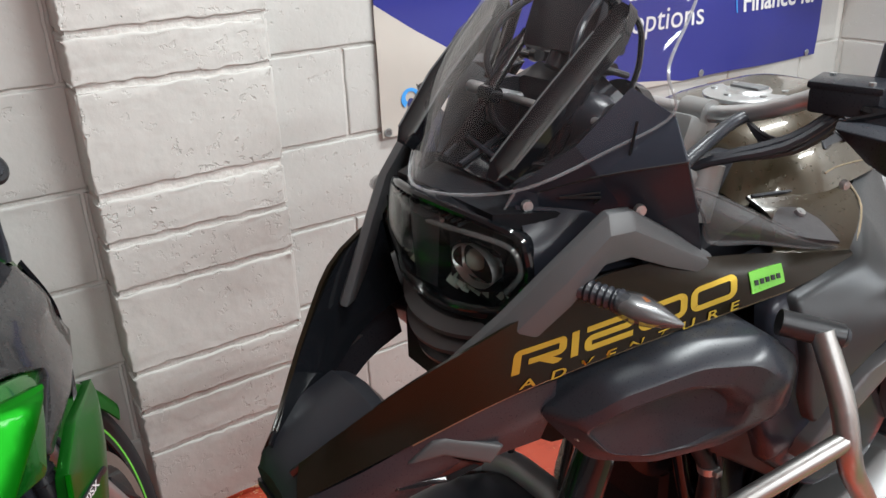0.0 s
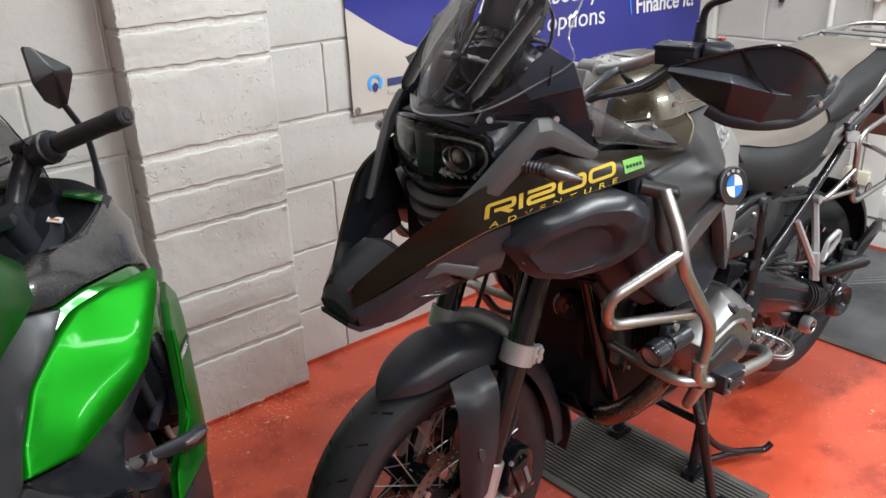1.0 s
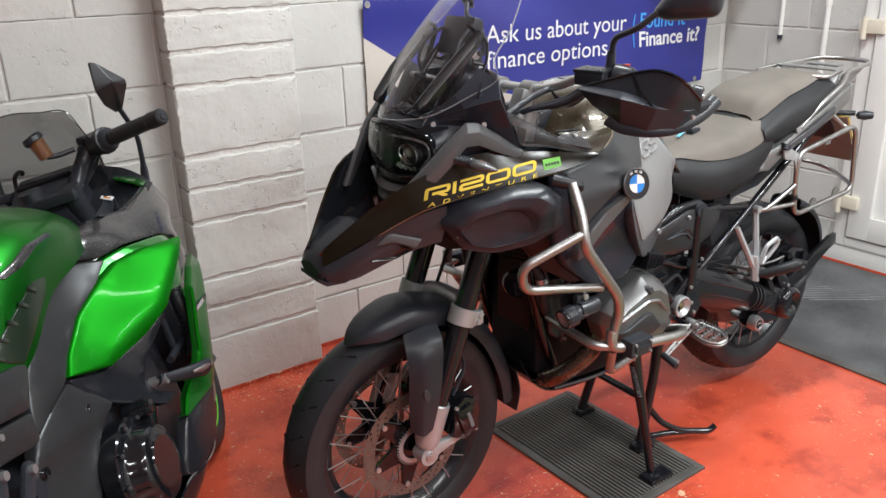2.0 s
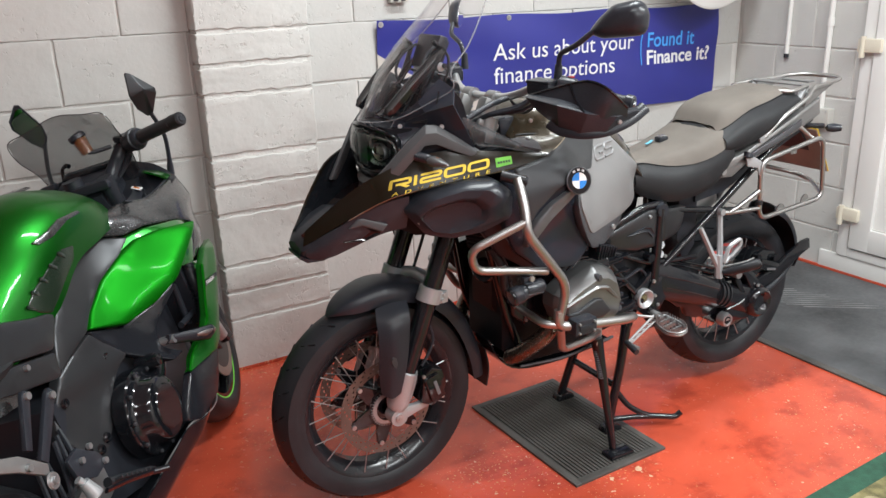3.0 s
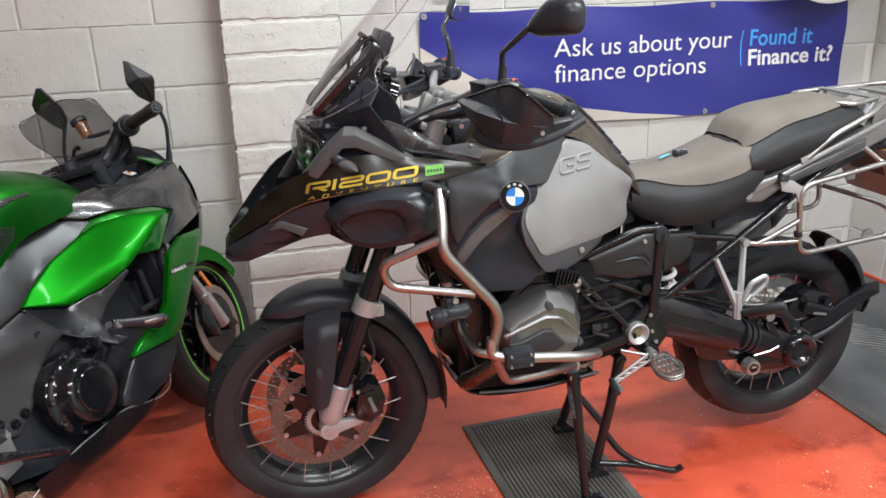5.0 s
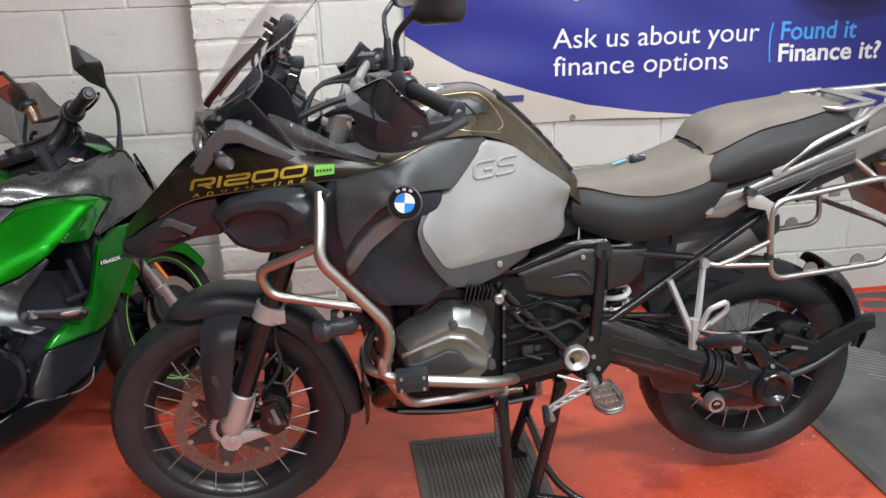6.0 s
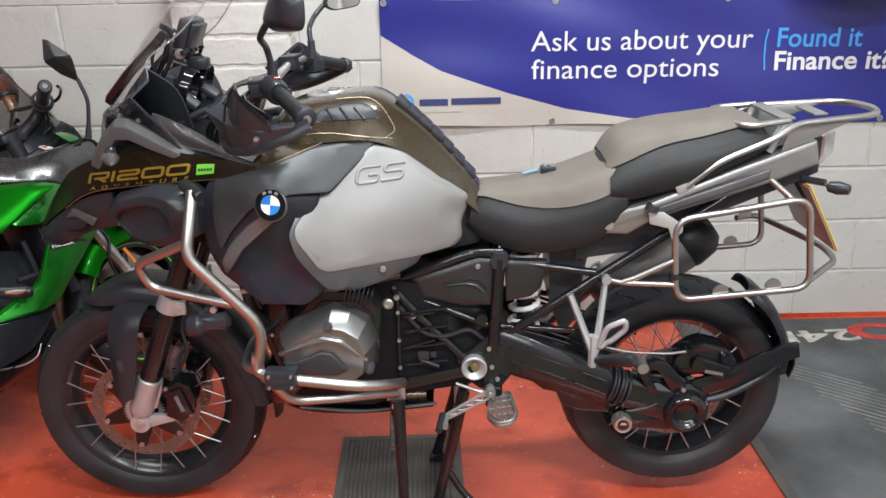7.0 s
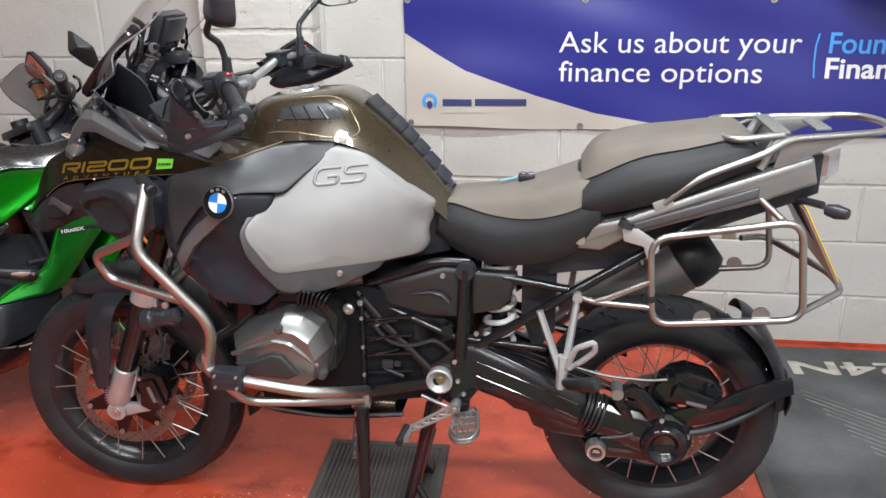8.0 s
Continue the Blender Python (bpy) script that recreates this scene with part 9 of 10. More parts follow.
pair("lower_cowl", lambda: skin([(0.561, 0.447), (0.402, 0.432), (0.350, 0.442), (0.419, 0.368), (0.473, 0.330), (0.585, 0.310), (0.640, 0.335), (0.625, 0.370)], lambda x, z: GB(x, z) - 0.10 * max(0, 0.44 - z), 0.016, 0.012, 0.006, 0.005, 0.022, -0.004), "panel_black", "black lower cowl")
# bright alloy rod added for the reflection along the cowl's edge
pair("belly_edge", lambda: sweep(fillet([(0.430, 0.258, 0.335), (0.455, 0.262, 0.300), (0.500, 0.258, 0.292), (0.551, 0.255, 0.302), (0.640, 0.250, 0.328), (0.814, 0.245, 0.322), (0.93, 0.235, 0.302), (0.98, 0.228, 0.285), (1.03, 0.220, 0.265)], 0.02), 0.0034, 8, squash=0.6), "alloy", "edge of the belly cowl, its reflection added as a pale rod")
pair("belly_side", lambda: surf([[(0.440, 0.258, 0.330), (0.55, 0.254, 0.302), (0.665, 0.249, 0.330), (0.803, 0.244, 0.320), (0.98, 0.238, 0.312)], [(0.44, 0.235, 0.30), (0.55, 0.23, 0.265), (0.665, 0.225, 0.26), (0.803, 0.22, 0.25), (0.95, 0.21, 0.235)],
                                 [(0.45, 0.20, 0.27), (0.55, 0.195, 0.245), (0.665, 0.19, 0.235), (0.803, 0.185, 0.23), (0.95, 0.175, 0.225)]], -0.006), "gloss_black", "glossy dark belly cowl")
Q("belly_pan", loft([[V(x, y, z) for y, z in ((-hw, lo + 0.03), (-hw * 0.7, lo), (hw * 0.7, lo), (hw, lo + 0.03))] for x, hw, lo in ((0.33, 0.22, 0.32), (0.45, 0.22, 0.25), (0.70, 0.20, 0.23), (0.96, 0.17, 0.235))]), "gloss_black")

# ---- engine, frame and running gear ----
Q("engine_block", rounded(loft([[V(x, y, z) for y, z in ((-hw, lo), (-hw, hi), (hw, hi), (hw, lo))] for x, hw, lo, hi in ((0.32, 0.17, 0.30, 0.62), (0.50, 0.165, 0.25, 0.68), (0.75, 0.145, 0.25, 0.66), (0.95, 0.12, 0.30, 0.60))]), 0.015), "matt_black", "black inline engine")
CLUTCH = (0.706, 0.192, 0.428)
cover = Q("clutch_cover", moved(lathe([(0.0001, 0.058), (0.066, 0.060), (0.074, 0.056), (0.079, 0.048), (0.083, 0.022), (0.090, 0.014), (0.104, 0.012), (0.107, 0.008), (0.107, -0.03), (0.0001, -0.03)], 48), pose(*CLUTCH) @ Matrix.Diagonal((1.14, 1.0, 1.14, 1))), "gloss_black", "round black clutch cover")
part("cover_face", moved(lathe([(0.0001, 0.064), (0.052, 0.064), (0.055, 0.061), (0.055, 0.05)], 40, False), pose(*CLUTCH) @ Matrix.Diagonal((1.14, 1.0, 1.14, 1))), "gloss_black", cover)
for i in range(10):
    a = 2 * math.pi * (i + 0.3) / 10
    x, z = CLUTCH[0] + 0.1125 * math.cos(a), CLUTCH[2] + 0.1125 * math.sin(a)
    part("bolt_boss", rod((x, 0.185, z), (x, 0.210, z), 0.0095, 0.008, 12), "gloss_black", cover)
    part("cover_bolt", rod((x, 0.209, z), (x, 0.2145, z), 0.0052, 0.0048, 6), "trim_grey", cover)
part("cover_boss", rod((0.628, 0.18, 0.535), (0.628, 0.232, 0.535), 0.026, 0.021, 18), "gloss_black", cover)
part("cover_lug", block((0.60, 0.20, 0.50), (0.07, 0.05, 0.05), 0.012, pose(0, 0, 0, 0, 35, 0)), "gloss_black", cover)
Q("oil_cap", moved(lathe([(0.0001, 0.012), (0.016, 0.010), (0.018, 0.0)], 16, False), pose(0.628, 0.233, 0.535)), "gloss_black")
pair("radiator", lambda: slab([(0.23, 0.45), (0.27, 0.45), (0.31, 0.72), (0.27, 0.72)], 0.02, 0.245, 0.006), "matt_black")
pair("radiator_hose", lambda: sweep(spline([(0.24, 0.245, 0.72), (0.275, 0.262, 0.64), (0.28, 0.262, 0.56), (0.32, 0.25, 0.50)]), 0.018, 10), "rubber")
for i in range(9):
    pair("hose_rib", lambda: moved(lathe([(0.017, -0.002), (0.021, -0.002), (0.021, 0.002), (0.017, 0.002)], 14), pose(0.262 + 0.0025 * i, 0.258, 0.69 - 0.016 * i, 90)), "rubber")
pair("vent_strut", lambda: joined(rod((0.34, 0.22, 0.52), (0.36, 0.235, 0.66), 0.010), rod((0.30, 0.23, 0.54), (0.42, 0.235, 0.545), 0.010)), "matt_black")
for s in (-1, 1):
    sl = Q("crash_slider", sweep([V(0.560, s * 0.250, 0.560), V(0.535, s * 0.262, 0.548), V(0.490, s * 0.305, 0.526), V(0.455, s * 0.325, 0.512), V(0.435, s * 0.325, 0.506)], [0.016, 0.017, 0.022, 0.026, 0.016], 12, squash=0.6), "black_plastic", "black crash slider with a grey insert")
    part("insert", sweep([V(0.505, s * 0.312, 0.530), V(0.482, s * 0.328, 0.522), V(0.448, s * 0.340, 0.512)], [0.006, 0.013, 0.008], 8, squash=0.5), "alloy", sl)
    part("slider_bolt", rod((0.550, s * 0.225, 0.554), (0.550, s * 0.268, 0.554), 0.013, None, 12), "bolt", sl)
Q("swingarm", joined(*[loft([[V(0.92, y - 0.02, 0.34), V(0.92, y - 0.02, 0.44), V(0.92, y + 0.02, 0.44), V(0.92, y + 0.02, 0.34)], [V(1.33, y - 0.02, 0.27), V(1.33, y - 0.02, 0.34), V(1.33, y + 0.02, 0.34), V(1.33, y + 0.02, 0.27)]]) for y in (-0.13, 0.13)]), "alloy")
pair("silencer", lambda: sweep([V(1.03, 0.185, 0.325), V(1.06, 0.195, 0.335), V(1.12, 0.205, 0.355), V(1.40, 0.215, 0.440), V(1.44, 0.216, 0.452)], [0.03, 0.052, 0.064, 0.062, 0.045], 20), "pipe_brown", "steel exhaust silencer")
for k in range(4):
    pair("silencer_ring", lambda: sweep([V(1.075 + 0.022 * k, 0.199 + 0.002 * k, 0.340 + 0.0070 * k), V(1.083 + 0.022 * k, 0.200 + 0.002 * k, 0.3425 + 0.0070 * k)], 0.058 + 0.004 * min(k, 2), 20), "stainless")
Q("collector", sweep(fillet([(0.33, 0.0, 0.30), (0.45, 0.0, 0.23), (0.85, 0.0, 0.235), (0.99, 0.19, 0.255)], 0.06), 0.04, 12), "pipe_brown")
def strap(a, b, w, y, t=0.012):
    a, b = V(a[0], 0, a[1]), V(b[0], 0, b[1])
    d = (b - a).normalized()
    n = V(-d.z, 0, d.x) * w
    o = [a - n * 0.6 - d * w, a + n * 0.6 - d * w, a + n, b + n * 0.8, b - n * 0.8, a - n]
    return slab([(q.x, q.z) for q in o], y, y + t, 0.003)


for a, b, w in (((1.082, 0.696), (1.150, 0.600), 0.013), ((1.009, 0.657), (1.125, 0.555), 0.016)):
    pair("peg_hanger", lambda: strap(a, b, w, 0.168), "black_plastic", "dark hanger strap")
    pair("hanger_bolt", lambda: rod((a[0], 0.176, a[1]), (a[0], 0.188, a[1]), 0.009, None, 10), "bolt")
pair("heel_plate", lambda: slab([(1.139, 0.556), (1.150, 0.532), (1.225, 0.592), (1.30, 0.64), (1.29, 0.665), (1.204, 0.619)], 0.185, 0.196, 0.004), "tail_alloy", "bare alloy heel plate")
pair("pivot_washer", lambda: moved(lathe([(0.0001, 0.010), (0.008, 0.010), (0.009, 0.004), (0.018, 0.004), (0.020, 0.0), (0.0001, 0.0)], 24), pose(1.155, 0.198, 0.521)), "bolt", "pale washer and bolt")
pair("foot_peg", lambda: joined(rod((1.010, 0.205, 0.408), (0.865, 0.225, 0.335), 0.013, 0.012, 10), *[rod((1.000 - 0.016 * i, 0.215 + 0.002 * i, 0.403 - 0.0082 * i), (0.994 - 0.016 * i, 0.236 + 0.002 * i, 0.407 - 0.0082 * i), 0.0045, None, 6) for i in range(8)]), "rubber", "black ribbed rubber foot peg")
pair("ball_joint", lambda: joined(rod((1.082, 0.205, 0.462), (1.074, 0.212, 0.420), 0.013, 0.019, 14), rod((1.09, 0.20, 0.475), (1.08, 0.205, 0.455), 0.009)), "cast_alloy", "pale linkage joint")
pair("linkage_plate", lambda: slab([(0.960, 0.470), (1.02, 0.520), (1.07, 0.515), (1.06, 0.455), (1.00, 0.425), (0.94, 0.430)], 0.172, 0.184, 0.004), "black_plastic")
pair("seat_panel", lambda: skin([(0.815, 0.795), (0.90, 0.815), (1.00, 0.850), (1.20, 0.800), (1.10, 0.755), (1.045, 0.765), (0.890, 0.722), (0.870, 0.740)], lambda x, z: 0.158 - 0.1 * max(0, z - 0.76), 0.03, 0.012, 0.007, 0.006, 0.03), "satin_grey", "satin grey panel under the seat")
pair("lower_panel", lambda: skin([(0.888, 0.716), (1.045, 0.758), (1.10, 0.750), (1.16, 0.735), (1.08, 0.705), (0.925, 0.662), (0.905, 0.660)], lambda x, z: 0.156, 0.03, 0.010, 0.006, 0.005, 0.03), "satin_grey")
pair("panel_bolt", lambda: rod((1.01, 0.15, 0.735), (1.01, 0.165, 0.735), 0.007, None, 10), "bolt")
Q("brake_pedal", joined(sweep(fillet([(1.088, 0.25, 0.430), (1.02, 0.262, 0.405), (0.92, 0.268, 0.360)], 0.03), 0.008, 8, squash=0.6), rod((0.925, 0.262, 0.362), (0.905, 0.300, 0.352), 0.008)), "frame_black", "black brake pedal")
for p in ((0.985, 0.185, 0.50), (1.03, 0.185, 0.49), (0.955, 0.185, 0.44), (1.20, 0.197, 0.585)):
    Q("bolt", rod(p, (p[0], p[1] + 0.008, p[2]), 0.008, None, 10), "bolt")
Q("side_stand", sweep([V(0.62, -0.17, 0.26), V(0.68, -0.235, 0.13), V(0.74, -0.285, 0.058)], [0.016, 0.014, 0.012], 10), "frame_black", "black side stand")
Q("stand_foot", block((0.745, -0.292, 0.062), (0.09, 0.04, 0.010), 0.003, pose(0, 0, 0, -10, 0, 0)), "frame_black")
for k in range(6):
    Q("loom", sweep(spline([(0.96 + 0.03 * k, 0.12 + 0.01 * (k % 3), 0.55), (1.0 + 0.03 * k, 0.15, 0.48 - 0.02 * k), (1.05 + 0.02 * k, 0.14, 0.42), (1.16, 0.12, 0.40 + 0.02 * k)]), 0.006, 6), "matt_black")

# ---- cockpit ----
Q("dash", rounded(loft([[V(x, y, z) for y, z in ((-hw, lo), (-hw * 0.8, hi), (hw * 0.8, hi), (hw, lo))] for x, hw, lo, hi in ((-0.08, 0.10, 0.80, 0.93), (0.05, 0.165, 0.85, 0.965), (0.17, 0.175, 0.86, 0.93), (0.30, 0.12, 0.83, 0.88))]), 0.01), "matt_black", "black dashboard shroud")
Q("display", block((0.095, 0, 1.0), (0.02, 0.16, 0.09), 0.006, pose(0, 0, 0, 0, 35, 0)), "gloss_black")
part_lab = Q("warning_label", block((0.123, 0.142, 0.9375), (0.034, 0.003, 0.030), 0, pose(0, 0, 0, 58, 0, 10)), "white", "tiny orange and white warning label")
part("label_mark", block((0.129, 0.1435, 0.9385), (0.012, 0.003, 0.018), 0, pose(0, 0, 0, 58, 0, 10)), "amber", part_lab)
SCREEN = [[(0.07, 0.150, 0.985), (-0.01, 0.09, 0.965), (-0.04, 0, 0.96)], [(0.095, 0.162, 1.065), (0.045, 0.11, 1.065), (0.015, 0, 1.07)], [(0.150, 0.172, 1.130), (0.115, 0.11, 1.150), (0.085, 0, 1.165)], [(0.175, 0.163, 1.190), (0.165, 0.10, 1.205), (0.150, 0, 1.225)]]
rows = [r[:2] + [r[2]] + [(x, -y, z) for x, y, z in r[1::-1]] for r in SCREEN]
gs = Q("windscreen", surf(rows, 0.003, 5), "smoke", "smoked windscreen")
part("rim", sweep(spline([r[0] for r in rows] + rows[3][1:4] + [r[4] for r in rows[::-1]]), 0.0016, 6), "gloss_black", gs)
Q("top_yoke", joined(block((0.20, 0, 0.99), (0.09, 0.24, 0.03), 0.01), rod((0.17, 0.10, 0.80), (0.21, 0.10, 1.01), 0.026), rod((0.17, -0.10, 0.80), (0.21, -0.10, 1.01), 0.026), rod((0.21, 0, 0.98), (0.215, 0, 1.03), 0.03)), "matt_black")
def bar(side, a, b, sleeve=True):
    """Half of the handlebar from the clamp at a to its end at b, turned with the steering."""
    a, b = V(*a), V(*b)
    d = (b - a).normalized()
    L = (b - a).length
    at = lambda k: a + d * (L * k)
    Q("bar_riser", sweep(fillet([(0.19, side * 0.09, 0.98), a + V(0.03, 0, -0.03), a + d * 0.03], 0.02), 0.021, 12), "matt_black")
    Q("handlebar", rod(a, b, 0.014), "gloss_black")
    Q("grip", sweep([at(0.44), at(0.45), at(0.93), at(0.94)], [0.017, 0.021, 0.020, 0.017], 16), "rubber", "black rubber grip")
    Q("bar_weight", sweep([at(0.95), at(1.085), at(1.10)], [0.022, 0.0215, 0.017], 16), "rubber")
    Q("bar_cap", sweep([at(1.10), at(1.11)], [0.011, 0.009], 12), "black_plastic")
    Q("switch_box", rounded(sweep([at(0.18), at(0.21), at(0.40), at(0.43)], [0.026, 0.032, 0.032, 0.025], 12), 0), "black_plastic")
    Q("switch_collar", sweep([at(0.30), at(0.31), at(0.36), at(0.37)], [0.030, 0.036, 0.036, 0.031], 20), "matt_black")
    Q("switch", block(at(0.30) + V(0.026, 0, 0.006), (0.012, 0.02, 0.012), 0.003), "grey_plastic")
    Q("master_cylinder", joined(rod(at(0.02) + V(-0.02, 0, 0.02), at(0.25) + V(-0.02, 0, 0.02), 0.014), block(at(0.1) + V(-0.015, 0, 0.022), (0.03, 0.05, 0.022), 0.006)), "black_plastic")
    Q("lever", sweep(spline([at(0.2) + V(-0.02, 0, -0.005), at(0.45) + V(-0.055, 0, -0.004), at(0.8) + V(-0.060, 0, 0), at(1.0) + V(-0.045, 0, 0)]), 0.0055, 8), "gloss_black")
    for k in range(3):
        Q("cable", sweep(spline([at(0.2) + V(0, 0, -0.02), V(0.09 - 0.02 * k, side * 0.12, 1.02), V(0.11, side * 0.07, 0.96), V(0.14, side * 0.03, 0.88)]), 0.005, 6), "matt_black")


bar(1, (0.072, 0.112, 1.073), (0.201, 0.380, 1.102))
bar(-1, (0.150, -0.100, 1.000), (0.060, -0.360, 0.975))
pot = Q("fluid_pot", joined(sweep([V(0.131, 0.045, 1.088), V(0.131, 0.036, 1.138)], [0.019, 0.022], 20)), "pot", "brown fluid pot with a black lid")
part("lid", sweep([V(0.131, 0.036, 1.136), V(0.131, 0.034, 1.139), V(0.131, 0.032, 1.152), V(0.131, 0.031, 1.155)], [0.022, 0.028, 0.027, 0.022], 20), "black_plastic", pot)
part("pot_stay", sweep(spline([(0.131, 0.045, 1.090), (0.12, 0.07, 1.085), (0.10, 0.11, 1.085)]), 0.007, 8), "black_plastic", pot)
Q("yoke_shroud", rounded(loft([[V(x, y, z) for y, z in ((-w, lo), (-w * 0.8, hi), (w * 0.8, hi), (w, lo))] for x, w, lo, hi in ((0.03, 0.07, 0.93, 1.035), (0.08, 0.10, 0.92, 1.045), (0.16, 0.105, 0.91, 1.01), (0.22, 0.09, 0.90, 0.96))]), 0.012), "black_plastic", "black shroud over the steering head")
Q("screen_lever", sweep(spline([(0.09, -0.105, 0.985), (0.08, -0.100, 1.02), (0.065, -0.098, 1.055), (0.06, -0.085, 1.068), (0.065, -0.070, 1.064)]), [0.006] * 13 + [0.008] * 8, 8), "gloss_black")
Q("inner_cowl", surf([[(0.07, -0.13, 1.00), (-0.01, 0.02, 1.03), (0.02, 0.150, 1.000), (0.03, 0.205, 0.968), (0.045, 0.246, 0.925)],
                      [(0.13, -0.13, 0.95), (0.08, 0.03, 0.955), (0.119, 0.132, 0.918), (0.120, 0.195, 0.914), (0.125, 0.238, 0.905)],
                      [(0.25, -0.10, 0.89), (0.25, 0.05, 0.890), (0.25, 0.145, 0.885), (0.22, 0.205, 0.890), (0.205, 0.235, 0.885)]], 0.004), "panel_black", "black inner cowl round the steering head")


def mirror(ring, facing, arm, shell=None):
    """Diamond-shaped mirror head on its arm; the glass looks to the rear, or a ridged shell is turned out."""
    ring, n = [V(*q) for q in ring], V(*facing).normalized()
    mid = sum(ring, V(0, 0, 0)) / len(ring)

    def at(k, d):
        return [mid + (q - mid) * k + n * d for q in ring]
    if shell is None:
        h = Q("mirror_head", rounded(loft([at(0.90, -0.002), at(0.97, 0.003), at(1.0, -0.004), at(0.96, -0.018), at(0.6, -0.045)]), 0.003), "black_plastic", "black diamond-shaped mirror")
        part("glass", loft([at(0.84, 0.0), at(0.84, 0.0045)]), "mirror", h)
    else:
        bm = bmesh.new()
        rim, back = [bm.verts.new(q) for q in ring], [bm.verts.new(q) for q in at(0.97, -0.012)]
        top = [bm.verts.new(V(*q)) for q in shell]
        m = len(rim)
        for i in range(m):
            j = (i + 1) % m
            bm.faces.new((rim[i], rim[j], back[j], back[i]))
            a, b = (min(top, key=lambda q: (q.co - w.co).length) for w in (rim[i], rim[j]))
            bm.faces.new((rim[j], rim[i], a) if a is b else (rim[j], rim[i], a, b))
        bm.faces.new(back)
        bmesh.ops.recalc_face_normals(bm, faces=bm.faces)
        h = Q("mirror_head", rounded(bm, 0.002, 1, 12), "dark_body", "dark grey ridged mirror shell")
        h.data.set_sharp_from_angle(angle=radians(12))
    part("arm", sweep(fillet(arm, 0.03), [0.019, 0.017, 0.014, 0.012] + [0.011] * 12, 10, squash=0.6), "black_plastic", h)


mirror([(0.058, 0.230, 1.284), (0.050, 0.244, 1.276), (0.016, 0.288, 1.212), (0.010, 0.284, 1.196), (-0.022, 0.232, 1.136), (-0.030, 0.210, 1.132), (0.022, 0.208, 1.164), (0.072, 0.222, 1.206), (0.074, 0.224, 1.220)],
       (0.70, 0.70, 0.1), [(0.004, 0.214, 0.93), (-0.010, 0.226, 0.985), (-0.030, 0.236, 1.06), (-0.026, 0.222, 1.140)], [(0.060, 0.268, 1.216)])
mirror([(0.042, -0.166, 1.298), (0.035, -0.154, 1.295), (0.002, -0.129, 1.212), (-0.006, -0.133, 1.170), (-0.004, -0.156, 1.131), (0.016, -0.180, 1.164), (0.045, -0.207, 1.227), (0.050, -0.202, 1.254)],
       (0.87, 0.44, -0.21), [(0.060, -0.160, 0.92), (0.060, -0.158, 0.965), (0.050, -0.155, 1.06), (0.0, -0.152, 1.150)])

# ---- blockwork, piece by piece ----
random.seed(7)
BLOCK_MESHES = {}


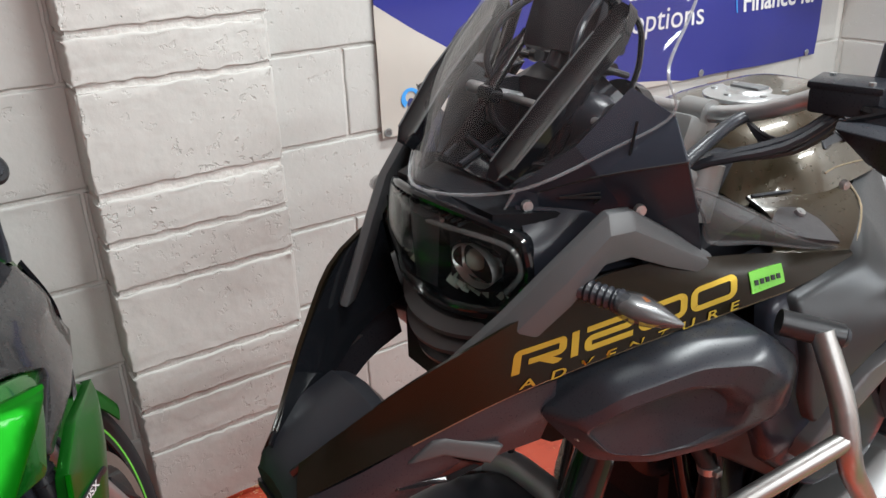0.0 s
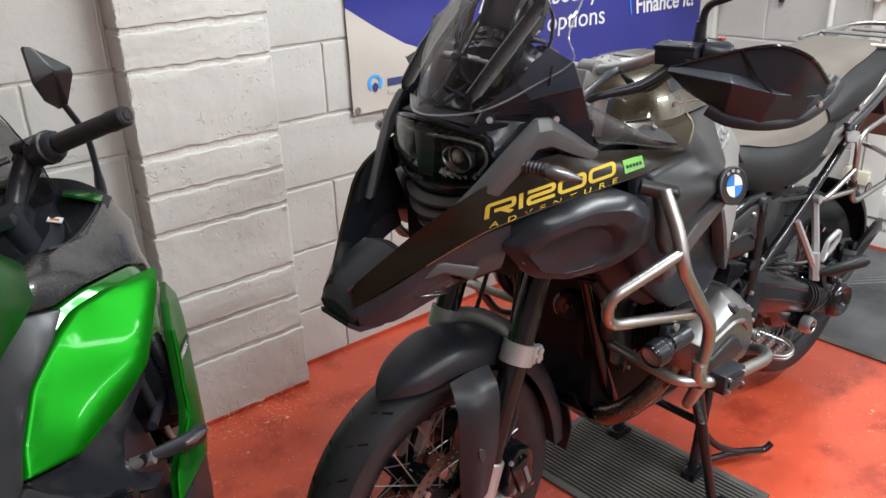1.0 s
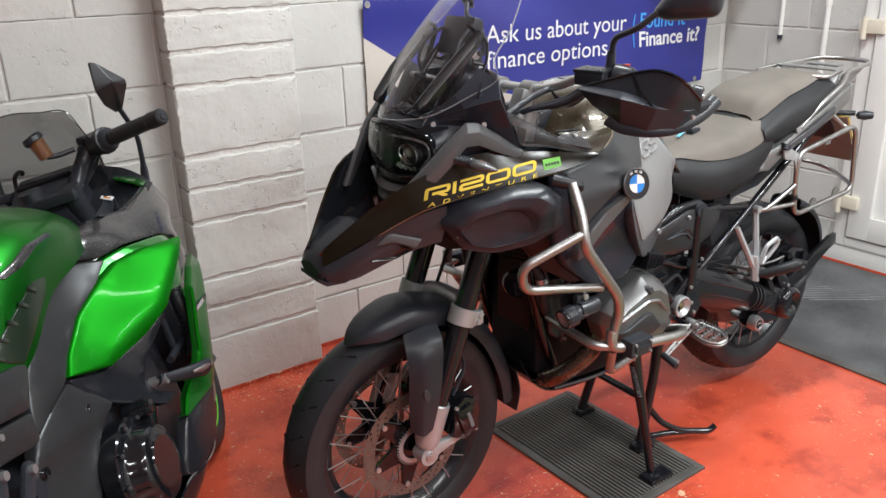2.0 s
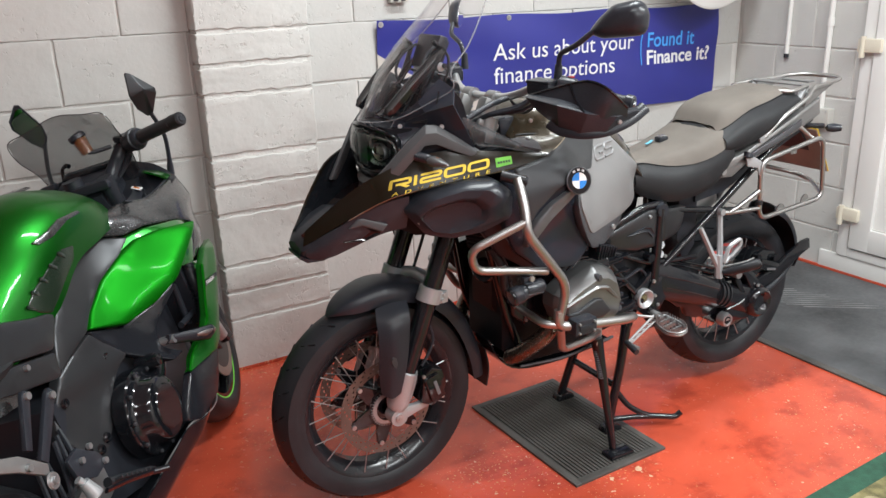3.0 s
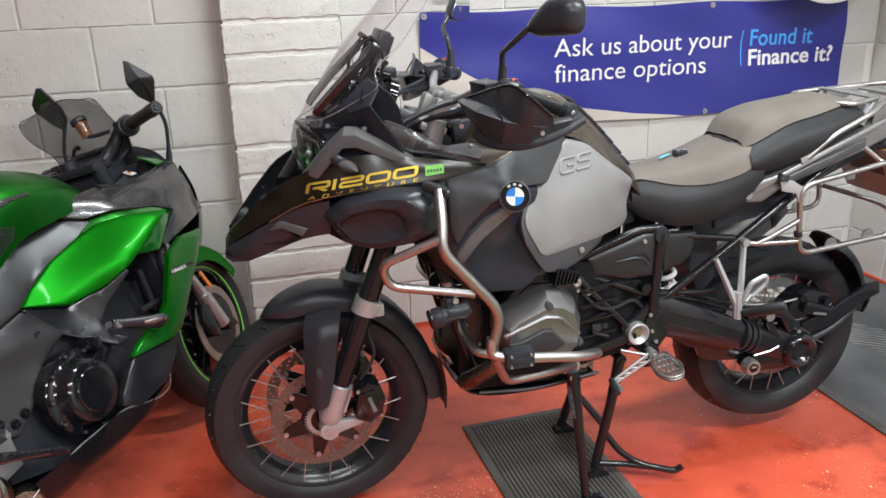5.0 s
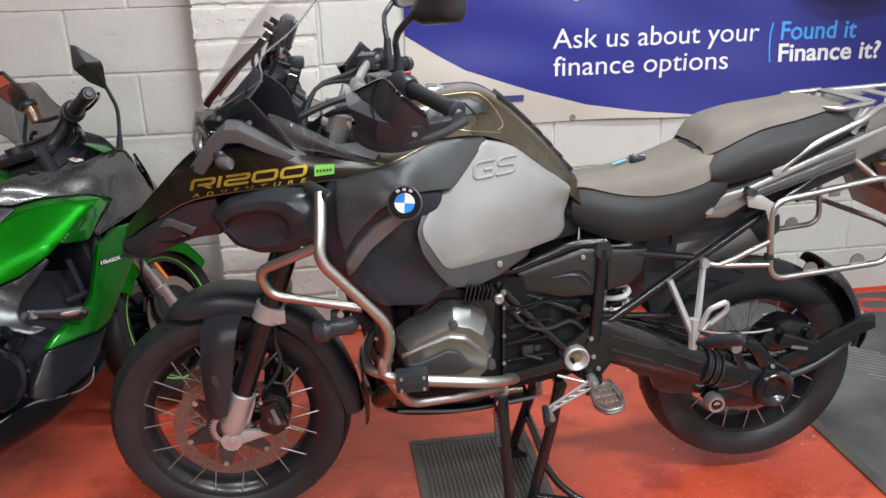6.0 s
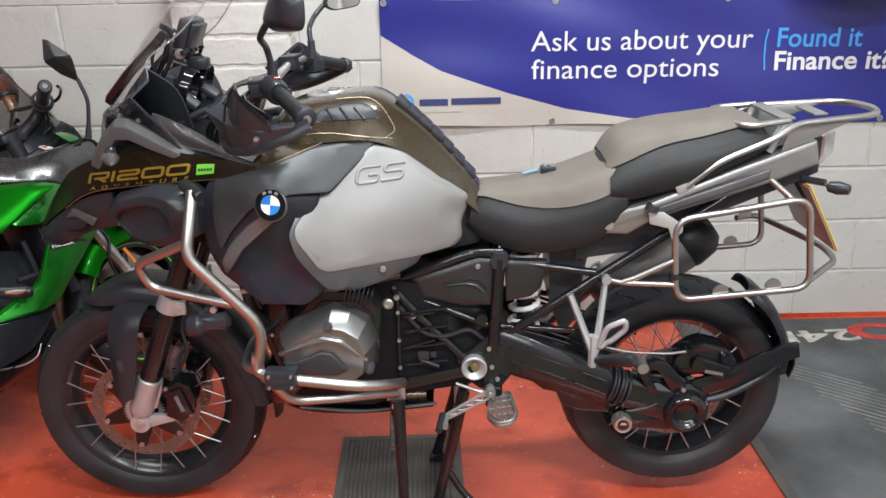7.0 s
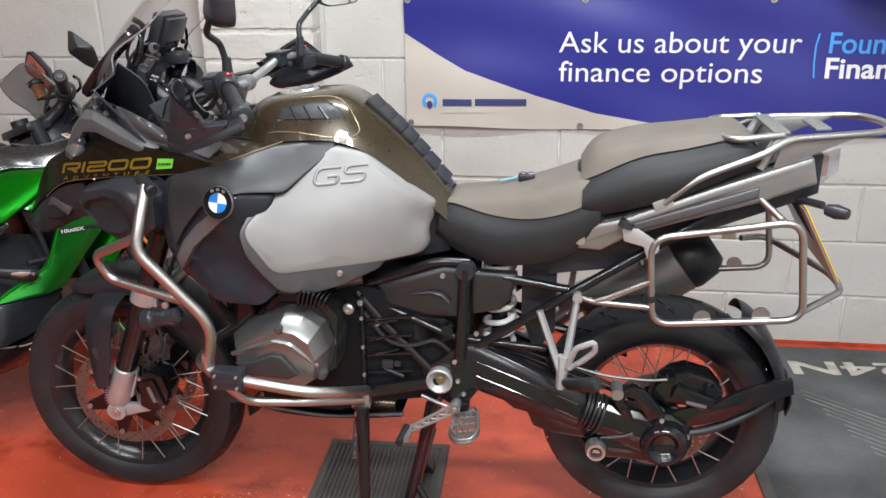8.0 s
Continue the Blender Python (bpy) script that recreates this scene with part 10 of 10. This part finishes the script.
def block_piece(w, h, wall, place, turn, material, depth=0.03, rough=0.0007, ragged=0.0012):
    """One painted block: soft worn edges, a slightly uneven face."""
    key = (round(w, 2), round(h, 2), material, random.randrange(3))
    if key not in BLOCK_MESHES:
        bm = bmesh.new()
        nx, nz, b = max(3, int(w / 0.02)), 9, 0.0036
        xs = [0, b * 0.4, b, b * 1.8] + [b + (w - 2 * b) * i / nx for i in range(1, nx)] + [w - b * 1.8, w - b, w - b * 0.4, w]
        zs = [0, b * 0.4, b, b * 1.8] + [b + (h - 2 * b) * i / nz for i in range(1, nz)] + [h - b * 1.8, h - b, h - b * 0.4, h]
        def drop(i, n):
            return (0.0050, 0.0010, 0.0)[min(i, n - 1 - i, 2)]
        # the edges wander a little, as struck joints under many coats of paint do
        ex, ez = [[random.uniform(-1, 1) * ragged for _ in range(max(len(xs), len(zs)))] for _ in "ab"], [[random.uniform(-1, 1) * ragged for _ in range(max(len(xs), len(zs)))] for _ in "ab"]
        g = [[bm.verts.new((x + (ex[i > 4][j] if i < 4 or i > len(xs) - 5 else random.uniform(-1, 1) * 0.002),
                            max(drop(i, len(xs)), drop(j, len(zs))) + random.uniform(-rough, rough),
                            z + (ez[j > 4][i] if j < 4 or j > len(zs) - 5 else random.uniform(-1, 1) * 0.002))) for j, z in enumerate(zs)] for i, x in enumerate(xs)]
        for i in range(len(xs) - 1):
            for j in range(len(zs) - 1):
                bm.faces.new((g[i][j], g[i + 1][j], g[i + 1][j + 1], g[i][j + 1]))
        rim = [e for e in bm.edges if e.is_boundary]
        ext = bmesh.ops.extrude_edge_only(bm, edges=rim)["geom"]
        for v in ext:
            if isinstance(v, bmesh.types.BMVert):
                v.co.y = depth
        ob = part("block", bm, material, wall, m=place @ pose(0, 0, 0, 0, 0, turn), angle=60)
        BLOCK_MESHES[key] = ob.data
        return ob
    ob = new("block", BLOCK_MESHES[key])
    ob.parent = wall
    ob.matrix_basis = place @ pose(0, 0, 0, 0, 0, turn)
    return ob


JOINT, MODULE = 0.0072, 0.4645
for c in range(len(COURSES) - 1):
    z0, z1 = COURSES[c] + (JOINT / 2 if c else 0.0), COURSES[c + 1] - JOINT / 2
    first = (1.64 if c % 2 == 0 else 0.4805)
    start = first + math.floor((-2.39 - first) / MODULE) * MODULE
    for k in range(17):
        a, b = max(start + k * MODULE, -2.39) + JOINT / 2, min(start + (k + 1) * MODULE, SIDE_X) - JOINT / 2
        if b - a > 0.05:
            block_piece(b - a, z1 - z0, wall_north, pose(a, WALL_Y, z0), 0, "block_paint")
    # side wall: from the corner to the door, then beyond the door
    first = 2.27 if c % 2 == 0 else 2.05
    for lo, hi in ((DOOR_Y1 + 0.002, WALL_Y), (-1.2, DOOR_Y0 - 0.002)):
        y = first + math.floor((lo - first) / MODULE) * MODULE
        while y < hi:
            a, b = max(y, lo) + JOINT / 2, min(y + MODULE, hi) - JOINT / 2
            if b - a > 0.03:
                block_piece(b - a, z1 - z0, wall_east, pose(SIDE_X, b, z0), -90, "block_paint")
            y += MODULE
PILLAR = [0.0, 0.230, 0.352, 0.463, 0.678, 0.797, 0.915, 1.150, 1.264, 1.385, 1.612, 1.842, 2.072, 2.302, 2.532, 2.762, 2.992, 3.2]
for a, b in zip(PILLAR, PILLAR[1:]):
    z0, h = a + JOINT, b - a - 2 * JOINT
    block_piece(PX1 - PX0 + random.uniform(-0.006, 0.004), h, pillar, pose(PX0 + random.uniform(-0.003, 0.003), PY, z0), 0, "pillar_paint", 0.05, 0.0012, 0.0028)
    d = WALL_Y - PY - 0.003
    block_piece(d, h, pillar, pose(PX1, PY + 0.003, z0), 90, "pillar_paint", 0.05)
    block_piece(d, h, pillar, pose(PX0, PY + 0.003 + d, z0), -90, "pillar_paint", 0.05)
